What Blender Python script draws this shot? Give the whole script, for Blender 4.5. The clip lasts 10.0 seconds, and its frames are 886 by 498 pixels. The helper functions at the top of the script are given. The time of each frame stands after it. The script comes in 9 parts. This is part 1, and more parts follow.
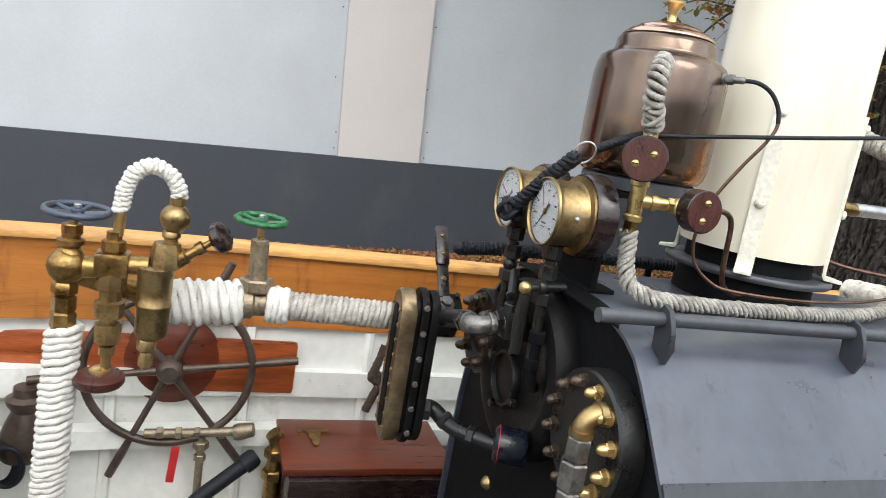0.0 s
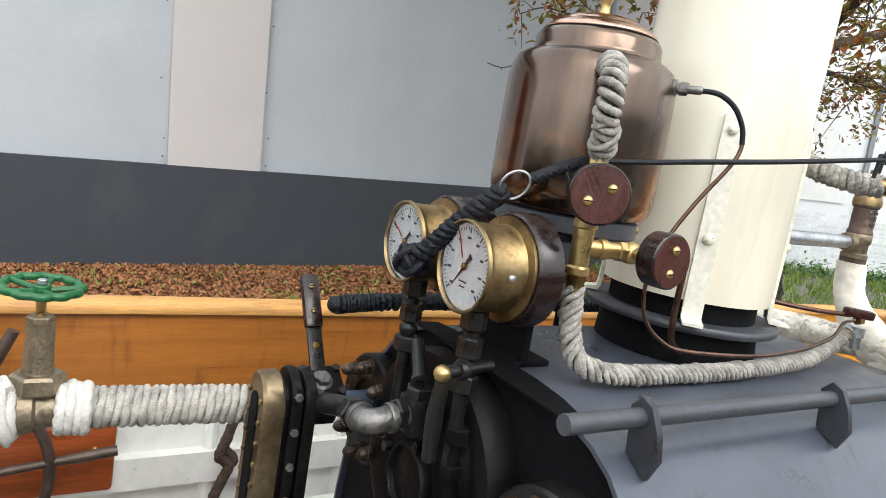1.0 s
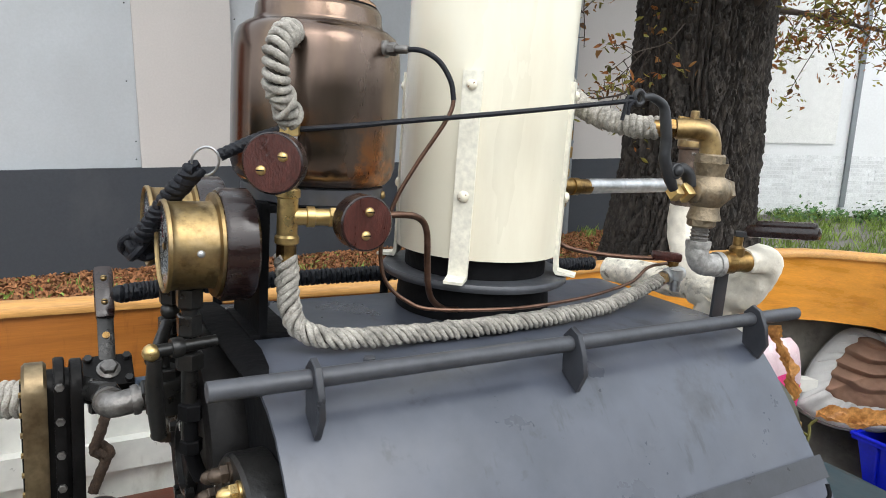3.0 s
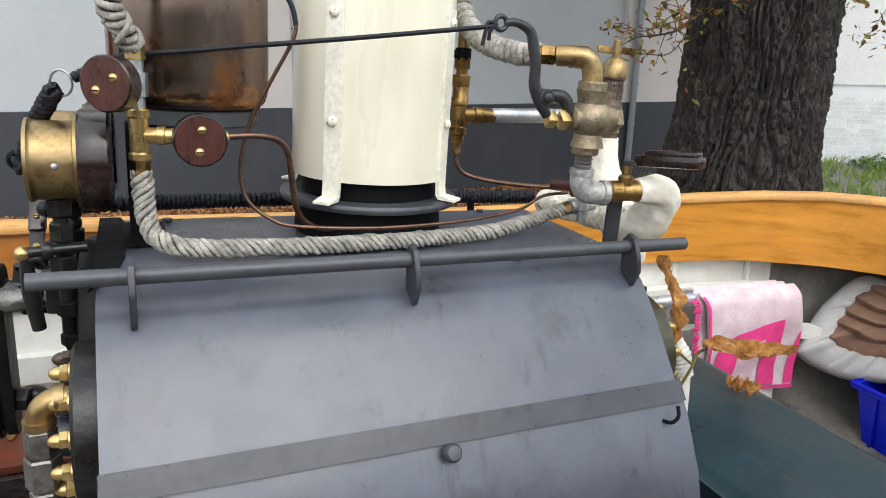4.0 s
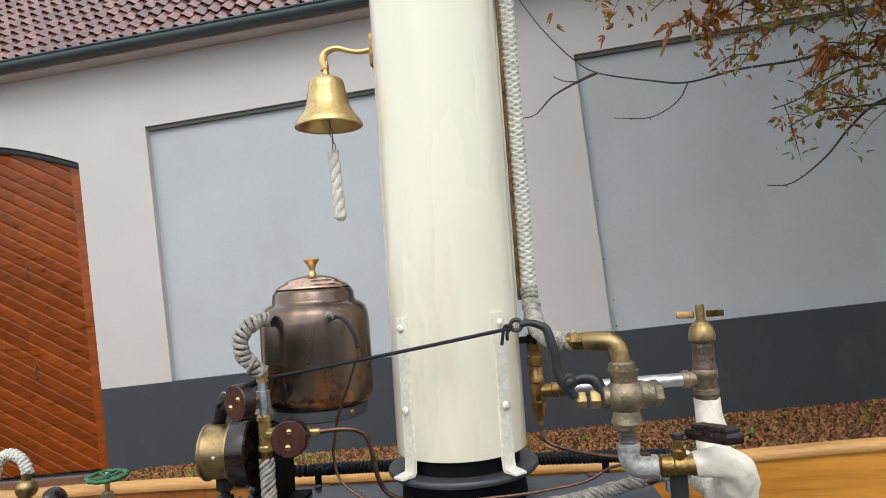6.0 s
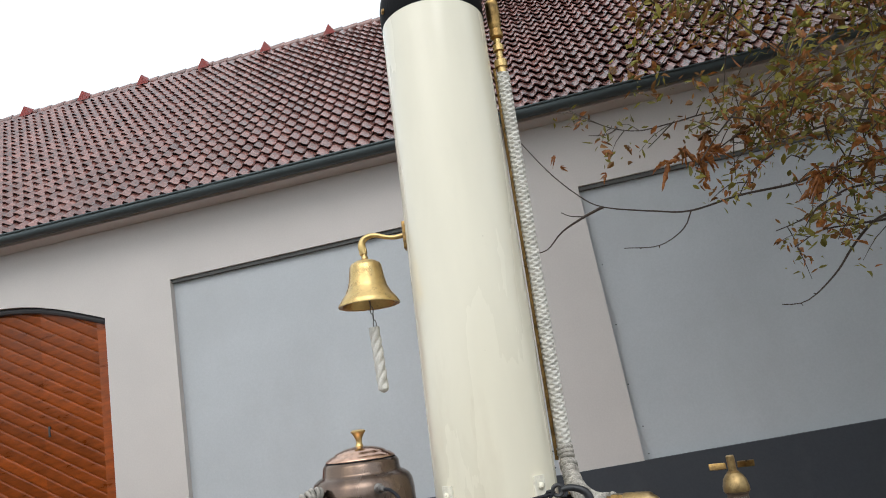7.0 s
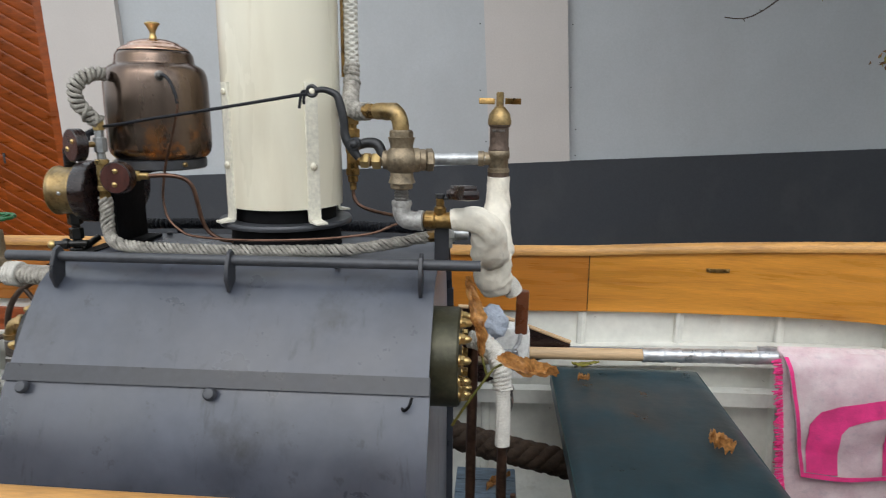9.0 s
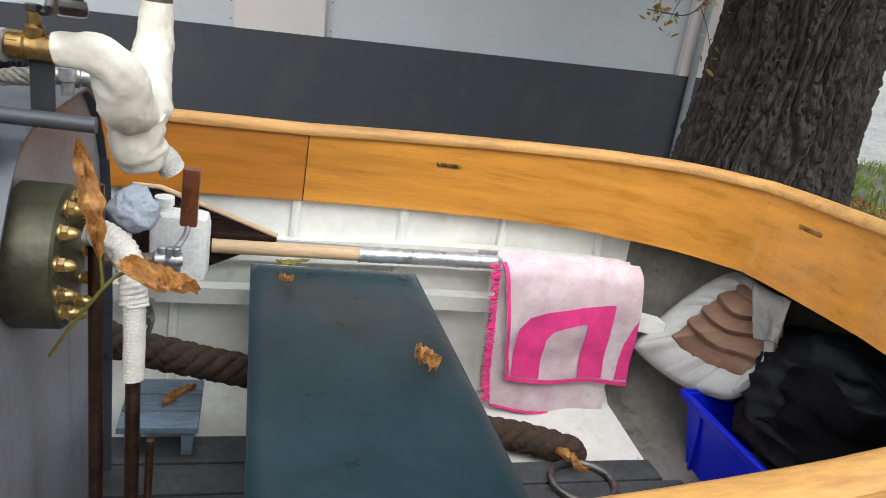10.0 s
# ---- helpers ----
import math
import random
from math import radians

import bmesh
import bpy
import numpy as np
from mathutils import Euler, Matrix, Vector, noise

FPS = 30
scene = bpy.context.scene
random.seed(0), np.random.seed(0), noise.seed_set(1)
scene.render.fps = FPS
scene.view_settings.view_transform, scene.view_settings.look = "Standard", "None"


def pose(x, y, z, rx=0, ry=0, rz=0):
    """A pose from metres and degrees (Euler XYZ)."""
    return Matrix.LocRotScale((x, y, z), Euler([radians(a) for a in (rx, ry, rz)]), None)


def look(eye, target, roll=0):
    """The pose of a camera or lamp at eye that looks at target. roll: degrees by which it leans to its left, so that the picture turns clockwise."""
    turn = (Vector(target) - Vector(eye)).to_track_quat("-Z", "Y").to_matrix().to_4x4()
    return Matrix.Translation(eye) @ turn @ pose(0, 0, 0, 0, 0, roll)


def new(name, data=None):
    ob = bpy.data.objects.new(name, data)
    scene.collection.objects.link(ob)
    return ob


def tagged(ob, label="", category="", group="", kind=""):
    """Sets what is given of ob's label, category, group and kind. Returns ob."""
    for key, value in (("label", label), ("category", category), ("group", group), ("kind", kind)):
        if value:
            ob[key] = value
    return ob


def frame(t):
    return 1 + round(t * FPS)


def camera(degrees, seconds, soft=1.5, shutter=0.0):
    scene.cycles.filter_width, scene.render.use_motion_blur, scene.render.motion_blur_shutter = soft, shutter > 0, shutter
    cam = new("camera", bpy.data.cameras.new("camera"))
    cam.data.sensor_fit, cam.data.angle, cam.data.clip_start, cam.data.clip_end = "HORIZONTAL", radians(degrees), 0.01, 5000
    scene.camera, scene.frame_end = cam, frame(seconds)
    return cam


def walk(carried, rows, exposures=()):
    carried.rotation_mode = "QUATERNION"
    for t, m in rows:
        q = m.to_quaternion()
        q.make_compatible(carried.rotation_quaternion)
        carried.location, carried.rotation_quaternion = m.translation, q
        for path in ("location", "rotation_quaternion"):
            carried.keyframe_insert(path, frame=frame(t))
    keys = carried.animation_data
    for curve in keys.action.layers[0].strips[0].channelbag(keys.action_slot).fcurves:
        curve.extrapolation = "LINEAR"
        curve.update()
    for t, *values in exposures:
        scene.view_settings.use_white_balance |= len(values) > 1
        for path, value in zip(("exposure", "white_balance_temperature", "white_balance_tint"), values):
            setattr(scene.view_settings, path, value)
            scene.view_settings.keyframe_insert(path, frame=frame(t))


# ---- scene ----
# The camera and its way past the boat
cam = camera(66.55, 10.0, soft=0.6, shutter=0.1)
PATH = [
    (0.0, (-0.440, -0.790, 2.054), (0.072, 1.098, 1.635), 6.43),
    (0.5, (-0.411, -0.603, 2.044), (0.366, 1.198, 1.649), 7.90),
    (1.0, (-0.398, -0.462, 2.061), (0.535, 1.271, 1.704), 6.70),
    (1.5, (-0.391, -0.387, 2.059), (0.722, 1.241, 1.728), 6.81),
    (2.0, (-0.346, -0.352, 2.071), (0.838, 1.232, 1.773), 5.28),
    (2.5, (-0.258, -0.452, 2.082), (0.883, 1.155, 1.742), 3.22),
    (3.0, (-0.079, -0.637, 2.077), (0.821, 1.098, 1.653), 1.38),
    (3.2, (-0.027, -0.653, 2.063), (0.847, 1.076, 1.567), 1.17),
    (4.3, (0.232, -0.852, 2.061), (0.808, 0.969, 1.467), -0.31),
    (4.5, (0.251, -0.822, 2.075), (0.756, 1.047, 1.573), -2.31),
    (5.0, (0.344, -0.790, 2.100), (0.604, 1.179, 1.862), -5.77),
    (5.2, (0.408, -0.827, 2.111), (0.532, 1.163, 1.949), -5.61),
    (6.3, (0.711, -1.139, 2.209), (0.405, 0.827, 2.414), -7.46),
    (6.5, (0.702, -1.167, 2.225), (0.437, 0.795, 2.510), -7.96),
    (7.0, (0.670, -1.213, 2.262), (0.418, 0.715, 2.732), -10.74),
    (7.5, (0.670, -1.273, 2.267), (0.465, 0.624, 2.868), -11.78),
    (8.0, (0.780, -1.255, 2.204), (0.513, 0.703, 2.515), -8.91),
    (8.5, (0.934, -1.243, 2.112), (0.513, 0.709, 1.994), -3.44),
    (9.0, (1.056, -1.197, 2.049), (0.777, 0.740, 1.635), -2.89),
    (9.5, (1.141, -1.009, 2.002), (1.327, 0.879, 1.369), 2.66),
    (10.0, (1.191, -0.860, 1.956), (1.633, 0.957, 1.246), 7.34),
]
EXPOSURE = [(0.0, 1.2), (1.0, 1.12), (2.5, 1.02), (3.2, 0.95), (4.3, 0.98), (5.0, 0.98), (6.5, 0.5), (7.5, 0.28), (8.0, -0.02), (8.5, 0.2), (9.0, 0.42), (10.0, 0.92)]
walk(cam, [(t, look(eye, target, roll)) for t, eye, target, roll in PATH], EXPOSURE)

# World, sky and sun: a bright overcast day
world = bpy.data.worlds.new("overcast_sky")
scene.world = world
world.use_nodes = True
wn, wl = world.node_tree.nodes, world.node_tree.links
sky = wn.new("ShaderNodeTexSky")
sky.sky_type, sky.sun_disc = "NISHITA", False
sky.sun_elevation, sky.sun_rotation = radians(48), radians(200)
sky.air_density, sky.dust_density = 1.6, 5.0
soft_sky = wn.new("ShaderNodeHueSaturation")
soft_sky.inputs["Saturation"].default_value = 0.22
wl.new(sky.outputs["Color"], soft_sky.inputs["Color"])
cloud = wn.new("ShaderNodeMix")     # thin even cloud over the clear sky
cloud.data_type = "RGBA"
cloud.inputs["Factor"].default_value = 0.7
cloud.inputs["B"].default_value = (6.4, 7.0, 7.5, 1.0)
wl.new(soft_sky.outputs["Color"], cloud.inputs["A"])
wl.new(cloud.outputs["Result"], wn["Background"].inputs["Color"])
wn["Background"].inputs["Strength"].default_value = 0.15
sun = new("sun", bpy.data.lights.new("sun", "SUN"))
sun.data.energy, sun.data.angle, sun.data.color = 0.6, radians(30), (1.0, 0.98, 0.95)
sun.matrix_world = look((4.0, -8.0, 11.0), (0.5, 0.5, 1.5))

# The boat lies bow down by some degrees and a little askew to the wall
WORLD = Matrix.Identity(4)
BOAT = Matrix.Translation((0, 0, 1.8)) @ Euler((0, radians(3.238), radians(3.252))).to_matrix().to_4x4() @ Matrix.Translation((0, 0, -1.6))
ORIGIN = {}
PI = math.pi


def V(*a):
    return Vector(a)


# ---- materials ----
def mat(name, col, rough=0.5, metal=0.0, var=0.15, scale=14.0, bump=0.15, fine=120.0, col2=None, cover=0.5, stretch=None, coat=0.0, spec=None, rvar=0.12, pieces=0.0, blotch=0.12, deep=0.004):
    m = bpy.data.materials.new(name)
    m.use_nodes = True
    n, l = m.node_tree.nodes, m.node_tree.links
    p = n["Principled BSDF"]
    p.inputs["Metallic"].default_value = metal
    if spec is not None:
        p.inputs["Specular IOR Level"].default_value = spec
    p.inputs["Coat Weight"].default_value = coat
    p.inputs["Coat Roughness"].default_value = 0.15
    tc = n.new("ShaderNodeTexCoord")
    mp = n.new("ShaderNodeMapping")
    if stretch:
        mp.inputs["Scale"].default_value = stretch
    l.new(tc.outputs["Object"], mp.inputs["Vector"])
    a = n.new("ShaderNodeTexNoise")
    a.inputs["Scale"].default_value, a.inputs["Detail"].default_value, a.inputs["Roughness"].default_value = scale, 6, 0.6
    b = n.new("ShaderNodeTexNoise")
    b.inputs["Scale"].default_value, b.inputs["Detail"].default_value = fine, 4
    for q in (a, b):
        l.new(mp.outputs["Vector"], q.inputs["Vector"])
    ramp = n.new("ShaderNodeValToRGB")
    e = ramp.color_ramp.elements
    c0 = [c * (1 - var) for c in col]
    c1 = list(col2) if col2 else [min(1, c * (1 + var)) for c in col]
    e[0].color, e[1].color = (*c0, 1), (*c1, 1)
    e[0].position, e[1].position = max(0, cover - 0.22), min(1, cover + 0.22)
    l.new(a.outputs["Fac"], ramp.inputs["Fac"])
    out = ramp.outputs["Color"]
    # fine speckle
    mx = n.new("ShaderNodeMix")
    mx.data_type, mx.blend_type = "RGBA", "MULTIPLY"
    mx.inputs["Factor"].default_value = 1.0
    fr = n.new("ShaderNodeMapRange")
    fr.inputs["From Min"].default_value, fr.inputs["From Max"].default_value = 0.3, 0.7
    fr.inputs["To Min"].default_value, fr.inputs["To Max"].default_value = 1 - blotch, 1 + blotch
    l.new(b.outputs["Fac"], fr.inputs["Value"])
    l.new(out, mx.inputs["A"])
    l.new(fr.outputs["Result"], mx.inputs["B"])
    out = mx.outputs["Result"]
    if pieces:
        oi = n.new("ShaderNodeObjectInfo")
        pr = n.new("ShaderNodeMapRange")
        pr.inputs["To Min"].default_value, pr.inputs["To Max"].default_value = 1 - pieces, 1 + pieces
        l.new(oi.outputs["Random"], pr.inputs["Value"])
        m2 = n.new("ShaderNodeMix")
        m2.data_type, m2.blend_type = "RGBA", "MULTIPLY"
        m2.inputs["Factor"].default_value = 1.0
        l.new(out, m2.inputs["A"])
        l.new(pr.outputs["Result"], m2.inputs["B"])
        out = m2.outputs["Result"]
    l.new(out, p.inputs["Base Color"])
    rr = n.new("ShaderNodeMapRange")
    rr.inputs["From Min"].default_value, rr.inputs["From Max"].default_value = 0.3, 0.7
    rr.inputs["To Min"].default_value, rr.inputs["To Max"].default_value = max(0.03, rough - rvar), min(1, rough + rvar)
    l.new(a.outputs["Fac"], rr.inputs["Value"])
    l.new(rr.outputs["Result"], p.inputs["Roughness"])
    if bump:
        bp = n.new("ShaderNodeBump")
        bp.inputs["Strength"].default_value, bp.inputs["Distance"].default_value = bump, deep
        l.new(b.outputs["Fac"], bp.inputs["Height"])
        l.new(bp.outputs["Normal"], p.inputs["Normal"])
    return m


def island_tint(m, amount):
    """Lets every joined piece of a mesh vary a little in tone."""
    n, l = m.node_tree.nodes, m.node_tree.links
    p = n["Principled BSDF"]
    src = p.inputs["Base Color"].links[0].from_socket
    ge = n.new("ShaderNodeNewGeometry")
    pr = n.new("ShaderNodeMapRange")
    pr.inputs["To Min"].default_value, pr.inputs["To Max"].default_value = 1 - amount, 1 + amount
    l.new(ge.outputs["Random Per Island"], pr.inputs["Value"])
    mx = n.new("ShaderNodeMix")
    mx.data_type, mx.blend_type = "RGBA", "MULTIPLY"
    mx.inputs["Factor"].default_value = 1.0
    l.new(src, mx.inputs["A"])
    l.new(pr.outputs["Result"], mx.inputs["B"])
    l.new(mx.outputs["Result"], p.inputs["Base Color"])
    return m


M = {
    "plaster": mat("light_grey_plaster", (0.43, 0.455, 0.475), 0.85, var=0.06, scale=0.7, bump=0.25, fine=45, blotch=0.03),
    "plaster_warm": mat("pale_pinkish_plaster", (0.52, 0.49, 0.468), 0.85, var=0.05, scale=0.8, bump=0.25, fine=45, blotch=0.03),
    "plinth": mat("slate_grey_plinth_paint", (0.041, 0.046, 0.055), 0.85, var=0.14, scale=0.9, bump=0.3, fine=40, blotch=0.06),
    "white_wall": mat("white_lime_wall", (0.78, 0.79, 0.8), 0.9, var=0.06, scale=0.6, bump=0.3, fine=25, blotch=0.03),
    "white_brick": mat("white_painted_brick", (0.72, 0.73, 0.74), 0.85, var=0.1, scale=4, bump=0.4, fine=40, pieces=0.07),
    "zinc": mat("grey_green_zinc", (0.055, 0.072, 0.076), 0.5, 0.3, scale=3, bump=0.08),
    "downpipe": mat("grey_zinc_pipe", (0.25, 0.27, 0.29), 0.5, 0.5, scale=5, bump=0.08),
    "gate_wood": mat("varnished_redwood_boards", (0.2, 0.042, 0.004), 0.36, spec=0.3, var=0.4, scale=3, bump=0.12, fine=30, pieces=0.2, stretch=(1, 1, 5)),
    "dark_frame": mat("dark_painted_steel", (0.03, 0.03, 0.033), 0.5, scale=8),
    "mulch": mat("bark_mulch_ground", (0.12, 0.045, 0.022), 0.95, var=0.5, scale=9, bump=0.9, fine=60, col2=(0.25, 0.105, 0.05), blotch=0.5),
    "earth": mat("grey_brown_gravel", (0.16, 0.15, 0.135), 0.95, var=0.25, scale=3, bump=0.6, fine=45, blotch=0.3),
    "chip": mat("bark_chip", (0.32, 0.09, 0.028), 0.9, var=0.5, scale=30, bump=0.4, fine=90, col2=(0.42, 0.2, 0.085)),
    "grass": mat("grass_blade", (0.15, 0.26, 0.04), 0.6, var=0.3, scale=3, bump=0, col2=(0.27, 0.36, 0.07)),
    "bark": mat("chestnut_bark", (0.016, 0.0135, 0.0115), 0.95, var=0.5, scale=14, bump=1.0, fine=34, stretch=(1, 1, 0.35), col2=(0.06, 0.05, 0.042), blotch=0.6, deep=0.035),
    "twig": mat("dark_twig", (0.06, 0.045, 0.035), 0.85, var=0.3, scale=20, bump=0.2),
    "leaf_dry": mat("dry_brown_leaf", (0.34, 0.1, 0.018), 0.45, var=0.5, scale=45, bump=0.5, fine=160, col2=(0.8, 0.42, 0.14), blotch=0.25),
    "leaf_rust": mat("rusty_curled_leaf", (0.2, 0.055, 0.014), 0.45, var=0.55, scale=32, bump=0.4, fine=120, col2=(0.56, 0.22, 0.06)),
    "leaf_green": mat("yellow_green_leaf", (0.16, 0.18, 0.03), 0.55, var=0.4, scale=5, bump=0.2, col2=(0.36, 0.3, 0.06)),
    "leaf_brown": mat("autumn_brown_leaf", (0.15, 0.062, 0.02), 0.6, var=0.5, scale=6, bump=0.2, col2=(0.32, 0.16, 0.045)),
    "casing": mat("dark_grey_heat_paint", (0.051, 0.058, 0.078), 0.33, 0.0, var=0.36, scale=5.5, bump=0.08, fine=30, blotch=0.08, rvar=0.12, spec=0.68),
    "strip_dark": mat("scorched_grey_strip", (0.034, 0.036, 0.043), 0.35, 0.1, var=0.3, scale=12, bump=0.12, fine=60),
    "rust_ring": mat("rust_stain", (0.2, 0.1, 0.045), 0.8, var=0.4, scale=60, bump=0.2),
    "casing_edge": mat("grey_painted_bar", (0.058, 0.061, 0.07), 0.42, 0.15, var=0.2, scale=12, bump=0.12, fine=90),
    "soot": mat("sooty_black_iron", (0.006, 0.006, 0.0068), 0.65, 0.0, spec=0.09, var=0.4, scale=14, bump=0.25, fine=90, blotch=0.2),
    "black_pipe": mat("oily_black_pipe", (0.014, 0.0135, 0.013), 0.34, 0.2, var=0.45, scale=25, bump=0.2, fine=140, blotch=0.2),
    "cream": mat("cream_funnel_paint", (0.78, 0.735, 0.595), 0.26, var=0.035, scale=3.5, bump=0.015, fine=18, stretch=(1, 1, 0.2), coat=0.5, blotch=0.02),
    "brass": mat("dull_brass", (0.34, 0.238, 0.11), 0.42, 1.0, var=0.25, scale=22, bump=0.1, fine=160, blotch=0.12),
    "bright_brass": mat("polished_brass", (0.56, 0.4, 0.17), 0.32, 0.88, var=0.24, scale=16, bump=0.05, fine=120, blotch=0.06),
    "old_brass": mat("tarnished_brass", (0.26, 0.15, 0.052), 0.36, 1.0, var=0.35, scale=26, bump=0.2, fine=150, col2=(0.45, 0.29, 0.11), blotch=0.2),
    "bronze": mat("dull_bronze_casting", (0.28, 0.225, 0.155), 0.5, 0.85, var=0.3, scale=30, bump=0.35, fine=170, blotch=0.15),
    "copper": mat("tarnished_copper", (0.14, 0.098, 0.079), 0.22, 0.95, var=0.35, scale=7, bump=0.03, fine=40, col2=(0.26, 0.195, 0.158), cover=0.55, blotch=0.07, rvar=0.14, stretch=(1, 1, 0.35)),
    "copper_lid": mat("pale_polished_copper", (0.55, 0.36, 0.27), 0.18, 1.0, var=0.2, scale=14, bump=0.03),
    "copper_pipe": mat("brown_copper_tube", (0.17, 0.1, 0.073), 0.42, 1.0, var=0.35, scale=30, bump=0.1),
    "galv": mat("mottled_galvanised_iron", (0.3, 0.29, 0.275), 0.6, 0.5, var=0.4, scale=45, bump=0.35, fine=150, col2=(0.55, 0.54, 0.52), blotch=0.2),
    "brown_bronze": mat("brown_patinated_bronze", (0.12, 0.085, 0.066), 0.5, 0.6, var=0.35, scale=30, bump=0.3, fine=150, blotch=0.15),
    "steel": mat("bright_galvanised_steel", (0.45, 0.46, 0.47), 0.45, 0.9, var=0.3, scale=40, bump=0.1),
    "grey_iron": mat("grey_pipe_fitting", (0.2, 0.19, 0.18), 0.45, 0.85, var=0.35, scale=30, bump=0.3, fine=150, blotch=0.15),
    "dark_iron": mat("dark_forged_lever", (0.032, 0.033, 0.036), 0.42, 0.4, var=0.3, scale=25, bump=0.15),
    "rope_old": mat("greyed_hemp_rope", (0.33, 0.31, 0.275), 0.95, var=0.5, scale=55, bump=0.6, fine=420, blotch=0.22),
    "rope_pale": mat("pale_grey_rope", (0.38, 0.355, 0.315), 0.95, var=0.4, scale=50, bump=0.6, fine=420, blotch=0.2),
    "rope_white": mat("white_cotton_rope", (0.62, 0.6, 0.55), 0.95, var=0.12, scale=40, bump=0.5, fine=420, blotch=0.12),
    "rope_black": mat("black_cord", (0.007, 0.008, 0.012), 0.55, spec=0.3, var=0.4, scale=60, bump=0.4, fine=300),
    "rope_brown": mat("brown_coir_rope", (0.05, 0.031, 0.02), 0.95, var=0.4, scale=50, bump=0.7, fine=300, blotch=0.3),
    "lagging": mat("cream_plaster_lagging", (0.75, 0.7, 0.6), 0.9, var=0.12, scale=18, bump=0.6, fine=60, blotch=0.08),
    "lagging_old": mat("stained_plaster_lagging", (0.66, 0.61, 0.52), 0.9, var=0.35, scale=45, bump=0.6, fine=110, cover=0.4, blotch=0.12),
    "mahogany": mat("varnished_mahogany", (0.014, 0.006, 0.0055), 0.27, var=0.25, scale=18, bump=0.04, fine=90, stretch=(1, 4, 4), coat=0.15, blotch=0.06),
    "redwood": mat("red_varnished_board", (0.24, 0.052, 0.011), 0.36, var=0.5, scale=10, bump=0.08, fine=60, stretch=(0.5, 5, 5), coat=0.15, blotch=0.2),
    "disc_red": mat("worn_red_wood_knob", (0.055, 0.014, 0.01), 0.34, var=0.5, scale=26, bump=0.3, fine=160, stretch=(4, 1, 1), blotch=0.2),
    "coaming_aft": mat("amber_varnished_oak", (0.36, 0.128, 0.022), 0.33, var=0.28, scale=2.6, bump=0.1, fine=35, stretch=(0.55, 3, 9), coat=0.4, blotch=0.08),
    "coaming_mid": mat("orange_varnished_oak", (0.46, 0.168, 0.022), 0.33, var=0.26, scale=2.6, bump=0.1, fine=35, stretch=(0.55, 3, 9), coat=0.4, blotch=0.08),
    "coaming": mat("honey_varnished_oak", (0.57, 0.24, 0.032), 0.33, var=0.26, scale=2.6, bump=0.1, fine=35, stretch=(0.55, 3, 9), coat=0.4, blotch=0.08),
    "coaming_cap": mat("bleached_oak_capping", (0.52, 0.265, 0.075), 0.5, var=0.28, scale=4, bump=0.25, fine=60, stretch=(0.5, 3, 6), blotch=0.15),
    "hull_white": mat("worn_white_gloss_paint", (0.72, 0.72, 0.67), 0.5, var=0.09, scale=7, bump=0.15, fine=35, blotch=0.05),
    "hull_green": mat("dark_green_hull_paint", (0.02, 0.06, 0.045), 0.4, scale=4),
    "bilge": mat("dark_grey_bilge_boards", (0.06, 0.065, 0.07), 0.7, var=0.4, scale=12, bump=0.4, fine=60, blotch=0.2),
    "blue_board": mat("flaking_blue_board", (0.16, 0.22, 0.29), 0.7, var=0.35, scale=18, bump=0.4, fine=60, stretch=(1, 6, 1)),
    "vinyl": mat("dark_petrol_vinyl", (0.0115, 0.033, 0.044), 0.36, spec=0.32, var=0.2, scale=9, bump=0.25, fine=30, blotch=0.1),
    "ply": mat("pale_timber", (0.55, 0.38, 0.22), 0.6, var=0.18, scale=8, bump=0.15, fine=60, stretch=(0.4, 4, 4)),
    "tape": mat("silver_duct_tape", (0.5, 0.51, 0.53), 0.35, 0.7, var=0.18, scale=24, bump=0.5, fine=45),
    "towel_pale": mat("faded_pink_terry", (0.64, 0.43, 0.5), 1.0, var=0.2, scale=9, bump=0.5, fine=420, col2=(0.74, 0.62, 0.64), blotch=0.12),
    "towel_pink": mat("bright_pink_terry", (0.78, 0.045, 0.24), 1.0, var=0.2, scale=14, bump=0.5, fine=420, blotch=0.12),
    "bin": mat("blue_plastic", (0.002, 0.012, 0.5), 0.4, var=0.06, scale=10, bump=0.02, spec=0.25),
    "bag_black": mat("black_nylon", (0.0055, 0.006, 0.0085), 0.6, spec=0.12, var=0.4, scale=14, bump=0.5, fine=70),
    "bag_flap": mat("matt_black_webbing", (0.004, 0.004, 0.005), 0.9, spec=0.05, var=0.3, scale=20, bump=0.4, fine=160),
    "cloth_beige": mat("beige_cotton_cloth", (0.22, 0.125, 0.083), 0.95, var=0.2, scale=12, bump=0.12, fine=240, blotch=0.06),
    "cloth_grey": mat("pale_grey_canvas", (0.42, 0.415, 0.405), 0.95, var=0.12, scale=12, bump=0.12, fine=240, blotch=0.05),
    "white_plastic": mat("white_plastic_funnel", (0.78, 0.78, 0.76), 0.4, var=0.05, scale=10, bump=0.03),
    "end_grey": mat("light_grey_end_plate_paint", (0.25, 0.255, 0.29), 0.45, 0.0, var=0.18, scale=6, bump=0.2, fine=60, blotch=0.08),
    "locker_lid": mat("dark_red_varnish", (0.105, 0.02, 0.007), 0.36, var=0.5, scale=10, bump=0.08, fine=60, stretch=(0.5, 5, 5), coat=0.12),
    "olive_iron": mat("olive_stained_iron", (0.06, 0.057, 0.034), 0.38, 0.45, var=0.4, scale=14, bump=0.15, fine=90, blotch=0.2),
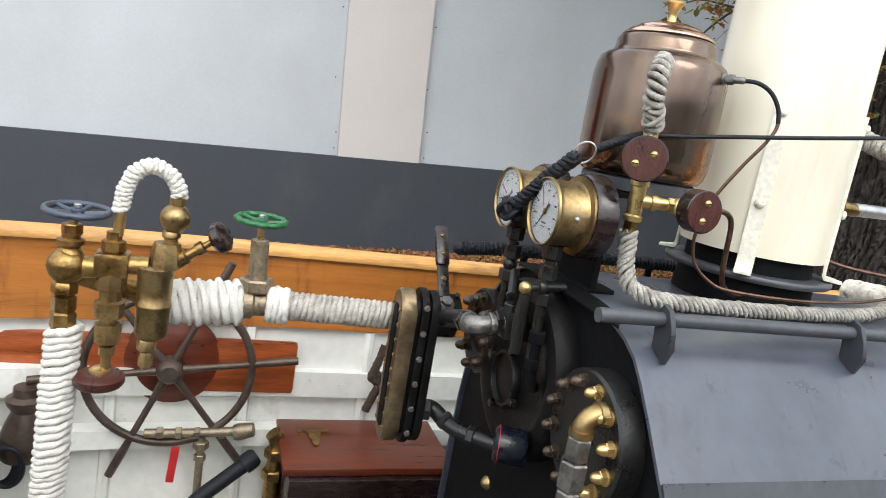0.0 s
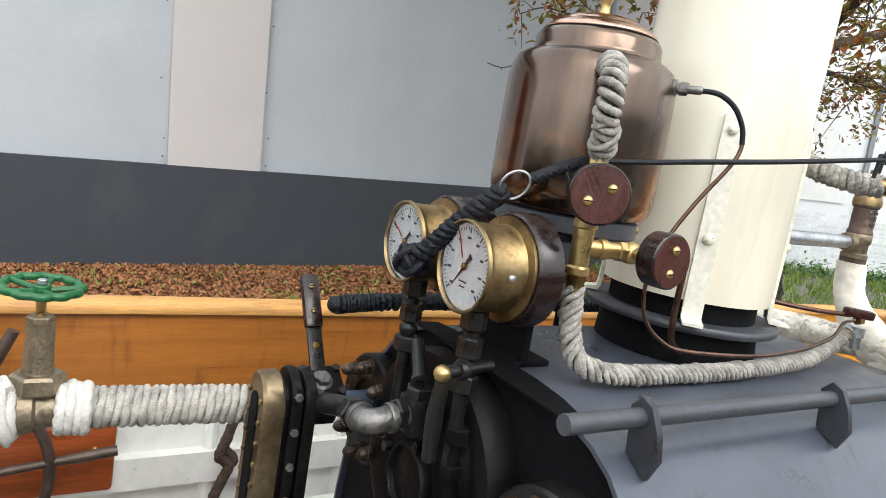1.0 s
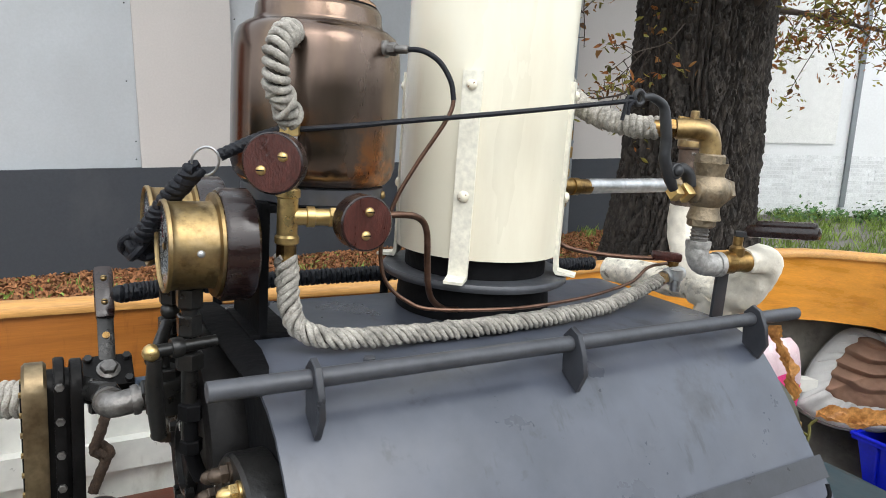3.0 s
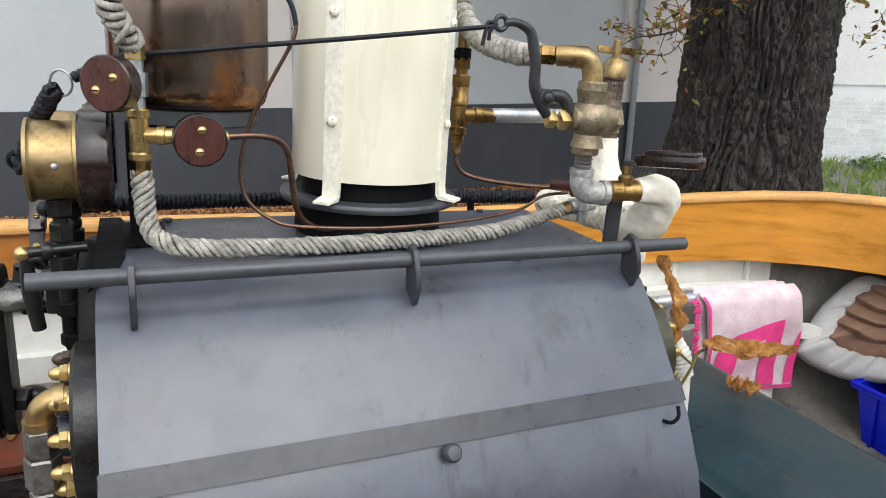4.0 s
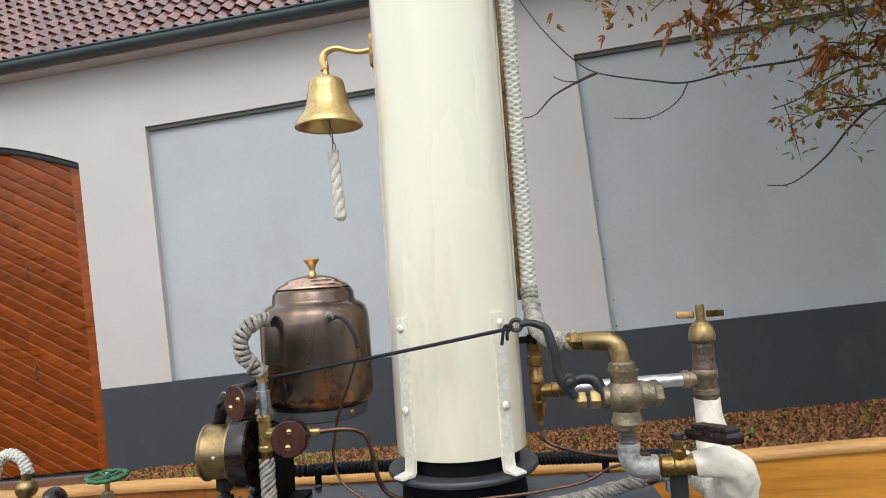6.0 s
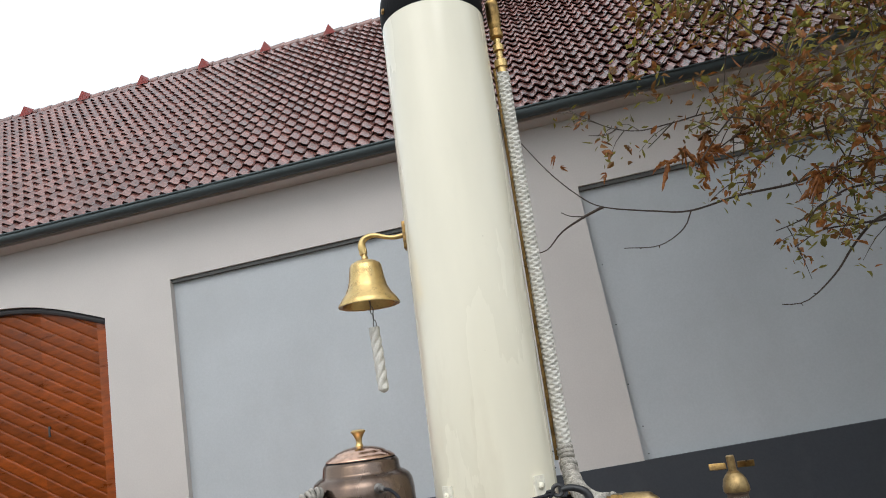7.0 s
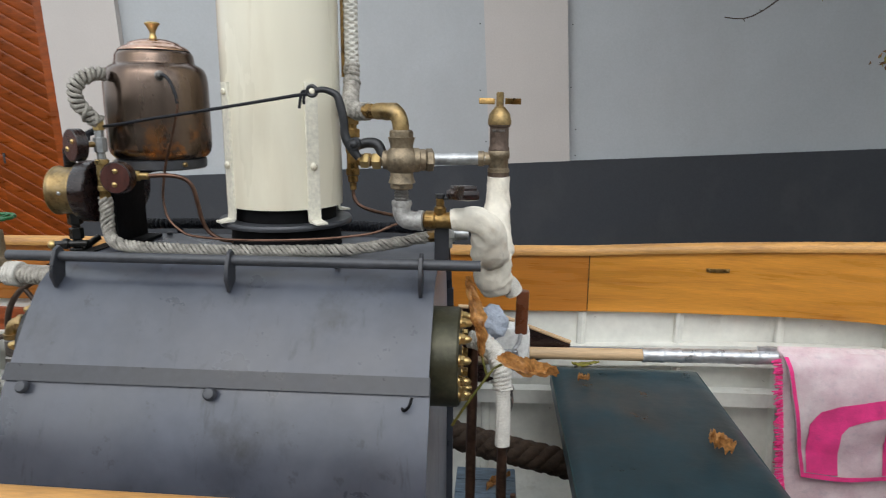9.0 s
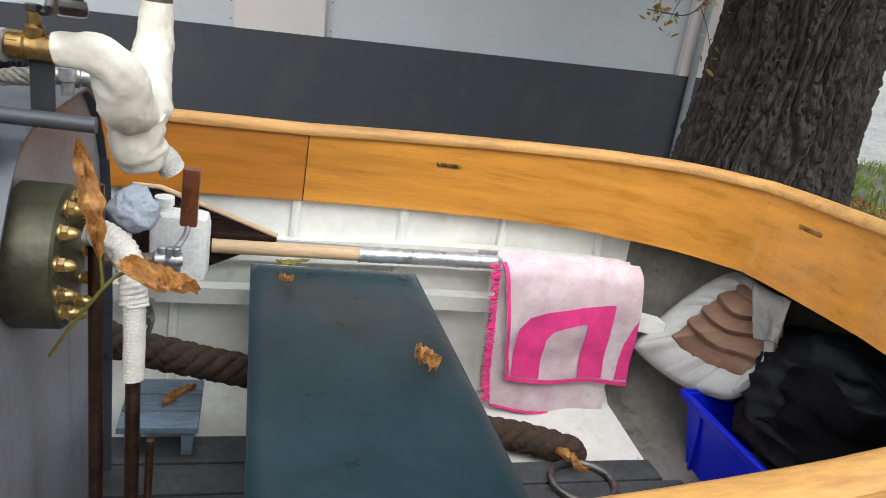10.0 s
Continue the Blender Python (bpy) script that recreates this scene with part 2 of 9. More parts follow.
    # shade under the foredeck is worked into this darker colour
    "fore_shaded": mat("scuffed_shade_dark_paint", (0.14, 0.13, 0.112), 0.75, var=0.4, scale=6, bump=0.25, fine=40, blotch=0.12),
    "amber_grip": mat("amber_brown_grip", (0.13, 0.038, 0.014), 0.3, var=0.35, scale=20, bump=0.08, coat=0.4),
    "greasy": mat("greasy_black_iron", (0.0065, 0.006, 0.006), 0.42, 0.0, spec=0.13, var=0.5, scale=22, bump=0.25, fine=110, blotch=0.25),
    # dark colour that carries the shade between the rope's turns
    "core": mat("shadowed_pipe_core", (0.05, 0.043, 0.036), 0.95, var=0.3, scale=40, bump=0.2),
    "cap_blue": mat("blue_black_enamel", (0.005, 0.007, 0.013), 0.3, 0.0, var=0.4, scale=20, bump=0.1),
    "worn_nut": mat("oil_browned_nut", (0.07, 0.05, 0.036), 0.36, 0.6, var=0.5, scale=40, bump=0.2, fine=150),
    "sleeve_blue": mat("slate_blue_sleeve_paint", (0.07, 0.1, 0.15), 0.4, 0.2, var=0.3, scale=20, bump=0.1),
    "recess_shade": mat("recess_shade_grey", (0.1, 0.105, 0.1), 0.85, var=0.2, scale=2, bump=0.2),
    "cover_brass": mat("dull_brown_brass", (0.2, 0.145, 0.08), 0.42, 0.9, var=0.35, scale=18, bump=0.1, fine=120, col2=(0.33, 0.25, 0.15), blotch=0.15),
    "dial": mat("white_dial_enamel", (0.78, 0.8, 0.8), 0.4, var=0.03, scale=10, bump=0),
    "ink": mat("black_dial_ink", (0.02, 0.02, 0.025), 0.5, scale=10, bump=0),
    "red": mat("red_paint", (0.45, 0.02, 0.02), 0.4, scale=20, bump=0.05),
    "green_enamel": mat("green_enamel", (0.012, 0.105, 0.032), 0.35, var=0.3, scale=30, bump=0.15),
    "slate_enamel": mat("slate_blue_paint", (0.055, 0.066, 0.09), 0.4, 0.3, var=0.3, scale=30, bump=0.15),
    "white_paint": mat("chipped_cream_paint", (0.76, 0.73, 0.62), 0.4, var=0.1, scale=20, bump=0.1),
    "teal": mat("dark_teal_vinyl", (0.01, 0.045, 0.05), 0.45, var=0.2, scale=10, bump=0.1),
    "hydrant": mat("black_hydrant_paint", (0.03, 0.032, 0.036), 0.45, 0.2, scale=12, bump=0.1),
    "dark_screen": mat("dark_screen_green", (0.035, 0.045, 0.025), 0.9, var=0.5, scale=3, bump=0.8, fine=20, blotch=0.4),
    "bush": mat("dark_bush_leaf", (0.05, 0.13, 0.025), 0.6, var=0.4, scale=6, bump=0),
}
TILE = dict(rough=0.24, var=0.4, scale=6, bump=0.3, fine=70, col2=(0.31, 0.15, 0.125), cover=0.55, blotch=0.22, rvar=0.14, spec=0.9)
M["tile_rest"] = island_tint(mat("weathered_clay_tiles", (0.18, 0.064, 0.055), **TILE), 0.3)
M["vent_red"] = mat("dark_red_clay", (0.2, 0.02, 0.015), 0.6, var=0.3, scale=12, bump=0.2)
M["tile"] = mat("weathered_clay_tile_piece", (0.18, 0.064, 0.055), pieces=0.3, **TILE)


def thin_leaf(m, share):
    """Leaves let part of the light through."""
    n, l = m.node_tree.nodes, m.node_tree.links
    p = n["Principled BSDF"]
    tr = n.new("ShaderNodeBsdfTranslucent")
    l.new(p.inputs["Base Color"].links[0].from_socket, tr.inputs["Color"])
    mx = n.new("ShaderNodeMixShader")
    mx.inputs["Fac"].default_value = share
    l.new(p.outputs["BSDF"], mx.inputs[1])
    l.new(tr.outputs["BSDF"], mx.inputs[2])
    l.new(mx.outputs["Shader"], n["Material Output"].inputs["Surface"])


for name in ("chip", "leaf_brown", "leaf_green", "grass", "white_brick", "bush"):
    island_tint(M[name], 0.08 if name == "white_brick" else 0.4)


def add_patch(m, col, scale, lo, hi, stretch=None, amount=1.0, seed=0.0, rise=None):
    """Stains and streaks of another colour with an outline of their own."""
    n, l = m.node_tree.nodes, m.node_tree.links
    p = n["Principled BSDF"]
    src = p.inputs["Base Color"].links[0].from_socket
    tc = n.new("ShaderNodeTexCoord")
    mp = n.new("ShaderNodeMapping")
    mp.inputs["Location"].default_value = (seed, seed * 1.7, seed * 0.6)
    if stretch:
        mp.inputs["Scale"].default_value = stretch
    l.new(tc.outputs["Object"], mp.inputs["Vector"])
    a = n.new("ShaderNodeTexNoise")
    a.inputs["Scale"].default_value, a.inputs["Detail"].default_value, a.inputs["Roughness"].default_value = scale, 8, 0.65
    l.new(mp.outputs["Vector"], a.inputs["Vector"])
    r = n.new("ShaderNodeMapRange")
    r.inputs["From Min"].default_value, r.inputs["From Max"].default_value = lo, hi
    r.inputs["To Max"].default_value = amount
    l.new(a.outputs["Fac"], r.inputs["Value"])
    fac = r.outputs["Result"]
    if rise:                                  # stains that thin out between two heights over the thing's foot
        sp = n.new("ShaderNodeSeparateXYZ")
        l.new(tc.outputs["Object"], sp.inputs["Vector"])
        hr_ = n.new("ShaderNodeMapRange")
        hr_.inputs["From Min"].default_value, hr_.inputs["From Max"].default_value = rise
        hr_.inputs["To Min"].default_value, hr_.inputs["To Max"].default_value = 1.0, 0.0
        l.new(sp.outputs["Z"], hr_.inputs["Value"])
        mu = n.new("ShaderNodeMath")
        mu.operation = "MULTIPLY"
        l.new(fac, mu.inputs[0])
        l.new(hr_.outputs["Result"], mu.inputs[1])
        fac = mu.outputs["Value"]
    mx = n.new("ShaderNodeMix")
    mx.data_type = "RGBA"
    l.new(fac, mx.inputs["Factor"])
    l.new(src, mx.inputs["A"])
    mx.inputs["B"].default_value = (*col, 1)
    l.new(mx.outputs["Result"], p.inputs["Base Color"])
    return m


# pale upright streaks: the urn's reflections put into its colour
add_patch(M["copper"], (0.27, 0.19, 0.125), 9, 0.5, 0.68, (1.6, 1.6, 0.16), 0.4, 15)
add_patch(M["copper"], (0.6, 0.23, 0.06), 15, 0.48, 0.6, (1, 1, 1.1), 0.85, 3, (0.02, 0.11))
add_patch(M["copper"], (0.24, 0.14, 0.09), 5, 0.5, 0.7, (1, 1, 0.3), 0.3, 6)
add_patch(M["copper"], (0.07, 0.045, 0.035), 14, 0.58, 0.7, None, 0.7, 8)
add_patch(M["casing"], (0.018, 0.018, 0.021), 7, 0.58, 0.72, (1, 1, 0.6), 0.8, 5)
add_patch(M["casing"], (0.02, 0.02, 0.022), 55, 0.69, 0.74, None, 0.9, 2)
add_patch(M["end_grey"], (0.1, 0.1, 0.11), 9, 0.55, 0.72, (1, 1, 0.4), 0.7, 4)
add_patch(M["brass"], (0.1, 0.065, 0.035), 45, 0.52, 0.68, None, 0.75, 1)
add_patch(M["bright_brass"], (0.16, 0.1, 0.05), 55, 0.56, 0.72, None, 0.7, 6)
add_patch(M["old_brass"], (0.06, 0.04, 0.028), 40, 0.52, 0.68, None, 0.7, 7)
add_patch(M["bronze"], (0.1, 0.085, 0.07), 45, 0.55, 0.7, None, 0.7, 2)
add_patch(M["grey_iron"], (0.06, 0.05, 0.045), 40, 0.52, 0.68, None, 0.7, 3)
add_patch(M["cream"], (0.45, 0.33, 0.19), 6, 0.62, 0.78, (1, 1, 0.18), 0.45, 3)
add_patch(M["lagging"], (0.42, 0.36, 0.28), 24, 0.58, 0.74, None, 0.6, 2)
add_patch(M["lagging_old"], (0.12, 0.09, 0.06), 50, 0.55, 0.68, None, 0.8, 5)
add_patch(M["hull_white"], (0.36, 0.33, 0.27), 7, 0.58, 0.75, (1, 1, 0.5), 0.7, 4)
add_patch(M["hull_white"], (0.12, 0.1, 0.08), 40, 0.67, 0.74, None, 0.7, 9)
add_patch(M["fore_shaded"], (0.05, 0.04, 0.035), 11, 0.54, 0.68, None, 0.8, 3)
add_patch(M["rope_white"], (0.36, 0.33, 0.28), 30, 0.55, 0.75, None, 0.7, 1)
add_patch(M["rope_old"], (0.16, 0.14, 0.12), 45, 0.55, 0.72, None, 0.7, 1)
add_patch(M["vinyl"], (0.07, 0.09, 0.095), 5, 0.55, 0.8, (1, 1, 1), 0.3, 3)
add_patch(M["vinyl"], (0.4, 0.4, 0.38), 90, 0.73, 0.76, None, 0.6, 3)
add_patch(M["coaming"], (0.25, 0.07, 0.012), 4, 0.55, 0.75, (0.35, 3, 8), 0.65, 3)
add_patch(M["coaming"], (0.1, 0.03, 0.01), 60, 0.72, 0.76, None, 0.6, 6)
add_patch(M["coaming_aft"], (0.17, 0.04, 0.01), 4, 0.55, 0.75, (0.35, 3, 8), 0.65, 3)
add_patch(M["coaming_aft"], (0.1, 0.03, 0.009), 9, 0.54, 0.72, (3, 3, 0.5), 0.6, 7)
add_patch(M["coaming_aft"], (0.05, 0.018, 0.008), 55, 0.7, 0.76, None, 0.6, 2)
add_patch(M["copper"], (0.6, 0.2, 0.05), 22, 0.68, 0.74, None, 0.5, 11)
add_patch(M["cream"], (0.22, 0.17, 0.12), 70, 0.71, 0.77, None, 0.55, 5)
add_patch(M["cream"], (0.55, 0.47, 0.34), 2.2, 0.54, 0.75, (1.5, 1.5, 0.35), 0.5, 9)
add_patch(M["lagging"], (0.25, 0.19, 0.13), 70, 0.68, 0.75, None, 0.6, 4)
add_patch(M["brass"], (0.3, 0.24, 0.16), 12, 0.5, 0.68, None, 0.6, 9)
add_patch(M["casing"], (0.095, 0.1, 0.12), 4, 0.45, 0.7, (1, 1, 0.7), 0.5, 13)
add_patch(M["casing"], (0.016, 0.016, 0.018), 16, 0.6, 0.7, (2.2, 1, 0.25), 0.55, 21)
add_patch(M["casing"], (0.02, 0.02, 0.023), 26, 0.62, 0.7, (1, 1, 0.8), 0.55, 33)
add_patch(M["casing"], (0.09, 0.093, 0.105), 70, 0.68, 0.74, None, 0.6, 41)
add_patch(M["coaming_cap"], (0.3, 0.14, 0.045), 12, 0.52, 0.68, (0.4, 2, 2), 0.8, 3)
add_patch(M["plaster"], (0.36, 0.365, 0.37), 0.5, 0.5, 0.75, (1, 1, 0.5), 0.5, 3)
add_patch(M["plinth"], (0.065, 0.068, 0.075), 1.2, 0.55, 0.75, (1, 1, 0.6), 0.6, 3)
add_patch(M["tile"], (0.045, 0.03, 0.028), 2.2, 0.5, 0.7, None, 0.55, 3)
add_patch(M["tile_rest"], (0.045, 0.03, 0.028), 2.2, 0.5, 0.7, None, 0.55, 3)
add_patch(M["towel_pale"], (0.72, 0.66, 0.66), 6, 0.48, 0.66, None, 0.8, 3)
add_patch(M["towel_pale"], (0.4, 0.34, 0.4), 38, 0.54, 0.72, None, 0.55, 12)
add_patch(M["towel_pink"], (0.5, 0.05, 0.2), 30, 0.55, 0.72, None, 0.5, 5)
for name in ("leaf_brown", "leaf_green", "leaf_dry", "leaf_rust"):
    thin_leaf(M[name], 0.4)
glass = bpy.data.materials.new("gauge_glass")
glass.use_nodes = True
gp = glass.node_tree.nodes["Principled BSDF"]
gp.inputs["Transmission Weight"].default_value, gp.inputs["Roughness"].default_value, gp.inputs["IOR"].default_value = 1.0, 0.02, 1.45
M["glass"] = glass


# ---- building helpers ----
def mesh_of(name, bm, material, sharp=38):
    bmesh.ops.recalc_face_normals(bm, faces=bm.faces)
    me = bpy.data.meshes.new(name)
    bm.to_mesh(me)
    bm.free()
    me.polygons.foreach_set("use_smooth", [True] * len(me.polygons))
    me.set_sharp_from_angle(angle=radians(sharp))
    me.materials.append(M[material] if isinstance(material, str) else material)
    return me


def thing(name, base, label, category, group="", frm=None, kind=""):
    ob = new(name)
    ob.empty_display_size = 0.05
    ob.matrix_world = (BOAT if frm is None else frm) @ Matrix.Translation(base)
    ORIGIN[ob.name] = Vector(base)
    return tagged(ob, label, category, group, kind)


def part(name, bm, material, parent, label="", sharp=38):
    o = ORIGIN[parent.name]
    bmesh.ops.translate(bm, verts=bm.verts, vec=-o)
    ob = new(name, mesh_of(name, bm, material, sharp))
    ob.parent = parent
    ORIGIN[ob.name] = o
    return tagged(ob, label)


def solo(name, bm, material, base, label, category="", group="", kind="", frm=None, sharp=38):
    bmesh.ops.translate(bm, verts=bm.verts, vec=-Vector(base))
    ob = new(name, mesh_of(name, bm, material, sharp))
    ob.matrix_world = (BOAT if frm is None else frm) @ Matrix.Translation(base)
    ORIGIN[ob.name] = Vector(base)
    return tagged(ob, label, category, group, kind)


def piece(name, me, parent, place, turn=None):
    """One more object on shared mesh data, a child of parent."""
    ob = new(name, me)
    ob.parent = parent
    ob.matrix_local = Matrix.LocRotScale(Vector(place) - ORIGIN[parent.name], turn, None)
    return ob


def B():
    return bmesh.new()


def smooth_path(pts, step=0.01):
    pts = [Vector(p) for p in pts]
    if len(pts) == 2:
        n = max(1, int((pts[1] - pts[0]).length / step))
        return [pts[0].lerp(pts[1], i / n) for i in range(n + 1)]
    q = [pts[0] * 2 - pts[1], *pts, pts[-1] * 2 - pts[-2]]
    out = []
    for i in range(1, len(q) - 2):
        p0, p1, p2, p3 = q[i - 1:i + 3]
        n = max(2, int((p2 - p1).length / step))
        for k in range(n):
            t = k / n
            out.append(0.5 * (2 * p1 + (p2 - p0) * t + (2 * p0 - 5 * p1 + 4 * p2 - p3) * t * t + (3 * p1 - p0 - 3 * p2 + p3) * t ** 3))
    return out + [pts[-1]]


def sweep(bm, pts, rad, seg=12, step=0.01, smooth=True, cap=True, up=None):
    """A tube along pts; rad: a number, a list along pts, or a function of length, angle and fraction."""
    path = smooth_path(pts, step) if smooth else [Vector(p) for p in pts]
    n = len(path)
    s, total = [0.0], 0.0
    for a, b in zip(path, path[1:]):
        total += (b - a).length
        s.append(total)
    if isinstance(rad, (list, tuple)):
        vals = list(rad)
        rad = lambda d, th, u: float(np.interp(u, np.linspace(0, 1, len(vals)), vals))
    elif not callable(rad):
        r0 = rad
        rad = lambda d, th, u: r0
    t = (path[1] - path[0]).normalized()
    ref = Vector(up) if up else (V(0, 0, 1) if abs(t.z) < 0.9 else V(0, 1, 0))
    nrm = (ref - t * ref.dot(t)).normalized()
    rings = []
    for i, p in enumerate(path):
        t = (path[min(i + 1, n - 1)] - path[max(i - 1, 0)]).normalized()
        nrm = (nrm - t * nrm.dot(t)).normalized()
        bi = t.cross(nrm)
        ring = []
        for k in range(seg):
            th = 2 * PI * k / seg
            r = rad(s[i], th, s[i] / total if total else 0)
            ring.append(bm.verts.new(p + (nrm * math.cos(th) + bi * math.sin(th)) * r))
        rings.append(ring)
    for a, b in zip(rings, rings[1:]):
        for k in range(seg):
            bm.faces.new((a[k], a[(k + 1) % seg], b[(k + 1) % seg], b[k]))
    if cap:
        bm.faces.new(rings[0][::-1])
        bm.faces.new(rings[-1])
    return bm


def laid(R, lobes=3, pitch=0.03, amp=0.16, turns=1, wild=0.0):
    """Radius of a twisted or wound rope."""
    def f(d, th, u):
        x = abs(math.sin(lobes * th - 2 * PI * d / pitch * turns))
        w = wild * noise.noise(V(d * 45, math.cos(th) * 2, math.sin(th) * 2)) if wild else 0
        return R * (1 + 0.3 * amp - amp * (1 - math.sqrt(x)) ** 1.2 + w)
    return f


def braid(R, k=5, pitch=0.03, amp=0.13, wild=0.05):
    """Radius of a plaited cover: two sets of crossing strands."""
    def f(d, th, u):
        a = math.sin(k * th + 2 * PI * d / pitch)
        b = math.sin(k * th - 2 * PI * d / pitch + 0.6)
        return R * (1 + amp * (max(a, b) - 0.35) + wild * noise.noise(V(d * 40, math.cos(th) * 2, math.sin(th) * 2)))
    return f


def rope(bm, pts, R, kind=laid, seg=18, step=0.0025, **kw):
    return sweep(bm, pts, kind(R, **kw), seg=seg, step=step)


def along(pts, step, smooth=True):
    """Points of a path with a frame that does not spin: place, normal, binormal, length so far."""
    path = smooth_path(pts, step) if smooth else [Vector(p) for p in pts]
    t = (path[1] - path[0]).normalized()
    ref = V(0, 0, 1) if abs(t.z) < 0.9 else V(0, 1, 0)
    nrm, s, out = (ref - t * ref.dot(t)).normalized(), 0.0, []
    for i, p in enumerate(path):
        t = (path[min(i + 1, len(path) - 1)] - path[max(i - 1, 0)]).normalized()
        nrm = (nrm - t * nrm.dot(t)).normalized()
        if i:
            s += (p - path[i - 1]).length
        out.append((p, nrm.copy(), t.cross(nrm), s))
    return out


def strands(bm, pts, R, r, n=4, lead=0.05, hand=1, step=0.0025, seg=10, ply=0.014, rough=0.12, size=(1.0, 1.0), weave=0.0, seed=0.0):
    """Twisted yarns laid round a path: n yarns of radius r on a circle R, one turn each lead metres."""
    fr = along(pts, step)
    total = fr[-1][3]
    for k in range(n):
        line = []
        for p, nr, bi, s in fr:
            z = size[0] + (size[1] - size[0]) * min(1.0, s / total * 3)
            a = 2 * PI * k / n + hand * 2 * PI * s / lead
            w = 1 + rough * noise.noise(V(s * 60, k * 3.3 + seed, 1.7)) + weave * math.sin(a * 2 + PI * k)
            a += rough * 1.5 * noise.noise(V(s * 35, k * 5.1 + seed, 7.7))
            line.append(p + (nr * math.cos(a) + bi * math.sin(a)) * R * z * w)
        f = laid(r, lobes=1, pitch=ply, amp=0.45)
        sweep(bm, line, lambda d, th, u, f=f: f(d, th, u) * (size[0] + (size[1] - size[0]) * min(1.0, u * 3)), seg=seg, smooth=False)
    return bm


def wound(bm, pts, R, r, lead, seg=12, rough=0.1, ply=0.016, around=34, lean=0.0, seed=0.0):
    """One cord wound round a path, turn against turn, each a little uneven."""
    fr = along(pts, lead / around)
    line = []
    for i, (p, nr, bi, s) in enumerate(fr):
        a = 2 * PI * i / around
        turn = noise.noise(V(s / lead * 0.7, seed, 3.1))
        w = 1 + rough * turn + rough * 0.6 * noise.noise(V(a * 1.3, seed, 9.4))
        t = nr.cross(bi)
        line.append(p + (nr * math.cos(a) + bi * math.sin(a)) * R * w + t * (lean * math.cos(a + 0.8) + rough * lead * 1.6 * noise.noise(V(a * 0.45, seed, 5.5))))
    return sweep(bm, line, laid(r * 1.1, lobes=1, pitch=ply, amp=0.62), seg=seg, smooth=False)


def basis(axis):
    a = Vector(axis).normalized()
    return V(0, 0, 1).rotation_difference(a).to_matrix().to_4x4()


def lathe(bm, prof, o=(0, 0, 0), axis=(0, 0, 1), seg=28, cap=True):
    m = Matrix.Translation(o) @ basis(axis)
    rings = []
    for r, h in prof:
        if r < 1e-6:
            rings.append([bm.verts.new(m @ V(0, 0, h))])
        else:
            rings.append([bm.verts.new(m @ V(r * math.cos(2 * PI * k / seg), r * math.sin(2 * PI * k / seg), h)) for k in range(seg)])
    for a, b in zip(rings, rings[1:]):
        for k in range(seg):
            j = (k + 1) % seg
            vs = [a[k % len(a)], a[j % len(a)], b[j % len(b)], b[k % len(b)]]
            vs = list(dict.fromkeys(vs))
            if len(vs) > 2:
                bm.faces.new(vs)
    for end, flip in ((rings[0], True), (rings[-1], False)):
        if cap and len(end) > 2:
            bm.faces.new(end[::-1] if flip else end)
    return bm


def disc(bm, o, axis, r, h, bev=0.0015, seg=28):
    b = min(bev, h * 0.4, r * 0.4)
    return lathe(bm, [(0, 0), (r - b, 0), (r, b), (r, h - b), (r - b, h), (0, h)], o, axis, seg)


def nut(bm, o, axis, r, h, sides=6):
    c = r * 0.12
    return lathe(bm, [(0, 0), (r - c, 0), (r, c), (r, h - c), (r - c, h), (0, h)], o, axis, sides)


def ball(bm, o, r, seg=20, squash=(1, 1, 1)):
    g = bmesh.ops.create_uvsphere(bm, u_segments=seg, v_segments=max(6, seg // 2), radius=r)
    bmesh.ops.scale(bm, verts=g["verts"], vec=squash)
    bmesh.ops.translate(bm, verts=g["verts"], vec=o)
    return bm


def box(bm, c, size, bev=0.003, turn=None):
    g = bmesh.ops.create_cube(bm, size=1.0)
    m = Matrix.Translation(c) @ (turn.to_4x4() if turn else Matrix.Identity(4)) @ Matrix.Diagonal((*size, 1))
    bmesh.ops.transform(bm, matrix=m, verts=g["verts"])
    if bev:
        es = list({e for v in g["verts"] for e in v.link_edges})
        bmesh.ops.bevel(bm, geom=es, offset=min(bev, min(size) * 0.4), segments=2, profile=0.6, affect="EDGES")
    return bm


def slab(bm, poly, push, bev=0.0):
    """A flat outline pushed along a vector into a plate."""
    a = [bm.verts.new(Vector(p)) for p in poly]
    b = [bm.verts.new(Vector(p) + Vector(push)) for p in poly]
    n = len(a)
    fs = [bm.faces.new(a[::-1]), bm.faces.new(b)]
    for i in range(n):
        fs.append(bm.faces.new((a[i], a[(i + 1) % n], b[(i + 1) % n], b[i])))
    if bev:
        es = list({e for f in fs[:2] for e in f.edges})
        bmesh.ops.bevel(bm, geom=es, offset=bev, segments=1, affect="EDGES")
    return bm


def cap_nut(bm, o, axis, r=0.011):
    """A brass acorn nut on its collar."""
    lathe(bm, [(0, 0), (r * 1.15, 0), (r * 1.15, r * 0.25), (r * 0.95, r * 0.3)], o, axis, 14)
    a = Vector(axis).normalized()
    nut(bm, Vector(o) + a * r * 0.25, axis, r, r * 0.9)
    lathe(bm, [(r * 0.8, 0), (r * 0.78, r * 0.5), (r * 0.55, r * 0.95), (r * 0.2, r * 1.2), (0, r * 1.22)], Vector(o) + a * r * 1.1, axis, 14)
    return bm


def screw(bm, o, axis, r=0.005):
    """A domed slotted screw head."""
    lathe(bm, [(r, 0), (r, r * 0.25), (r * 0.75, r * 0.6), (r * 0.3, r * 0.75), (0, r * 0.78)], o, axis, 14)
    return bm


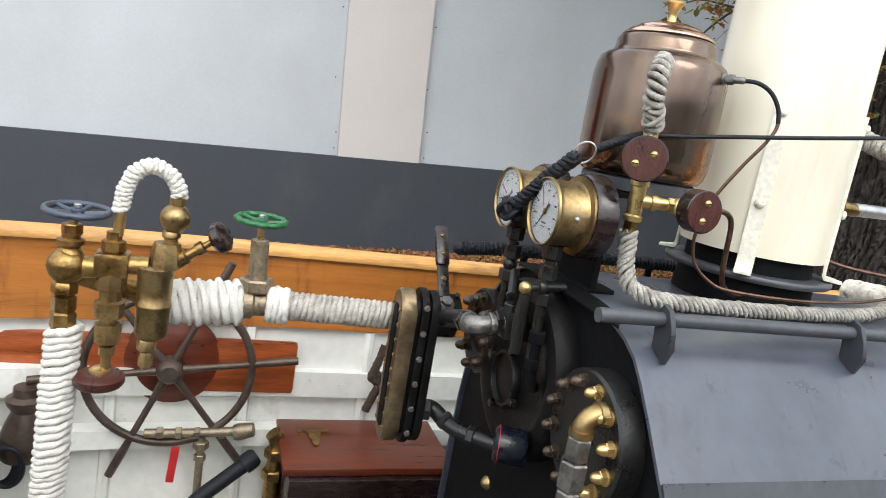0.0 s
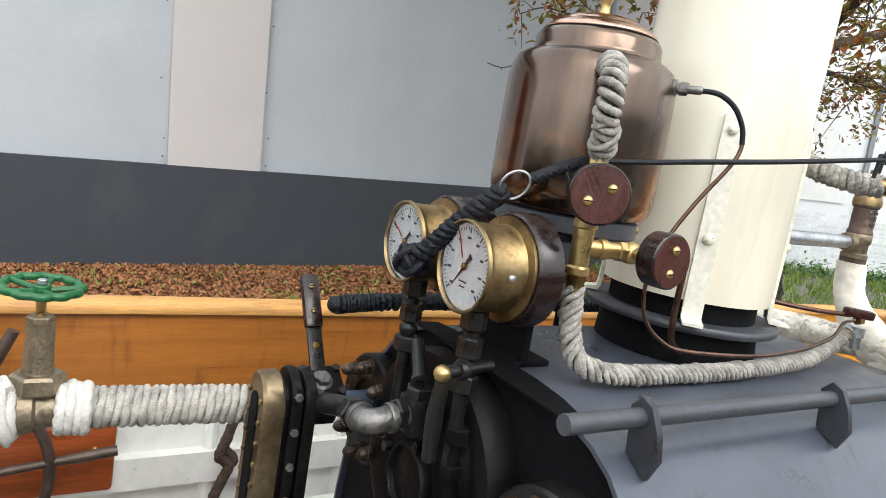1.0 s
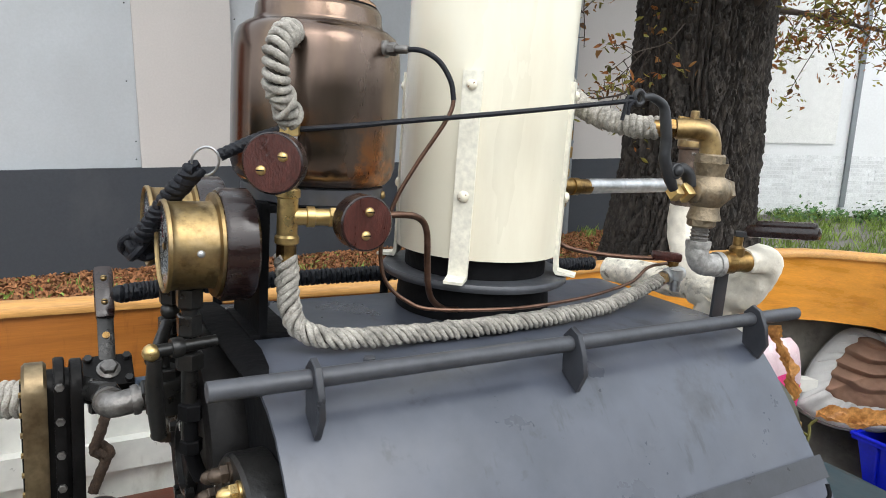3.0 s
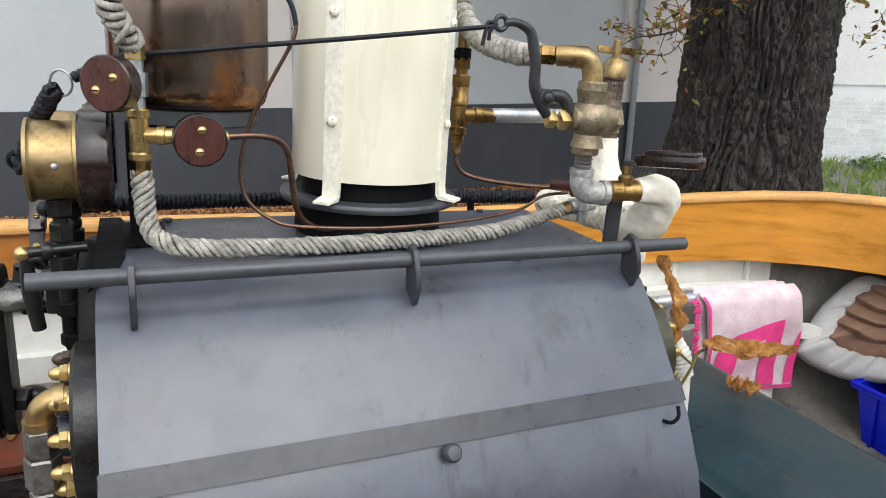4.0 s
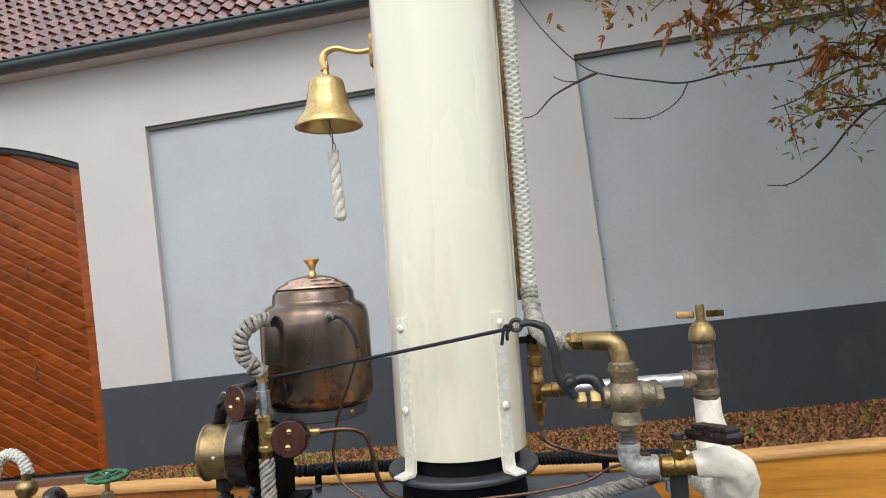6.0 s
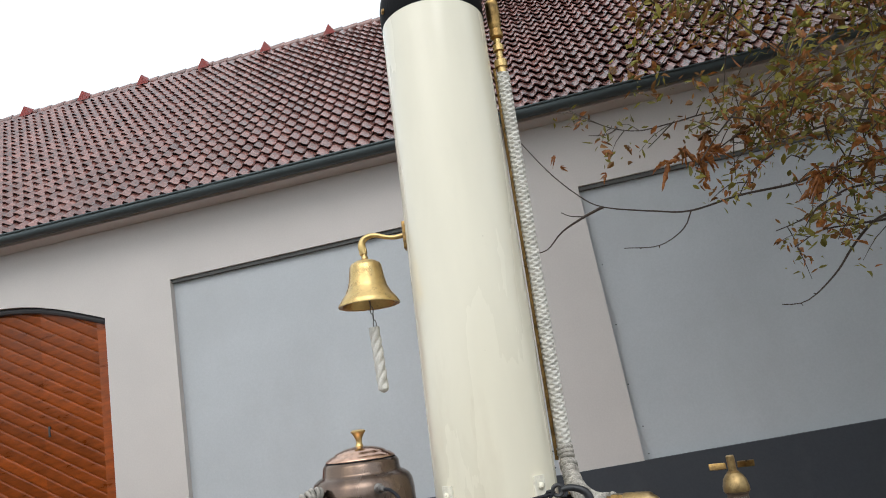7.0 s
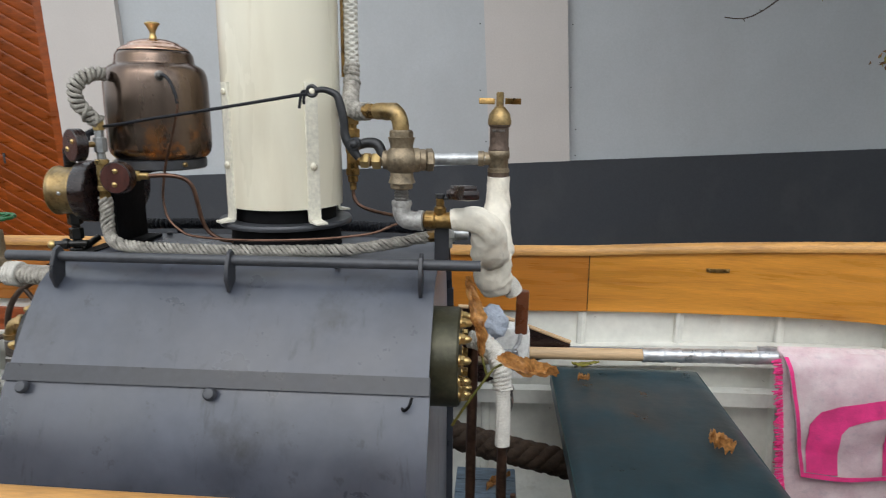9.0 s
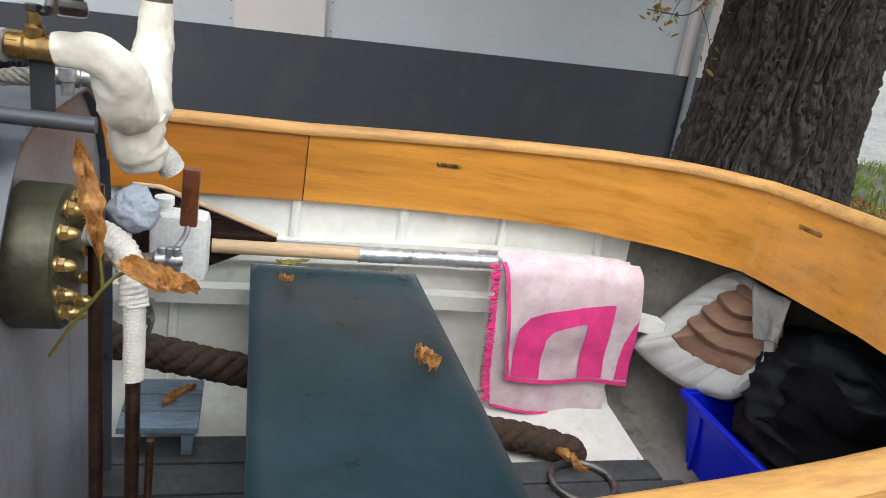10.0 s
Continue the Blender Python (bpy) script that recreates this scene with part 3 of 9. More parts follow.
# ---- setting: ground, buildings ----
WALL_Y = 8.09          # face of the facade
BASE_Z = 1.24          # top of the dark plinth
PANEL_Z = 4.99         # top of the recessed fields
EAVES_Z = 6.02


def ground_sheet():
    bm = B()
    n = 40
    xs = [-60 + 120 * i / n for i in range(n + 1)]
    vs = [[bm.verts.new((x, y, 0.0)) for x in xs] for y in xs]
    for j in range(n):
        for i in range(n):
            bm.faces.new((vs[j][i], vs[j][i + 1], vs[j + 1][i + 1], vs[j + 1][i]))
    return solo("ground", bm, "earth", (0, 0, 0), "trodden grey-brown gravel ground", "ground", kind="structure", frm=WORLD)


ground = ground_sheet()
bm = B()
slab(bm, [(-16, 2.4, -0.02), (6.9, 2.4, -0.02), (8.6, 5.0, -0.02), (9.0, 8.08, -0.02), (-16, 8.08, -0.02)], (0, 0, 0.026))
solo("mulch_bed", bm, "mulch", (0, 5, 0), "bed of reddish bark mulch along the barn", "ground", kind="structure", frm=WORLD)


def wall_block(bm, x0, x1, y0, y1, z0, z1):
    return box(bm, ((x0 + x1) / 2, (y0 + y1) / 2, (z0 + z1) / 2), (x1 - x0, y1 - y0, z1 - z0), 0)


# Facade: pale pinkish wall with recessed grey fields, gate opening left of them
GATE_X0, GATE_X1 = -9.9, -5.88
FIELDS = [(-4.76, 0.42), (1.50, 6.45)]
REC = 0.1
fac = B()
wall_block(fac, -5.88, -4.76, WALL_Y, WALL_Y + 0.4, 0, EAVES_Z)
wall_block(fac, 0.42, 1.50, WALL_Y, WALL_Y + 0.4, 0, EAVES_Z)
wall_block(fac, 6.45, 9.4, WALL_Y, WALL_Y + 0.4, 0, EAVES_Z)
wall_block(fac, -16.0, -9.9, WALL_Y, WALL_Y + 0.4, 0, EAVES_Z)
for a, b in FIELDS:
    wall_block(fac, a, b, WALL_Y, WALL_Y + 0.4, PANEL_Z, EAVES_Z)
# arched head over the gate
N = 14
arch = [(GATE_X1 - (GATE_X1 - GATE_X0) * i / N, 4.62 + 0.52 * math.sin(PI * i / N)) for i in range(N + 1)]
slab(fac, [(GATE_X0, WALL_Y, EAVES_Z), (GATE_X1, WALL_Y, EAVES_Z)] + [(x, WALL_Y, z) for x, z in arch], (0, 0.4, 0))
facade = solo("wall_north", fac, "plaster_warm", (0, WALL_Y, 0), "pale plastered barn wall with recessed fields", "wall", kind="structure", frm=WORLD)
for i, (a, b) in enumerate(FIELDS):
    bm = B()
    wall_block(bm, a, b, WALL_Y + REC, WALL_Y + 0.4, BASE_Z - 0.1, PANEL_Z)
    field = solo("wall_panel_%d" % (i + 1), bm, "plaster", (a, WALL_Y, 2), "recessed light grey plaster field", "wall", kind="structure", frm=WORLD)
    # thin dark strip that draws the shade at the recess top
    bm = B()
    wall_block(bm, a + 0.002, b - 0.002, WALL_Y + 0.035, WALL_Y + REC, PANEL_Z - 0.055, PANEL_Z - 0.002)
    part("lintel_strip", bm, "recess_shade", field, "dark grey strip for the shade under the lintel")
bm = B()
wall_block(bm, -5.88, 9.4, WALL_Y - 0.012, WALL_Y + 0.06, 0, BASE_Z)
solo("plinth", bm, "plinth", (0, WALL_Y, 0), "dark slate grey painted plinth along the barn", "wall", kind="structure", frm=WORLD)
bm = B()
wall_block(bm, 9.0, 9.4, WALL_Y + 0.4, 18.6, 0, EAVES_Z)
wall_block(bm, -16.0, -15.6, WALL_Y + 0.4, 18.6, 0, EAVES_Z)
wall_block(bm, -16.0, 9.4, 18.2, 18.6, 0, EAVES_Z)
solo("wall_back", bm, "plaster_warm", (0, 18, 0), "plain back and side walls of the barn", "wall", kind="structure", frm=WORLD)


# Wooden gate: two leaves of diagonal boards
def gate():
    g = tagged(new("door_1"), "large arched double gate of diagonal red-brown boards", "gate", kind="structure")
    g.matrix_world = Matrix.Translation((GATE_X1, WALL_Y + 0.14, 0))
    ORIGIN[g.name] = V(GATE_X1, WALL_Y + 0.14, 0)
    mid = (GATE_X0 + GATE_X1) / 2
    top = lambda x: 4.60 + 0.52 * math.sin(PI * (GATE_X1 - x) / (GATE_X1 - GATE_X0))
    # dark frame under the arch
    bm = B()
    pts = [(GATE_X1 - (GATE_X1 - GATE_X0) * i / N, WALL_Y + 0.09, top(GATE_X1 - (GATE_X1 - GATE_X0) * i / N) - 0.03) for i in range(N + 1)]
    sweep(bm, pts, 0.05, seg=8, smooth=False)
    sweep(bm, [(GATE_X1 - 0.02, WALL_Y + 0.09, 0), (GATE_X1 - 0.02, WALL_Y + 0.09, 4.6)], 0.03, seg=8, smooth=False)
    part("gate_frame", bm, "dark_frame", g)
    wide, slope = 0.19, -0.6
    mid_x = GATE_X1 - 1.2
    # section of a moulded board: height across it, depth
    section = ((0.0, 0.142), (0.05, 0.137), (0.25, 0.131), (0.55, 0.124), (0.8, 0.1185), (0.92, 0.1175), (0.98, 0.122), (1.0, 0.142))
    for side, (x0, x1) in enumerate(((mid_x + 0.001, GATE_X1 - 0.05), (GATE_X0 + 0.05, mid_x - 0.001))):
        bm = B()
        wall_block(bm, x0, x1, WALL_Y + 0.16, WALL_Y + 0.19, 0.05, 5.15)
        leaf = part("gate_leaf", bm, "gate_wood", g)
        if side == 0:
            bm = B()
            wall_block(bm, x1 - 0.17, x1, WALL_Y + 0.112, WALL_Y + 0.162, 0.05, 4.6)
            part("stile", bm, "gate_wood", leaf)
            x1 -= 0.172
        cols = [x0 + (x1 - x0) * i / 6 for i in range(7)]
        zz = -2.5
        while zz < 7.4:
            # one board between two slanting lines that run on over both leaves
            lines = [[(x, max(0.06, min(zz + wide * f + slope * (x - mid_x), top(x) - 0.06))) for x in cols] for f, _ in section]
            if any(h[1] - l[1] > 0.004 for l, h in zip(lines[0], lines[-1])):
                bm = B()
                vs = [[bm.verts.new((x, WALL_Y + dep, zc)) for x, zc in ln] for ln, (_, dep) in zip(lines, section)]
                for a, b in zip(vs, vs[1:]):
                    for i in range(6):
                        bm.faces.new((a[i], a[i + 1], b[i + 1], b[i]))
                part("board", bm, "gate_wood", leaf)
            zz += wide
    for z in (1.6, 3.1):
        bm = B()
        box(bm, (-7.0, WALL_Y + 0.13, z), (0.035, 0.03, 0.16), 0.004)
        part("hinge", bm, "dark_frame", g)
    return g


gate()

# Roof: a lower sheet, eaves board, gutter; the clay tiles stand last in the file
ROOF_Y0, ROOF_Z0, RIDGE_Y, RIDGE_Z = 7.72, 6.16, 13.3, 11.74
SLOPE = math.atan2(RIDGE_Z - ROOF_Z0, RIDGE_Y - ROOF_Y0)
bm = B()
slab(bm, [(-16.4, ROOF_Y0, ROOF_Z0), (-16.4, RIDGE_Y, RIDGE_Z), (-16.4, 18.9, ROOF_Z0), (-16.4, 18.9, ROOF_Z0 - 0.15), (-16.4, RIDGE_Y, RIDGE_Z - 0.2), (-16.4, ROOF_Y0, ROOF_Z0 - 0.12)], (26.2, 0, 0))
roof = solo("roof", bm, "tile", (0, ROOF_Y0, ROOF_Z0), "pitched barn roof of weathered red clay tiles", "roof", kind="structure", frm=WORLD)
bm = B()
wall_block(bm, -16.2, 9.6, ROOF_Y0 + 0.05, WALL_Y + 0.1, EAVES_Z - 0.02, EAVES_Z + 0.08)
part("eaves_board", bm, "plaster_warm", roof)
bm = B()
sweep(bm, [(-16.4, ROOF_Y0 - 0.06, ROOF_Z0 - 0.07), (9.8, ROOF_Y0 - 0.06, ROOF_Z0 - 0.07)], 0.085, seg=14, smooth=False)
sweep(bm, [(-16.4, ROOF_Y0 - 0.145, ROOF_Z0 - 0.03), (9.8, ROOF_Y0 - 0.145, ROOF_Z0 - 0.03)], 0.018, seg=8, smooth=False)
gutter = part("gutter", bm, "zinc", roof, "dark grey-green metal rain gutter")
bm = B()
sweep(bm, [(6.62, ROOF_Y0 - 0.05, ROOF_Z0 - 0.1), (6.62, ROOF_Y0 + 0.02, ROOF_Z0 - 0.3), (6.62, WALL_Y - 0.07, 5.5), (6.62, WALL_Y - 0.07, 4), (6.62, WALL_Y - 0.07, 0.0)], 0.05, seg=14, step=0.3)
for z in (0.9, 1.5, 3.2, 4.8):
    disc(bm, (6.62, WALL_Y - 0.07, z), (0, 0, 1), 0.06, 0.04)
solo("downpipe", bm, "downpipe", (6.62, WALL_Y - 0.07, 0), "grey zinc downpipe on the barn wall", "pipe", kind="structure", frm=WORLD)
for x in (0.35, 1.56):
    for z in (1.4, 1.62, 2.3, 3.1, 3.9):
        bm = B()
        disc(bm, (x + 0.03 * math.sin(z * 5), WALL_Y + REC + 0.005, z + 0.1 * math.sin(z * 7 + x)), (0, -1, 0), 0.009, 0.03, 0.002, 8)
        part("wall_hook", bm, "dark_frame", facade)

# Second building, far behind the tree
C0, C1 = V(8.9, 10.2, 0), V(21.0, 3.4, 0)
cd = (C1 - C0).normalized()
cn = V(cd.y, -cd.x, 0)
CM = Matrix(((cd.x, -cn.x, 0, C0.x), (cd.y, -cn.y, 0, C0.y), (0, 0, 1, 0), (0, 0, 0, 1)))
CL = (C1 - C0).length
far = B()
wall_block(far, 0, CL, 0, 0.4, 0, 6.4)
far_house = solo("wall_east", far, "white_wall", (0, 0, 0), "white rendered wall of a second building", "wall", kind="structure", frm=CM)
bm = B()
for x in (1.7, 5.0, 8.6, 11.9):
    wall_block(bm, x, x + 0.09, -0.06, 0, 0.2, 6.2)
part("post", bm, "downpipe", far_house)
bm = B()
for k in range(3):
    x = 2.65 + 3.6 * k
    wall_block(bm, x, x + 2.1, -0.03, 0.0, 1.45, 4.2)
part("white_panel", bm, "white_plastic", far_house)

# ---- the tree ----
TREE = V(5.15, 4.25, 0)


def tree():
    t = thing("chestnut_tree", TREE, "old chestnut tree with rough bark and withered autumn leaves", "tree", frm=WORLD)
    bm = B()
    rnd = random.Random(4)

    def bark_r(d, th, u):
        z = d
        flare = 0.65 + 0.45 * math.exp(-z * 1.5) + 0.02 * math.sin(3 * th + 1)
        ridge = 0.0
        w = th * 21 + 7.0 * noise.noise(V(math.cos(th) * 3, math.sin(th) * 3, z * 1.3)) + 1.5 * noise.noise(V(math.cos(th) * 9, math.sin(th) * 9, z * 4))
        ridge = abs(math.sin(w)) ** 0.6 * (0.4 + 0.6 * abs(math.sin(z * 24 + 9 * noise.noise(V(math.cos(th) * 9, math.sin(th) * 9, z * 2)))) ** 0.5)
        return flare * (1 - 0.12 * (1 - ridge)) + 0.035 * noise.noise(V(math.cos(th) * 6, math.sin(th) * 6, z * 2.2)) - 0.035 * abs(noise.noise(V(math.cos(th) * 17, math.sin(th) * 17, z * 9))) - 0.028 * abs(noise.noise(V(math.cos(th) * 34, math.sin(th) * 34, z * 16)))
    sweep(bm, [TREE + V(0, 0, -0.1), TREE + V(0.02, 0, 1.5), TREE + V(0.12, 0.05, 3.2), TREE + V(0.3, 0.1, 5.2)], bark_r, seg=300, step=0.024)
    part("trunk", bm, "bark", t, "thick trunk with deep furrowed bark")
    tips = []
    limbs = B()
    limbs2 = B()
    droop = []
    # big limbs and the long low boughs that hang over the boat's bow
    for a, b, c, r in (
        ((0.0, -0.3, 3.3), (-1.6, -0.9, 4.6), (-3.6, -1.5, 4.7), 0.06),
        ((0.1, -0.5, 3.0), (-0.5, -1.9, 3.9), (-1.7, -3.0, 3.9), 0.055),
        ((0.2, 0.2, 4.2), (-1.5, 0.2, 6.2), (-3.2, 0.6, 7.2), 0.14),
        ((0.5, -0.2, 4.4), (1.6, -1.2, 6.2), (2.6, -2.4, 7.0), 0.16),
        ((0.4, 0.3, 4.6), (1.4, 1.2, 6.4), (2.6, 1.8, 7.6), 0.16),
        ((0.6, -0.4, 3.2), (1.8, -1.0, 3.6), (3.4, -1.6, 3.4), 0.055),
        ((0.5, 0.4, 3.0), (1.9, 0.6, 3.2), (3.6, 0.2, 3.0), 0.06),
        ((0.3, 0.0, 5.0), (-0.5, -1.2, 7.8), (-1.2, -2.2, 10.0), 0.15),
        ((0.4, 0.1, 5.0), (1.5, 0.0, 8.0), (2.0, 0.3, 10.5), 0.17),
    ):
        pts = [TREE + Vector(p) for p in (a, b, c)]
        path = smooth_path(pts, 0.12)
        sweep(limbs, pts, [r, r * 0.6, r * 0.22], seg=10, step=0.12)
        n = len(path)
        for i in range(n // 4, n):
            for _ in range(2):
                d = V(rnd.uniform(-1, 1), rnd.uniform(-1, 1), rnd.uniform(-0.9, 0.5)).normalized() * rnd.uniform(0.35, 1.0)
                e = path[i] + d
                m = path[i] + d * 0.5 + V(rnd.gauss(0, 0.06), rnd.gauss(0, 0.06), 0.1)
                sweep(limbs, [path[i], m, e], [0.008, 0.006, 0.003], seg=5, step=0.15)
                tips += [m, e, e + V(0, 0, -0.06)]
    # slender boughs; each bears shoots and leaves only beyond the given x, its end is bare
    for leafy, pts in (
        (2.9, [(3.69, 4.65, 3.63), (3.31, 4.65, 3.65), (2.94, 4.65, 3.59), (2.49, 4.65, 3.59), (2.07, 4.65, 3.55), (1.79, 4.65, 3.61), (1.36, 4.65, 3.75), (1.17, 4.65, 3.91), (0.97, 4.65, 4.18), (0.78, 4.65, 4.52)]),
        (9, [(2.07, 4.65, 3.55), (1.97, 4.65, 3.41), (1.74, 4.65, 3.31), (1.45, 4.65, 3.35)]),
        (9, [(1.36, 4.65, 3.75), (1.19, 4.65, 3.70), (0.97, 4.65, 3.61), (0.81, 4.65, 3.48), (0.66, 4.65, 3.47)]),
        (9, [(1.19, 4.65, 3.70), (1.07, 4.65, 3.73), (1.00, 4.65, 3.78)]),
        (3.2, [(3.57, 4.60, 3.18), (3.39, 4.60, 3.12), (3.19, 4.60, 2.96), (3.03, 4.60, 2.80), (2.82, 4.60, 2.65), (2.68, 4.60, 2.60), (2.54, 4.60, 2.62)]),
        (1.2, [(3.82, 4.40, 4.17), (3.32, 4.40, 4.16), (2.89, 4.40, 4.20), (2.38, 4.40, 4.28), (2.06, 4.40, 4.27), (1.78, 4.40, 4.27), (1.56, 4.40, 4.35), (1.40, 4.40, 4.47), (1.25, 4.40, 4.60)]),
        (9, [(2.06, 4.40, 4.27), (1.90, 4.40, 4.16), (1.81, 4.40, 4.10)]),
        (9, [(1.61, 4.40, 4.34), (1.51, 4.40, 4.30), (1.36, 4.40, 4.33)]),
        (0, [(3.44, 3.60, 4.19), (3.02, 3.60, 4.07), (2.66, 3.60, 3.94), (2.37, 3.60, 3.83), (2.12, 3.60, 3.72), (1.95, 3.60, 3.63)]),
        (0, [(3.70, 4.50, 3.39), (3.29, 4.50, 3.42), (3.06, 4.50, 3.34), (2.82, 4.50, 3.24), (2.63, 4.50, 3.20)]),
        (0, [(2.78, 3.50, 4.36), (2.57, 3.50, 4.06), (2.38, 3.50, 4.00), (2.12, 3.50, 3.80), (1.95, 3.50, 3.63)]),
        (0, [(3.64, 4.50, 3.10), (3.27, 4.50, 3.12), (2.97, 4.50, 3.13), (2.78, 4.50, 3.06), (2.73, 4.50, 3.04)]),
        (0, [(3.53, 4.00, 3.72), (3.17, 4.00, 3.83), (2.85, 4.00, 3.81), (2.52, 4.00, 3.81), (2.33, 4.00, 3.87)]),
        (0, [(3.68, 4.10, 4.17), (3.40, 4.10, 3.96), (3.15, 4.10, 3.57), (2.91, 4.10, 3.35), (2.79, 4.10, 3.37)]),
        (0, [(2.05, 4.30, 6.06), (1.61, 4.30, 5.97), (1.24, 4.30, 6.00), (0.93, 4.30, 6.05), (0.58, 4.30, 6.21), (0.22, 4.30, 6.27)]),
        (0, [(4.20, 4.00, 2.29), (4.05, 4.00, 2.19), (3.84, 4.00, 2.15), (3.66, 4.00, 2.13), (3.54, 4.00, 2.07)]),
        (0, [(4.16, 4.00, 2.16), (4.01, 4.00, 2.01), (3.80, 4.00, 2.00), (3.67, 4.00, 2.01)]),
        (0, [(4.47, 4.20, 2.34), (4.14, 4.20, 2.26), (3.90, 4.20, 2.19), (3.71, 4.20, 2.19)]),
        (0, [(3.95, 4.40, 3.25), (3.88, 4.40, 2.99), (3.90, 4.40, 2.77), (3.91, 4.40, 2.59)]),
        (0, [(4.6, 3.9, 2.8), (4.2, 3.7, 2.6), (3.8, 3.6, 2.5), (3.55, 3.6, 2.35)]),
        (0, [(4.55, 4.3, 2.6), (4.3, 4.35, 2.35), (4.15, 4.5, 2.2)]),
    ):
        big = len(pts) > 4
        sweep(limbs, pts, [0.014, 0.011, 0.008, 0.0055, 0.004] if big else [0.006, 0.0045, 0.0035], seg=6, step=0.05)
        for p in smooth_path(pts, 0.1)[:-1]:
            if rnd.random() < 0.25:
                q = Vector(p) + V(rnd.uniform(-1, 1), 0, rnd.uniform(-1, 1)).normalized() * 0.025
                sweep(limbs, [Vector(p), q], [0.004, 0.003], seg=5, smooth=False)
            if p[0] < leafy or rnd.random() < 0.35:
                continue
            d = V(rnd.uniform(-1, 0.6), rnd.uniform(-1, 1), rnd.uniform(-0.9, 0.6)).normalized() * rnd.uniform(0.14, 0.42)
            a, m, e = Vector(p), Vector(p) + d * 0.55 + V(0, 0, 0.03), Vector(p) + d
            sweep(limbs, [a, m, e], [0.0045, 0.003, 0.0018], seg=5, step=0.08)
            droop += [e, e, Vector(p) + d * 0.75, m]
    tagged(part("limb_tangle", limbs, "twig", t, "bare dark limbs and twigs", sharp=60), kind="stuff")
    # leafy shoots that droop from the low boughs
    for _ in range(150):
        a = V(rnd.uniform(1.7, 5.0), rnd.uniform(2.6, 4.4), rnd.uniform(3.7, 5.6))
        if a.x < 2.1 + 0.5 * (5.2 - a.z):
            continue
        b = a + V(rnd.uniform(-0.5, 0.2), rnd.uniform(-0.3, 0.3), rnd.uniform(-0.35, 0.1))
        m = (a + b) / 2 + V(0, 0, 0.06)
        sweep(limbs2, [a, m, b], [0.006, 0.0045, 0.0025], seg=5, step=0.1)
        droop += [p for p in smooth_path([a, m, b], 0.05)]
    for _ in range(170):
        a = V(rnd.uniform(2.3, 5.2), rnd.uniform(2.5, 4.3), rnd.uniform(3.05, 4.0))
        if a.x < 2.1 + 0.75 * (4.0 - a.z):
            continue
        b = a + V(rnd.uniform(-0.45, 0.2), rnd.uniform(-0.3, 0.3), rnd.uniform(-0.3, 0.12))
        m = (a + b) / 2 + V(0, 0, 0.06)
        sweep(limbs2, [a, m, b], [0.006, 0.0045, 0.0025], seg=5, step=0.1)
        droop += [p for p in smooth_path([a, m, b], 0.05)]
    tagged(part("shoot_tangle", limbs2, "twig", t, "thin drooping shoots", sharp=60), kind="stuff")
    # the high crown: shoots on the upper limbs, out of view, added to shade the wall
    high = []
    for _ in range(1500):
        a, rr = rnd.uniform(0, 2 * PI), math.sqrt(rnd.random())
        c = TREE + V(0.7 + 4.4 * rr * math.cos(a), 0.9 + 3.6 * rr * math.sin(a), 7.2 + rnd.uniform(-0.6, 3.8) * (1.1 - 0.6 * rr))
        if c.y > 7.4 or c.z < 2.9 + 0.82 * (c.y + 1.27) and c.x < 6.2:
            continue
        high += [c + V(rnd.gauss(0, 0.3), rnd.gauss(0, 0.3), rnd.gauss(0, 0.2)) for _ in range(3)]

    def leaves(pool, n, seed, size, spread=0.1):
        r2 = random.Random(seed)
        bm = B()
        for _ in range(n):
            c = r2.choice(pool) + V(r2.gauss(0, spread), r2.gauss(0, spread), r2.gauss(-0.3 * spread, 0.8 * spread))
            ln = r2.uniform(0.5, 1.25) * size
            w = ln * r2.choice((0.1, 0.16, 0.24, 0.34)) * r2.uniform(0.8, 1.2)
            rot = Euler((r2.uniform(-1.6, 1.2), r2.uniform(-1.2, 1.2), r2.uniform(0, 6.28))).to_matrix()
            curl, fold = r2.uniform(-0.6, 1.3), r2.uniform(0.2, 1.6)
            rows = []
            for u in (0.0, 0.35, 0.72, 1.0):
                ww = w * (0.12, 1.0, 0.75, 0.04)[(0.0, 0.35, 0.72, 1.0).index(u)]
                z = curl * ln * u * u
                rows.append([bm.verts.new(c + rot @ V(sx * ww, u * ln, z + abs(sx) * ww * fold)) for sx in (-1, 0, 1)])
            for p, q in zip(rows, rows[1:]):
                for k in (0, 1):
                    bm.faces.new((p[k], p[k + 1], q[k + 1], q[k]))
        return bm
    tagged(part("foliage", leaves(tips, 6500, 1, 0.07), "leaf_brown", t, "withered brown leaves", 80), kind="stuff")
    tagged(part("foliage", leaves(tips, 11000, 2, 0.066), "leaf_green", t, "yellow-green leaves", 80), kind="stuff")
    tagged(part("foliage", leaves(tips, 3500, 5, 0.075), "leaf_rust", t, "rusty withered leaves", 80), kind="stuff")
    tagged(part("foliage", leaves(droop, 1700, 11, 0.062, 0.05), "leaf_brown", t, "withered brown leaves", 80), kind="stuff")
    tagged(part("foliage", leaves(droop, 3600, 12, 0.06, 0.05), "leaf_green", t, "yellow-green leaves", 80), kind="stuff")
    tagged(part("foliage", leaves(droop, 1200, 13, 0.075, 0.04), "leaf_rust", t, "rusty curled leaves", 80), kind="stuff")
    tagged(part("crown", leaves(high, 10000, 3, 0.3), "leaf_brown", t, "unseen high crown of brown and green leaves, added for its shade", 80), kind="stuff")
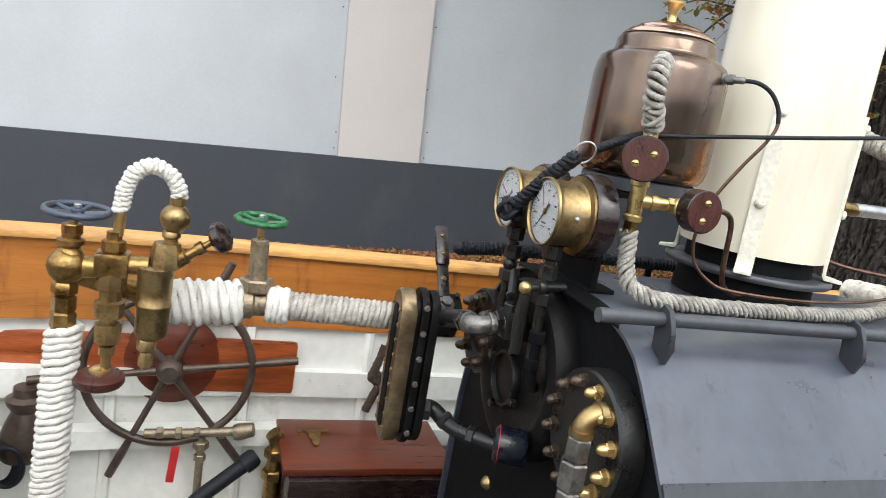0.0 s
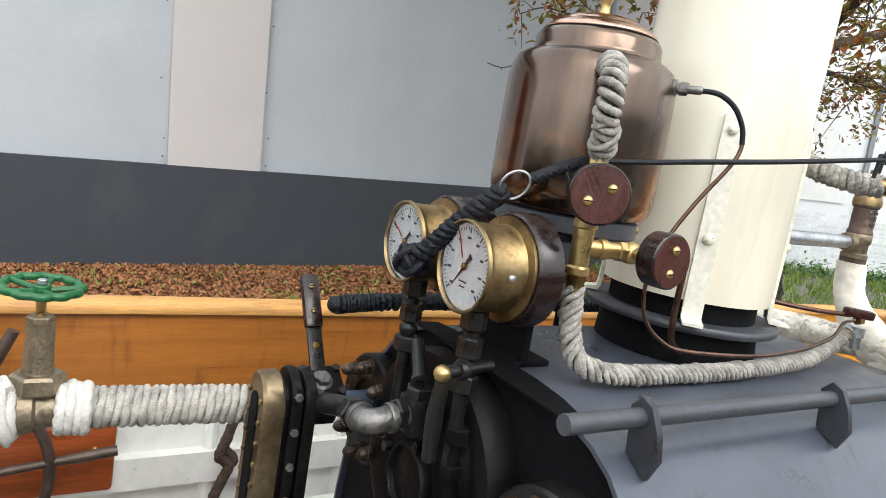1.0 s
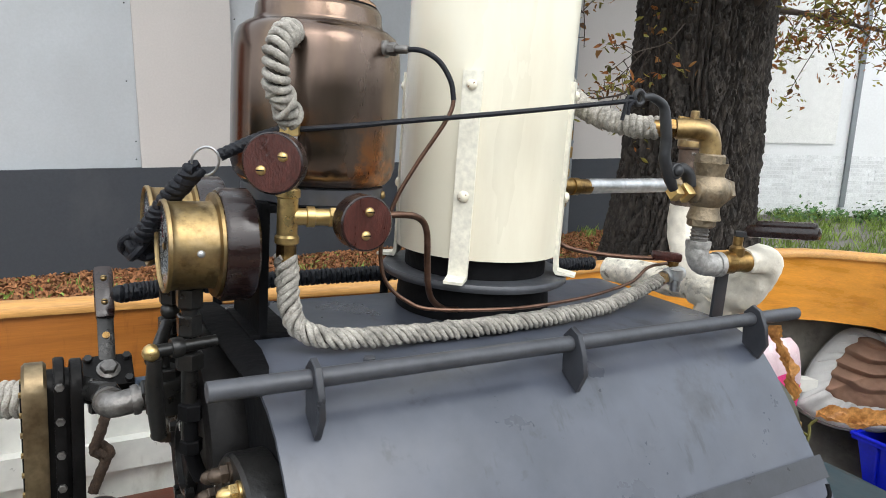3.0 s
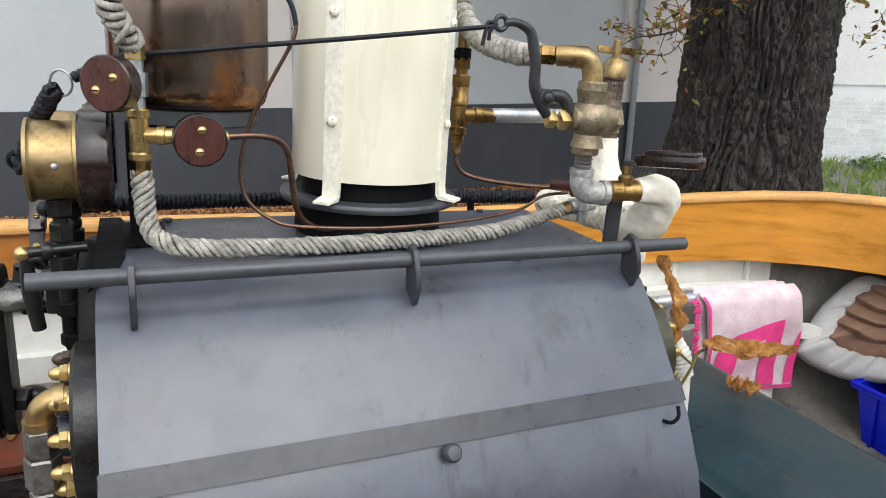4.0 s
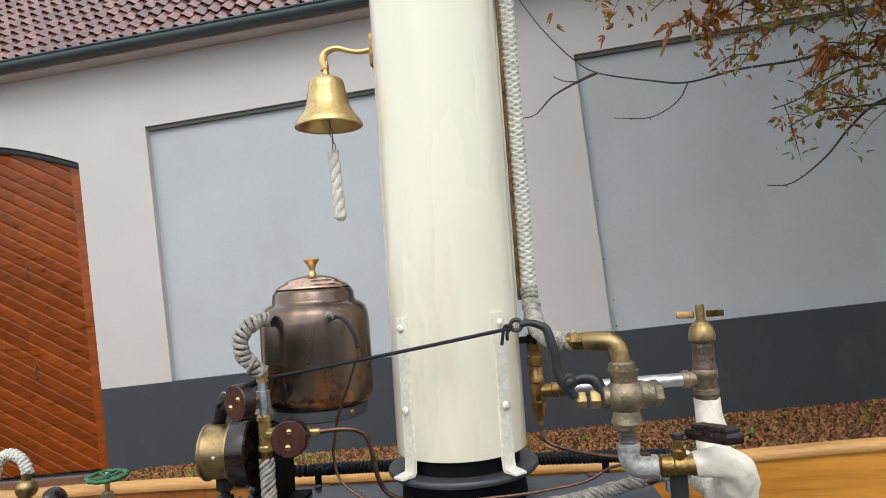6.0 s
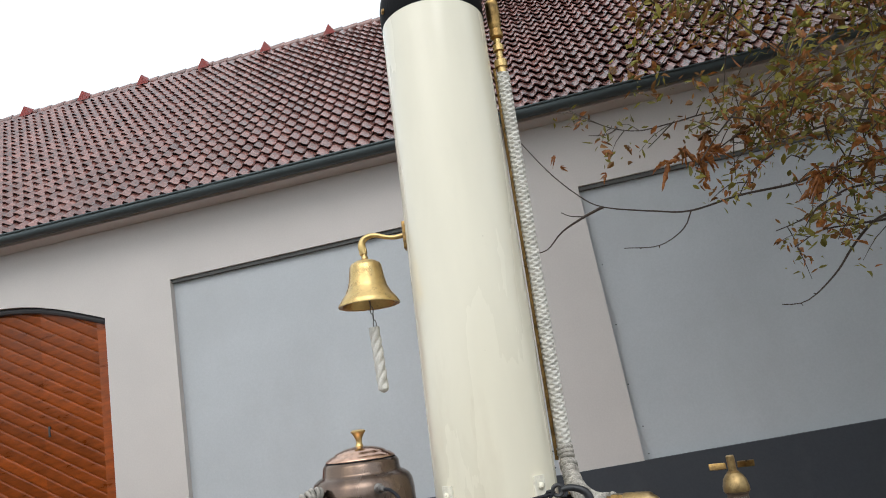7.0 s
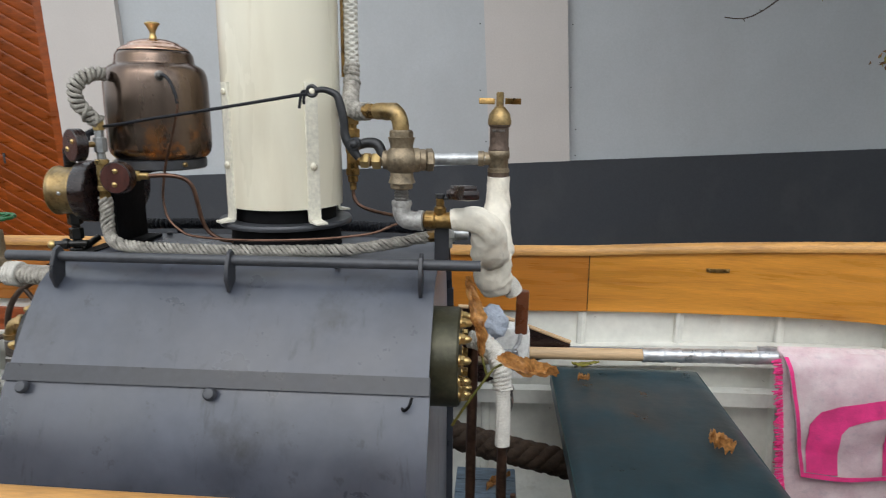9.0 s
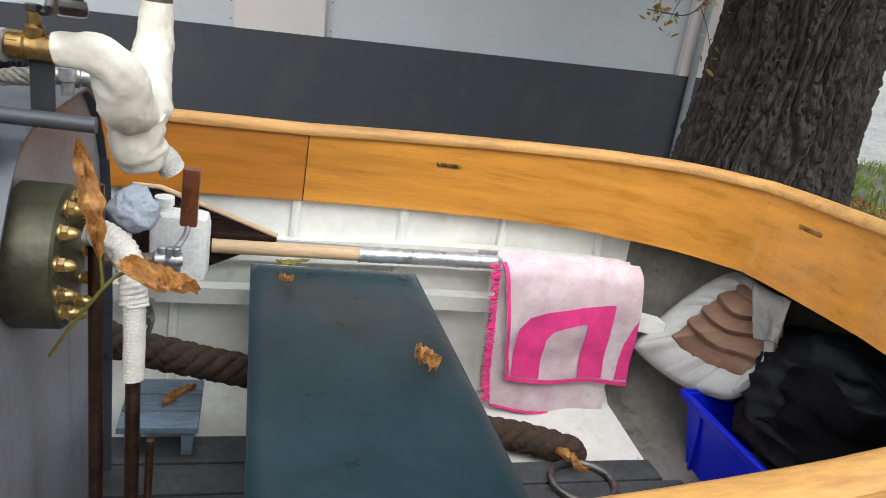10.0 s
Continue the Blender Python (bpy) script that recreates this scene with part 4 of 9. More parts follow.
    # big withered leaves curled on the low twigs
    curled = [V(1.88, 3.55, 3.7), V(1.95, 3.58, 3.78), V(2.02, 3.55, 3.8), V(1.8, 3.6, 3.68), V(2.4, 3.55, 3.86), V(2.5, 3.55, 3.88), V(2.66, 3.55, 3.36), V(2.95, 4.1, 3.45), V(3.3, 4.1, 3.5), V(2.9, 3.8, 3.9), V(2.0, 3.57, 3.72)]
    small = [V(1.04, 4.4, 4.2), V(1.12, 4.4, 4.2), V(1.62, 4.4, 4.14), V(1.42, 4.4, 3.92), V(2.25, 4.5, 3.75), V(2.5, 4.5, 3.8)]
    for k, c in enumerate(curled * 2 + small):
        bm = B()
        r3 = random.Random(60 + k)
        size = 1.0 if k < 2 * len(curled) else 0.55
        c = c + V(r3.gauss(0, 0.04), r3.gauss(0, 0.04), r3.gauss(0, 0.03))
        lead = V(r3.uniform(-1, 1), r3.uniform(-0.6, 0.6), r3.uniform(-0.7, 0.5)).normalized()
        for q in range(r3.choice((3, 5, 6))):
            d = (lead + V(r3.gauss(0, 0.5), r3.gauss(0, 0.5), r3.gauss(-0.2, 0.4))).normalized()
            sd = d.cross(V(r3.uniform(-1, 1), r3.uniform(-1, 1), r3.uniform(-0.3, 1))).normalized()
            up = sd.cross(d)
            ln, roll, ph = r3.uniform(0.07, 0.17) * size, r3.uniform(1.4, 3.0), r3.uniform(0, 9)
            w = ln * r3.uniform(0.14, 0.26)
            rows = []
            for i in range(13):
                u = i / 12
                ww = w * (0.06 + math.sin(PI * u ** 0.7) ** 0.8) * (1 + 0.3 * math.sin(u * 21 + ph))
                row = []
                for j in range(-3, 4):
                    a = j / 3 * roll
                    off = sd * (ww * math.sin(a) / max(roll, 1)) + up * (ww * (1 - math.cos(a)) / max(roll, 1))
                    wob = up * (w * 0.5 * noise.noise(V(u * 7 + ph, j * 0.8, q)))
                    row.append(bm.verts.new(c + d * ln * u + V(0, 0, -0.45 * ln * u * u) + off + wob))
                rows.append(row)
            for a, b in zip(rows, rows[1:]):
                for j in range(6):
                    bm.faces.new((a[j], a[j + 1], b[j + 1], b[j]))
        part("curled_leaf", bm, "leaf_rust" if k % 4 else "leaf_brown", t, "curled rusty-brown leaf", 80)
    return t


tree()

# ---- the boat's hull ----
MID = 0.274


def half_beam(x):
    return float(np.interp(x, [-2.2, -1.6, -0.9, -0.4, 0.6, 1.3, 1.6, 1.9, 2.15, 2.41, 2.54, 2.62, 2.66], [0.05, 0.56, 0.735, 0.77, 0.785, 0.785, 0.77, 0.735, 0.68, 0.575, 0.465, 0.33, 0.0]))


def sheer(x):
    return float(np.interp(x, [-2.2, -1.0, 0.9, 1.3, 1.8, 2.4, 2.7], [1.46, 1.405, 1.397, 1.405, 1.435, 1.475, 1.49]))


def outline(n=90):
    """Plan of the coaming from stern to bow on one side, evenly spaced along the curve."""
    xs = np.concatenate([np.linspace(-2.2, 2.2, 60), np.linspace(2.25, 2.6, 16), 2.66 - 0.06 * (1 - np.linspace(0, 1, 14)) ** 2 + 0.0])
    hs = [half_beam(x) for x in xs]
    k = np.ones(5) / 5
    sm = np.convolve(np.pad(hs, 2, mode="edge"), k, "valid")
    sm[-1] = 0
    return list(zip(xs, sm))


PLAN = outline()


def strip(bm, rows):
    vs = [[bm.verts.new(p) for p in r] for r in rows]
    for a, b in zip(vs, vs[1:]):
        for i in range(len(a) - 1):
            bm.faces.new((a[i], a[i + 1], b[i + 1], b[i]))
    return vs


def ring_solid(bm, profile):
    """A closed section carried along both sides of the plan; profile(x, h, side) gives its corners."""
    for side in (1, -1):
        rows = [profile(x, h, side) for x, h in PLAN]
        vs = [[bm.verts.new(p) for p in r] for r in rows]
        n = len(vs[0])
        for a, b in zip(vs, vs[1:]):
            for i in range(n):
                bm.faces.new((a[i], a[(i + 1) % n], b[(i + 1) % n], b[i]))
        bm.faces.new(vs[0])
        bm.faces.new(vs[-1][::-1])
    return bm


launch = thing("steam_launch", (0.3, MID, 0.55), "open wooden steam launch with honey-varnished coaming and white inside", "boat")


PX, PH = [p[0] for p in PLAN], [p[1] for p in PLAN]
PN = []
for i in range(len(PX)):
    a, b = max(0, i - 2), min(len(PX) - 1, i + 2)
    PN.append(V(PH[a] - PH[b], PX[b] - PX[a], 0).normalized())


def outward(x, h, s, o, z):
    """A point o metres outside the plan curve, square to it."""
    n = V(float(np.interp(x, PX, [v.x for v in PN])), float(np.interp(x, PX, [v.y for v in PN])), 0).normalized()
    return (x + o * n.x, MID + s * max(0.0, h + o * n.y), z)


def coam(x, h, s):
    z = sheer(x)
    low = float(np.interp(x, [1.3, 2.14, 2.4, 2.6, 2.66], [-0.215, -0.243, -0.262, -0.266, -0.275]))
    return [outward(x, h, s, o, z + dz) for o, dz in ((0, -0.012), (0.026, -0.012), (0.026, low), (0, low))]


def cap_(x, h, s):
    z = sheer(x)
    return [outward(x, h, s, o, z + dz) for o, dz in ((-0.012, -0.012), (-0.014, -0.002), (-0.008, 0.012), (0.0, 0.016), (0.032, 0.016), (0.042, 0.01), (0.044, -0.006), (0.036, -0.012))]


JOINT = 1.309


def board(x_from, x_to, s):
    """One plank of the coaming on side s."""
    bm = B()
    run = [(x, h) for x, h in PLAN if x_from < x < x_to]
    hx = lambda x: float(np.interp(x, PX, PH))
    run = ([(x_from, hx(x_from))] if x_from > -2 else []) + run + ([(x_to, hx(x_to))] if x_to < 2.5 else [])
    vs = [[bm.verts.new(p) for p in coam(x, h, s)] for x, h in run]
    for a, b in zip(vs, vs[1:]):
        for i in range(4):
            bm.faces.new((a[i], a[(i + 1) % 4], b[(i + 1) % 4], b[i]))
    bm.faces.new(vs[0])
    bm.faces.new(vs[-1][::-1])
    return bm


for s in (1, -1):
    part("coaming", board(-3, 0.5, s), "coaming_aft", launch, "amber varnished oak coaming board", 60)
    part("coaming", board(0.5, JOINT - 0.0015, s), "coaming_mid", launch, "orange-varnished oak coaming board", 60)
    part("coaming", board(JOINT + 0.0015, 3, s), "coaming", launch, "honey-varnished oak coaming board", 60)
bm = B()
ring_solid(bm, cap_)
part("capping", bm, "coaming_cap", launch, "worn pale oak capping", 50)


def hull_half(x):
    """Half the beam at the deck: the hull runs on past the coaming to the stem."""
    return float(np.interp(x, [-2.6, -2.2, -1.6, -0.9, -0.4, 0.6, 1.3, 1.9, 2.3, 2.6, 2.9, 3.2, 3.45, 3.6], [0.0, 0.35, 0.62, 0.76, 0.79, 0.805, 0.81, 0.785, 0.735, 0.65, 0.5, 0.31, 0.13, 0.0]))


HULL = [(x, hull_half(x)) for x in np.linspace(-2.6, 3.6, 94)]


def deck_z(x):
    return sheer(min(x, 2.66)) - 0.2 + 0.05 * max(0.0, x - 2.4)


def hull_section(x, h, s, off=0.0):
    """Inside of the hull from the deck down to the keel."""
    z = deck_z(x)
    h2 = (h + off) * min(1.0, h / 0.05 + 0.02)
    fine = float(np.interp(x, [-2.6, -1.0, 1.4, 2.2, 3.6], [0.6, 1.0, 1.0, 0.98, 0.3]))
    pts = []
    for k, (f, dz) in enumerate(((1.0, 0.0), (1.0, -0.12), (0.995, -0.24), (0.985, -0.36), (0.96, -0.46), (0.955, -0.54), (0.94, -0.61), (0.88, -0.65), (0.0, -0.71))):
        f *= 1 - (1 - fine) * k / 8
        pts.append((x, MID + s * h2 * f, z + dz - off * (1 - f)))
    return pts


for name, off, m, lab in (("inner_planking", 0.0, "hull_white", "white painted planking, worn and stained"), ("outer_planking", 0.045, "hull_green", "dark green painted outside")):
    bm = B()
    for s in (1, -1):
        strip(bm, [hull_section(x, h, s, off) for x, h in HULL if off or x < 2.41])
    bmesh.ops.remove_doubles(bm, verts=bm.verts, dist=0.0015)
    part(name, bm, m, launch, lab, 60)
# forward planking: its dark colour stands in for the deck's shade
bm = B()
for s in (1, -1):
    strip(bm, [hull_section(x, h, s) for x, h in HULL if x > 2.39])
part("forepeak_planking", bm, "fore_shaded", launch, "scuffed forepeak planking, coloured brown-grey for the shade under the deck", 60)
bm = B()
for s in (1, -1):
    cx, ch = [p[0] for p in PLAN], [p[1] for p in PLAN]
    rows = []
    for x in sorted([p[0] for p in HULL] + [p[0] for p in PLAN if p[0] > 2.2] + [2.6585]):
        h = hull_half(x)
        inn = float(np.interp(x, cx, ch)) + 0.018 if -2.2 < x < 2.6595 else 0.0
        inn = min(inn, h)
        rows.append([(x, MID + s * inn, deck_z(x) - 0.018), (x, MID + s * (h + 0.05), deck_z(x) - 0.018), (x, MID + s * (h + 0.05), deck_z(x) + 0.012), (x, MID + s * inn, deck_z(x) + 0.012)])
    strip(bm, rows)
part("side_deck", bm, "coaming_cap", launch, "narrow oak side deck and foredeck")
# timbers
for s in (1, -1):
    for i in range(13):
        x = -1.72 + 0.335 * i
        h = hull_half(x)
        pts = [Vector(p) + V(0, -s * 0.006, -0.018 if k == 0 else 0.004) for k, p in enumerate(hull_section(x, h, s)[:8])]
        bm = B()
        sweep(bm, pts, 0.016, seg=8, step=0.05)
        part("timber", bm, "hull_white", launch)
for s in (1, -1):
    for dz, hh, ww in ((-0.34, 0.075, 0.02), (-0.49, 0.05, 0.02)):
        bm = B()
        rows = []
        for x, h in PLAN:
            if x < -1.9 or x > (2.36 if dz > -0.4 else 2.46):
                continue
            y = MID + s * (h - 0.012 - (0.0 if dz > -0.4 else 0.05))
            z = sheer(x) + dz
            rows.append([(x, y, z), (x, y, z - hh), (x, y + s * 0.05, z - hh), (x, y + s * 0.05, z), (x, y, z)])
        strip(bm, rows)
        part("stringer", bm, "hull_white", launch, "white painted stringer")
# bottom boards
for i in range(8):
    y = MID - 0.42 + 0.12 * i
    xa, xb = (-1.55, 2.75) if i in (2, 3, 4, 5) else ((-1.4, 2.2) if i in (1, 6) else (-1.2, 1.75))
    bm = B()
    box(bm, ((xa + xb) / 2, y, 0.555), (xb - xa, 0.112, 0.022), 0.003)
    part("bottom_board", bm, "bilge", launch)
for y, xb in ((0.51, 2.4), (0.415, 2.46), (0.32, 2.46)):
    bm = B()
    box(bm, ((1.62 + xb) / 2, y, 0.602), (xb - 1.62, 0.088, 0.02), 0.003)
    part("bow_board", bm, "bilge", launch)
bm = B()
box(bm, (0.3, MID, 0.38), (4.0, 0.09, 0.16), 0.01)
part("keel", bm, "hull_green", launch)
# joint in the coaming, brass plates
for x, wide, zz in ((1.309, 0.005, -0.115),):
    h = half_beam(x)
    bm = B()
    box(bm, (x, MID + h - 0.0005, sheer(x) + zz), (wide, 0.003, 0.2), 0)
    part("joint", bm, "soot", launch)
for x in (1.735, 2.632):
    h = float(np.interp(x, [p[0] for p in PLAN], [p[1] for p in PLAN]))
    h2 = float(np.interp(x + 0.02, [p[0] for p in PLAN], [p[1] for p in PLAN]))
    ang = math.atan2(h2 - h, 0.02)
    bm = B()
    box(bm, (x, MID + h - 0.002, sheer(x) - 0.075), (0.075, 0.004, 0.014), 0.002, Euler((0, 0, ang)).to_matrix())
    for o in (-0.03, 0.03):
        screw(bm, (x + o * math.cos(ang), MID + h + o * math.sin(ang) - 0.004, sheer(x) - 0.075), (math.sin(ang), -math.cos(ang), 0), 0.004)
    part("brass_plate", bm, "old_brass", launch, "small screwed brass strip")
# wooden cradle that holds the hull off the ground
for x in (-0.9, 1.3):
    bm = B()
    slab(bm, [(x, MID - 0.7, 0), (x, MID + 0.7, 0), (x, MID + 0.66, 0.5), (x, MID + 0.4, 0.39), (x, MID, 0.34), (x, MID - 0.4, 0.39), (x, MID - 0.66, 0.5)], (0.12, 0, 0))
    for v in bm.verts:
        w = BOAT @ v.co
        v.co = w
        if w.z < 0.4:
            v.co.z = 0.0
    solo("boat_cradle", bm, "ply", (x, MID, 0), "timber cradle under the launch's hull", "cradle", "boat cradles", frm=WORLD)

# ---- boiler ----
boiler = thing("boiler", (0.46, MID, 0.567), "dark grey painted steam boiler in a folded sheet casing", "boiler")
X0, X1 = 0.066, 0.862


def half_section():
    """Near side of the casing from the middle of the top to the seam: (y, z)."""
    return [(MID, 1.576), (0.10, 1.576), (0.055, 1.573), (0.02, 1.562), (-0.01, 1.545), (-0.037, 1.518), (-0.072, 1.476), (-0.107, 1.431), (-0.129, 1.403)]


def low_section():
    return [(-0.129, 1.403), (-0.149, 1.377), (-0.19, 1.3), (-0.222, 1.2), (-0.242, 1.05), (-0.25, 0.567)]


def shell(bm, sec, x0, x1, thick=0.006):
    # sheet of the given section, folded over at its ends
    n = 16
    outer = [[(x0 + (x1 - x0) * i / n, y, z) for y, z in sec] for i in range(n + 1)]
    c = V(0, MID, 1.2)
    inner = []
    for r in outer:
        row = []
        for x, y, z in r:
            d = (V(0, y, z) - c).normalized() * thick
            row.append((x, y - d.y, z - d.z))
        inner.append(row)
    a = strip(bm, outer)
    b = strip(bm, inner)
    for e in (0, n):
        for i in range(len(sec) - 1):
            bm.faces.new((a[e][i], a[e][i + 1], b[e][i + 1], b[e][i]))
    for j in range(n):
        for e in (0, len(sec) - 1):
            bm.faces.new((a[j][e], a[j + 1][e], b[j + 1][e], b[j][e]))
    return bm


top_sec = half_section()
far_sec = [(0.372, 1.576), (0.39, 1.573), (0.42, 1.56), (0.45, 1.54), (0.478, 1.516), (0.505, 1.487), (0.53, 1.455), (0.552, 1.42), (0.56, 1.402)]
far_low = [(0.56, 1.402), (0.568, 1.377), (0.585, 1.3), (0.6, 1.2), (0.61, 1.05), (0.613, 0.567)]
full = far_sec[::-1] + top_sec
bm = shell(B(), full, X0, X1)
casing = part("casing_top", bm, "casing", boiler, "dark grey sheet casing, scuffed and stained", 25)
for sec in (low_section(), far_low):
    bm = shell(B(), sec, X0 + 0.002, X1 + 0.004)
    part("casing_side", bm, "casing", boiler, "", 25)
# lap strip over the seam and its round bolts
bm = B()
slab(bm, [(X0 - 0.002, -0.12, 1.417), (X0 - 0.002, -0.1385, 1.395), (X0 - 0.002, -0.1435, 1.395), (X0 - 0.002, -0.1245, 1.422)], (X1 - X0 + 0.006, 0, 0), 0.001)
part("lap_strip", bm, "strip_dark", boiler, "flat strip over the casing seam")
for x in (0.112, 0.468):
    bm = B()
    lathe(bm, [(0.0125, 0), (0.0125, 0.004), (0.009, 0.009), (0, 0.0105)], (x, -0.1525, 1.387), (0, -0.86, 0.5), 16)
    part("bolt", bm, "casing_edge", boiler)
bm = B()
sweep(bm, [(0.818, -0.15, 1.372), (0.823, -0.163, 1.375), (0.832, -0.165, 1.384), (0.836, -0.157, 1.397)], 0.003, seg=8, step=0.003)
part("wire_hook", bm, "soot", boiler)
# inner ends of the boiler
for x, push in ((X0 + 0.012, 0.008), (X1 - 0.014, -0.008)):
    bm = B()
    poly = [(x, MID + (y - MID) * 0.985, z - 0.008) for y, z in full] + [(x, -0.212, 1.2), (x, -0.24, 0.567), (x, 0.603, 0.567), (x, 0.59, 1.2)]
    slab(bm, poly, (push, 0, 0))
    if push > 0:
        part("end_plate", bm, "soot", boiler, "sooty black end plate")
    else:
        part("end_plate", bm, "end_grey", boiler, "grey painted end plate")
bm = B()
slab(bm, [(0.058, 0.03, 1.572), (0.078, 0.06, 1.5768), (0.09, 0.1, 1.5768), (0.098, 0.16, 1.5768), (0.098, 0.34, 1.5768), (0.09, 0.385, 1.5768), (0.058, 0.4, 1.5735)], (0, 0, 0.003))
part("end_lip", bm, "soot", boiler, "black lip of the end plate")
# rail along the shoulder on three gusset brackets
bm = B()
sweep(bm, [(0, 0, 1.6), (0.95, 0, 1.6)], 0.0105, seg=16, smooth=False)
part("rail", bm, "casing_edge", boiler, "round steel rail")
for x in (0.107, 0.46, 0.836):
    bm = B()
    slab(bm, [(x - 0.004, 0.015, 1.608), (x - 0.004, 0.002, 1.622), (x - 0.004, -0.013, 1.616), (x - 0.004, -0.026, 1.592), (x - 0.004, -0.032, 1.566), (x - 0.004, -0.02, 1.54), (x - 0.004, 0.01, 1.558)], (0.008, 0, 0), 0.001)
    part("gusset", bm, "strip_dark", boiler)
for x, y in ((0.21, 0.085), (0.75, 0.36), (0.16, 0.36), (0.66, 0.05)):
    bm = B()
    nut(bm, (x, y, 1.576), (0, 0, 1), 0.008, 0.006)
    part("casing_nut", bm, "casing_edge", boiler)
# flue collar, flange and gap ring
FX, FY = 0.487, 0.283
bm = B()
lathe(bm, [(0.128, 1.57), (0.126, 1.60), (0.122, 1.632)], (FX, FY, 0), (0, 0, 1), 48)
part("flue_collar", bm, "soot", boiler)
bm = B()
lathe(bm, [(0.10, 1.63), (0.150, 1.63), (0.1525, 1.634), (0.1525, 1.638), (0.150, 1.642), (0.10, 1.642)], (FX, FY, 0), (0, 0, 1), 56)
part("flue_flange", bm, "casing_edge", boiler, "dark steel flange ring")
bm = B()
lathe(bm, [(0.116, 1.642), (0.116, 1.69), (0.112, 1.70)], (FX, FY, 0), (0, 0, 1), 48)
part("flue_ring", bm, "soot", boiler)
# lower drums with flanged ends along both sides
for y in (0.03, 2 * MID - 0.03)[:1]:
    for xa, xb, ax in ((X0 + 0.01, 0.036, -1), (X1 - 0.01, 0.912, 1)):
        L = abs(xb - xa)
        bm = B()
        lathe(bm, [(0.1, 0), (0.1, L - 0.004), (0.096, L), (0.0, L)], (xa, y, 1.405), (ax, 0, 0), 48)
        fl = part("drum_flange", bm, "black_pipe" if ax < 0 else "olive_iron", boiler, "thick black steel drum flange" if ax < 0 else "thick olive-stained drum flange")
        for k in range(12):
            a = 2 * PI * (k + 0.5) / 12
            bm = B()
            cap_nut(bm, (xb, y + 0.08 * math.cos(a), 1.405 + 0.08 * math.sin(a)), (ax, 0, 0), 0.0105)
            part("cap_nut", bm, "worn_nut" if ax < 0 and math.cos(a) > 0.2 else "bright_brass", fl)
# dished end of the steam drum
bm = B()
lathe(bm, [(0.165, 0), (0.165, 0.03), (0.158, 0.042), (0.14, 0.046), (0.12, 0.04), (0.1, 0.036), (0, 0.034)], (X0 + 0.012, 0.285, 1.405), (-1, 0, 0), 56)
part("drum_end", bm, "greasy", boiler)
bm = B()
lathe(bm, [(0.054, 0), (0.054, 0.012), (0.051, 0.016), (0.047, 0.016), (0.044, 0.009), (0.02, 0.0105), (0, 0.011)], (X0 - 0.02, 0.312, 1.372), (-1, 0, 0), 44)
door = part("inspection_cover", bm, "greasy", boiler, "round greasy black inspection door")
bm = B()
sweep(bm, [V(X0 - 0.035, 0.312, 1.372) + V(0, 0.049 * math.cos(a), 0.049 * math.sin(a)) for a in np.linspace(0, 2 * PI, 49)], 0.0022, seg=8, smooth=False)
part("door_rim", bm, "black_pipe", door)
for a in (20, 110, 200, 290):
    bm = B()
    nut(bm, V(X0 - 0.03, 0.312 + 0.064 * math.cos(radians(a)), 1.372 + 0.064 * math.sin(radians(a))), (-1, 0, 0), 0.008, 0.012)
    part("door_dog", bm, "black_pipe", door)

# ---- funnel ----
funnel = thing("funnel", (FX, FY, 1.642), "tall cream-painted boiler funnel with a black top", "funnel")
bm = B()
prof = [(0.1315, 1.674), (0.132, 1.70)] + [(0.132 - 0.004 * i / 10, 1.70 + 1.345 * i / 10) for i in range(1, 11)] + [(0.122, 3.06), (0.122, 1.69)]
lathe(bm, prof[:-2], (FX, FY, 0), (0, 0, 1), 72)
part("tube", bm, "cream", funnel, "cream gloss tube, slightly rust-stained", 50)
bm = B()
lathe(bm, [(0.1285, 3.03), (0.1298, 3.035), (0.1298, 3.085), (0.126, 3.105), (0.118, 3.115), (0.11, 3.11), (0.108, 3.04)], (FX, FY, 0), (0, 0, 1), 64)
part("top_band", bm, "soot", funnel, "sooty black band round the mouth", 50)
for a in (-150, -40, 80):
    bm = B()
    d = V(math.cos(radians(a)), math.sin(radians(a)), 0)
    screw(bm, V(FX, FY, 3.06) + d * 0.129, d, 0.008)
    part("band_screw", bm, "old_brass", funnel)
# straps with two bolts and a turned-out foot
for a in (-134, -46, 44, 138):
    d = V(math.cos(radians(a)), math.sin(radians(a)), 0)
    tng = V(-d.y, d.x, 0)
    w = 0.0145
    p = V(FX, FY, 0)
    prof = [(0.1365, 1.945), (0.1365, 1.677), (0.137, 1.661), (0.138, 1.651), (0.166, 1.6475), (0.166, 1.6435), (0.136, 1.6445), (0.131, 1.652), (0.1295, 1.677), (0.1295, 1.945)]
    bm = B()
    slab(bm, [p + d * r + tng * -w + V(0, 0, z) for r, z in prof], tng * 2 * w, 0.0006)
    st = part("strap", bm, "white_paint", funnel, "chipped white painted strap")
    for z, r in ((1.925, 0.0075), (1.768, 0.0085)):
        bm = B()
        screw(bm, p + d * 0.1375 + V(0, 0, z), d, r)
        part("strap_bolt", bm, "cream", st)
        bm = B()
        box(bm, p + d * (0.1375 + r * 0.62) + V(0, 0, z), (0.0012, r * 1.5, 0.0014), 0, Euler((0.6, 0, radians(a))).to_matrix())
        part("bolt_slot", bm, "rust_ring", st)

# ---- engine-room fittings round the funnel ----
KX, KY = 0.199, 0.276


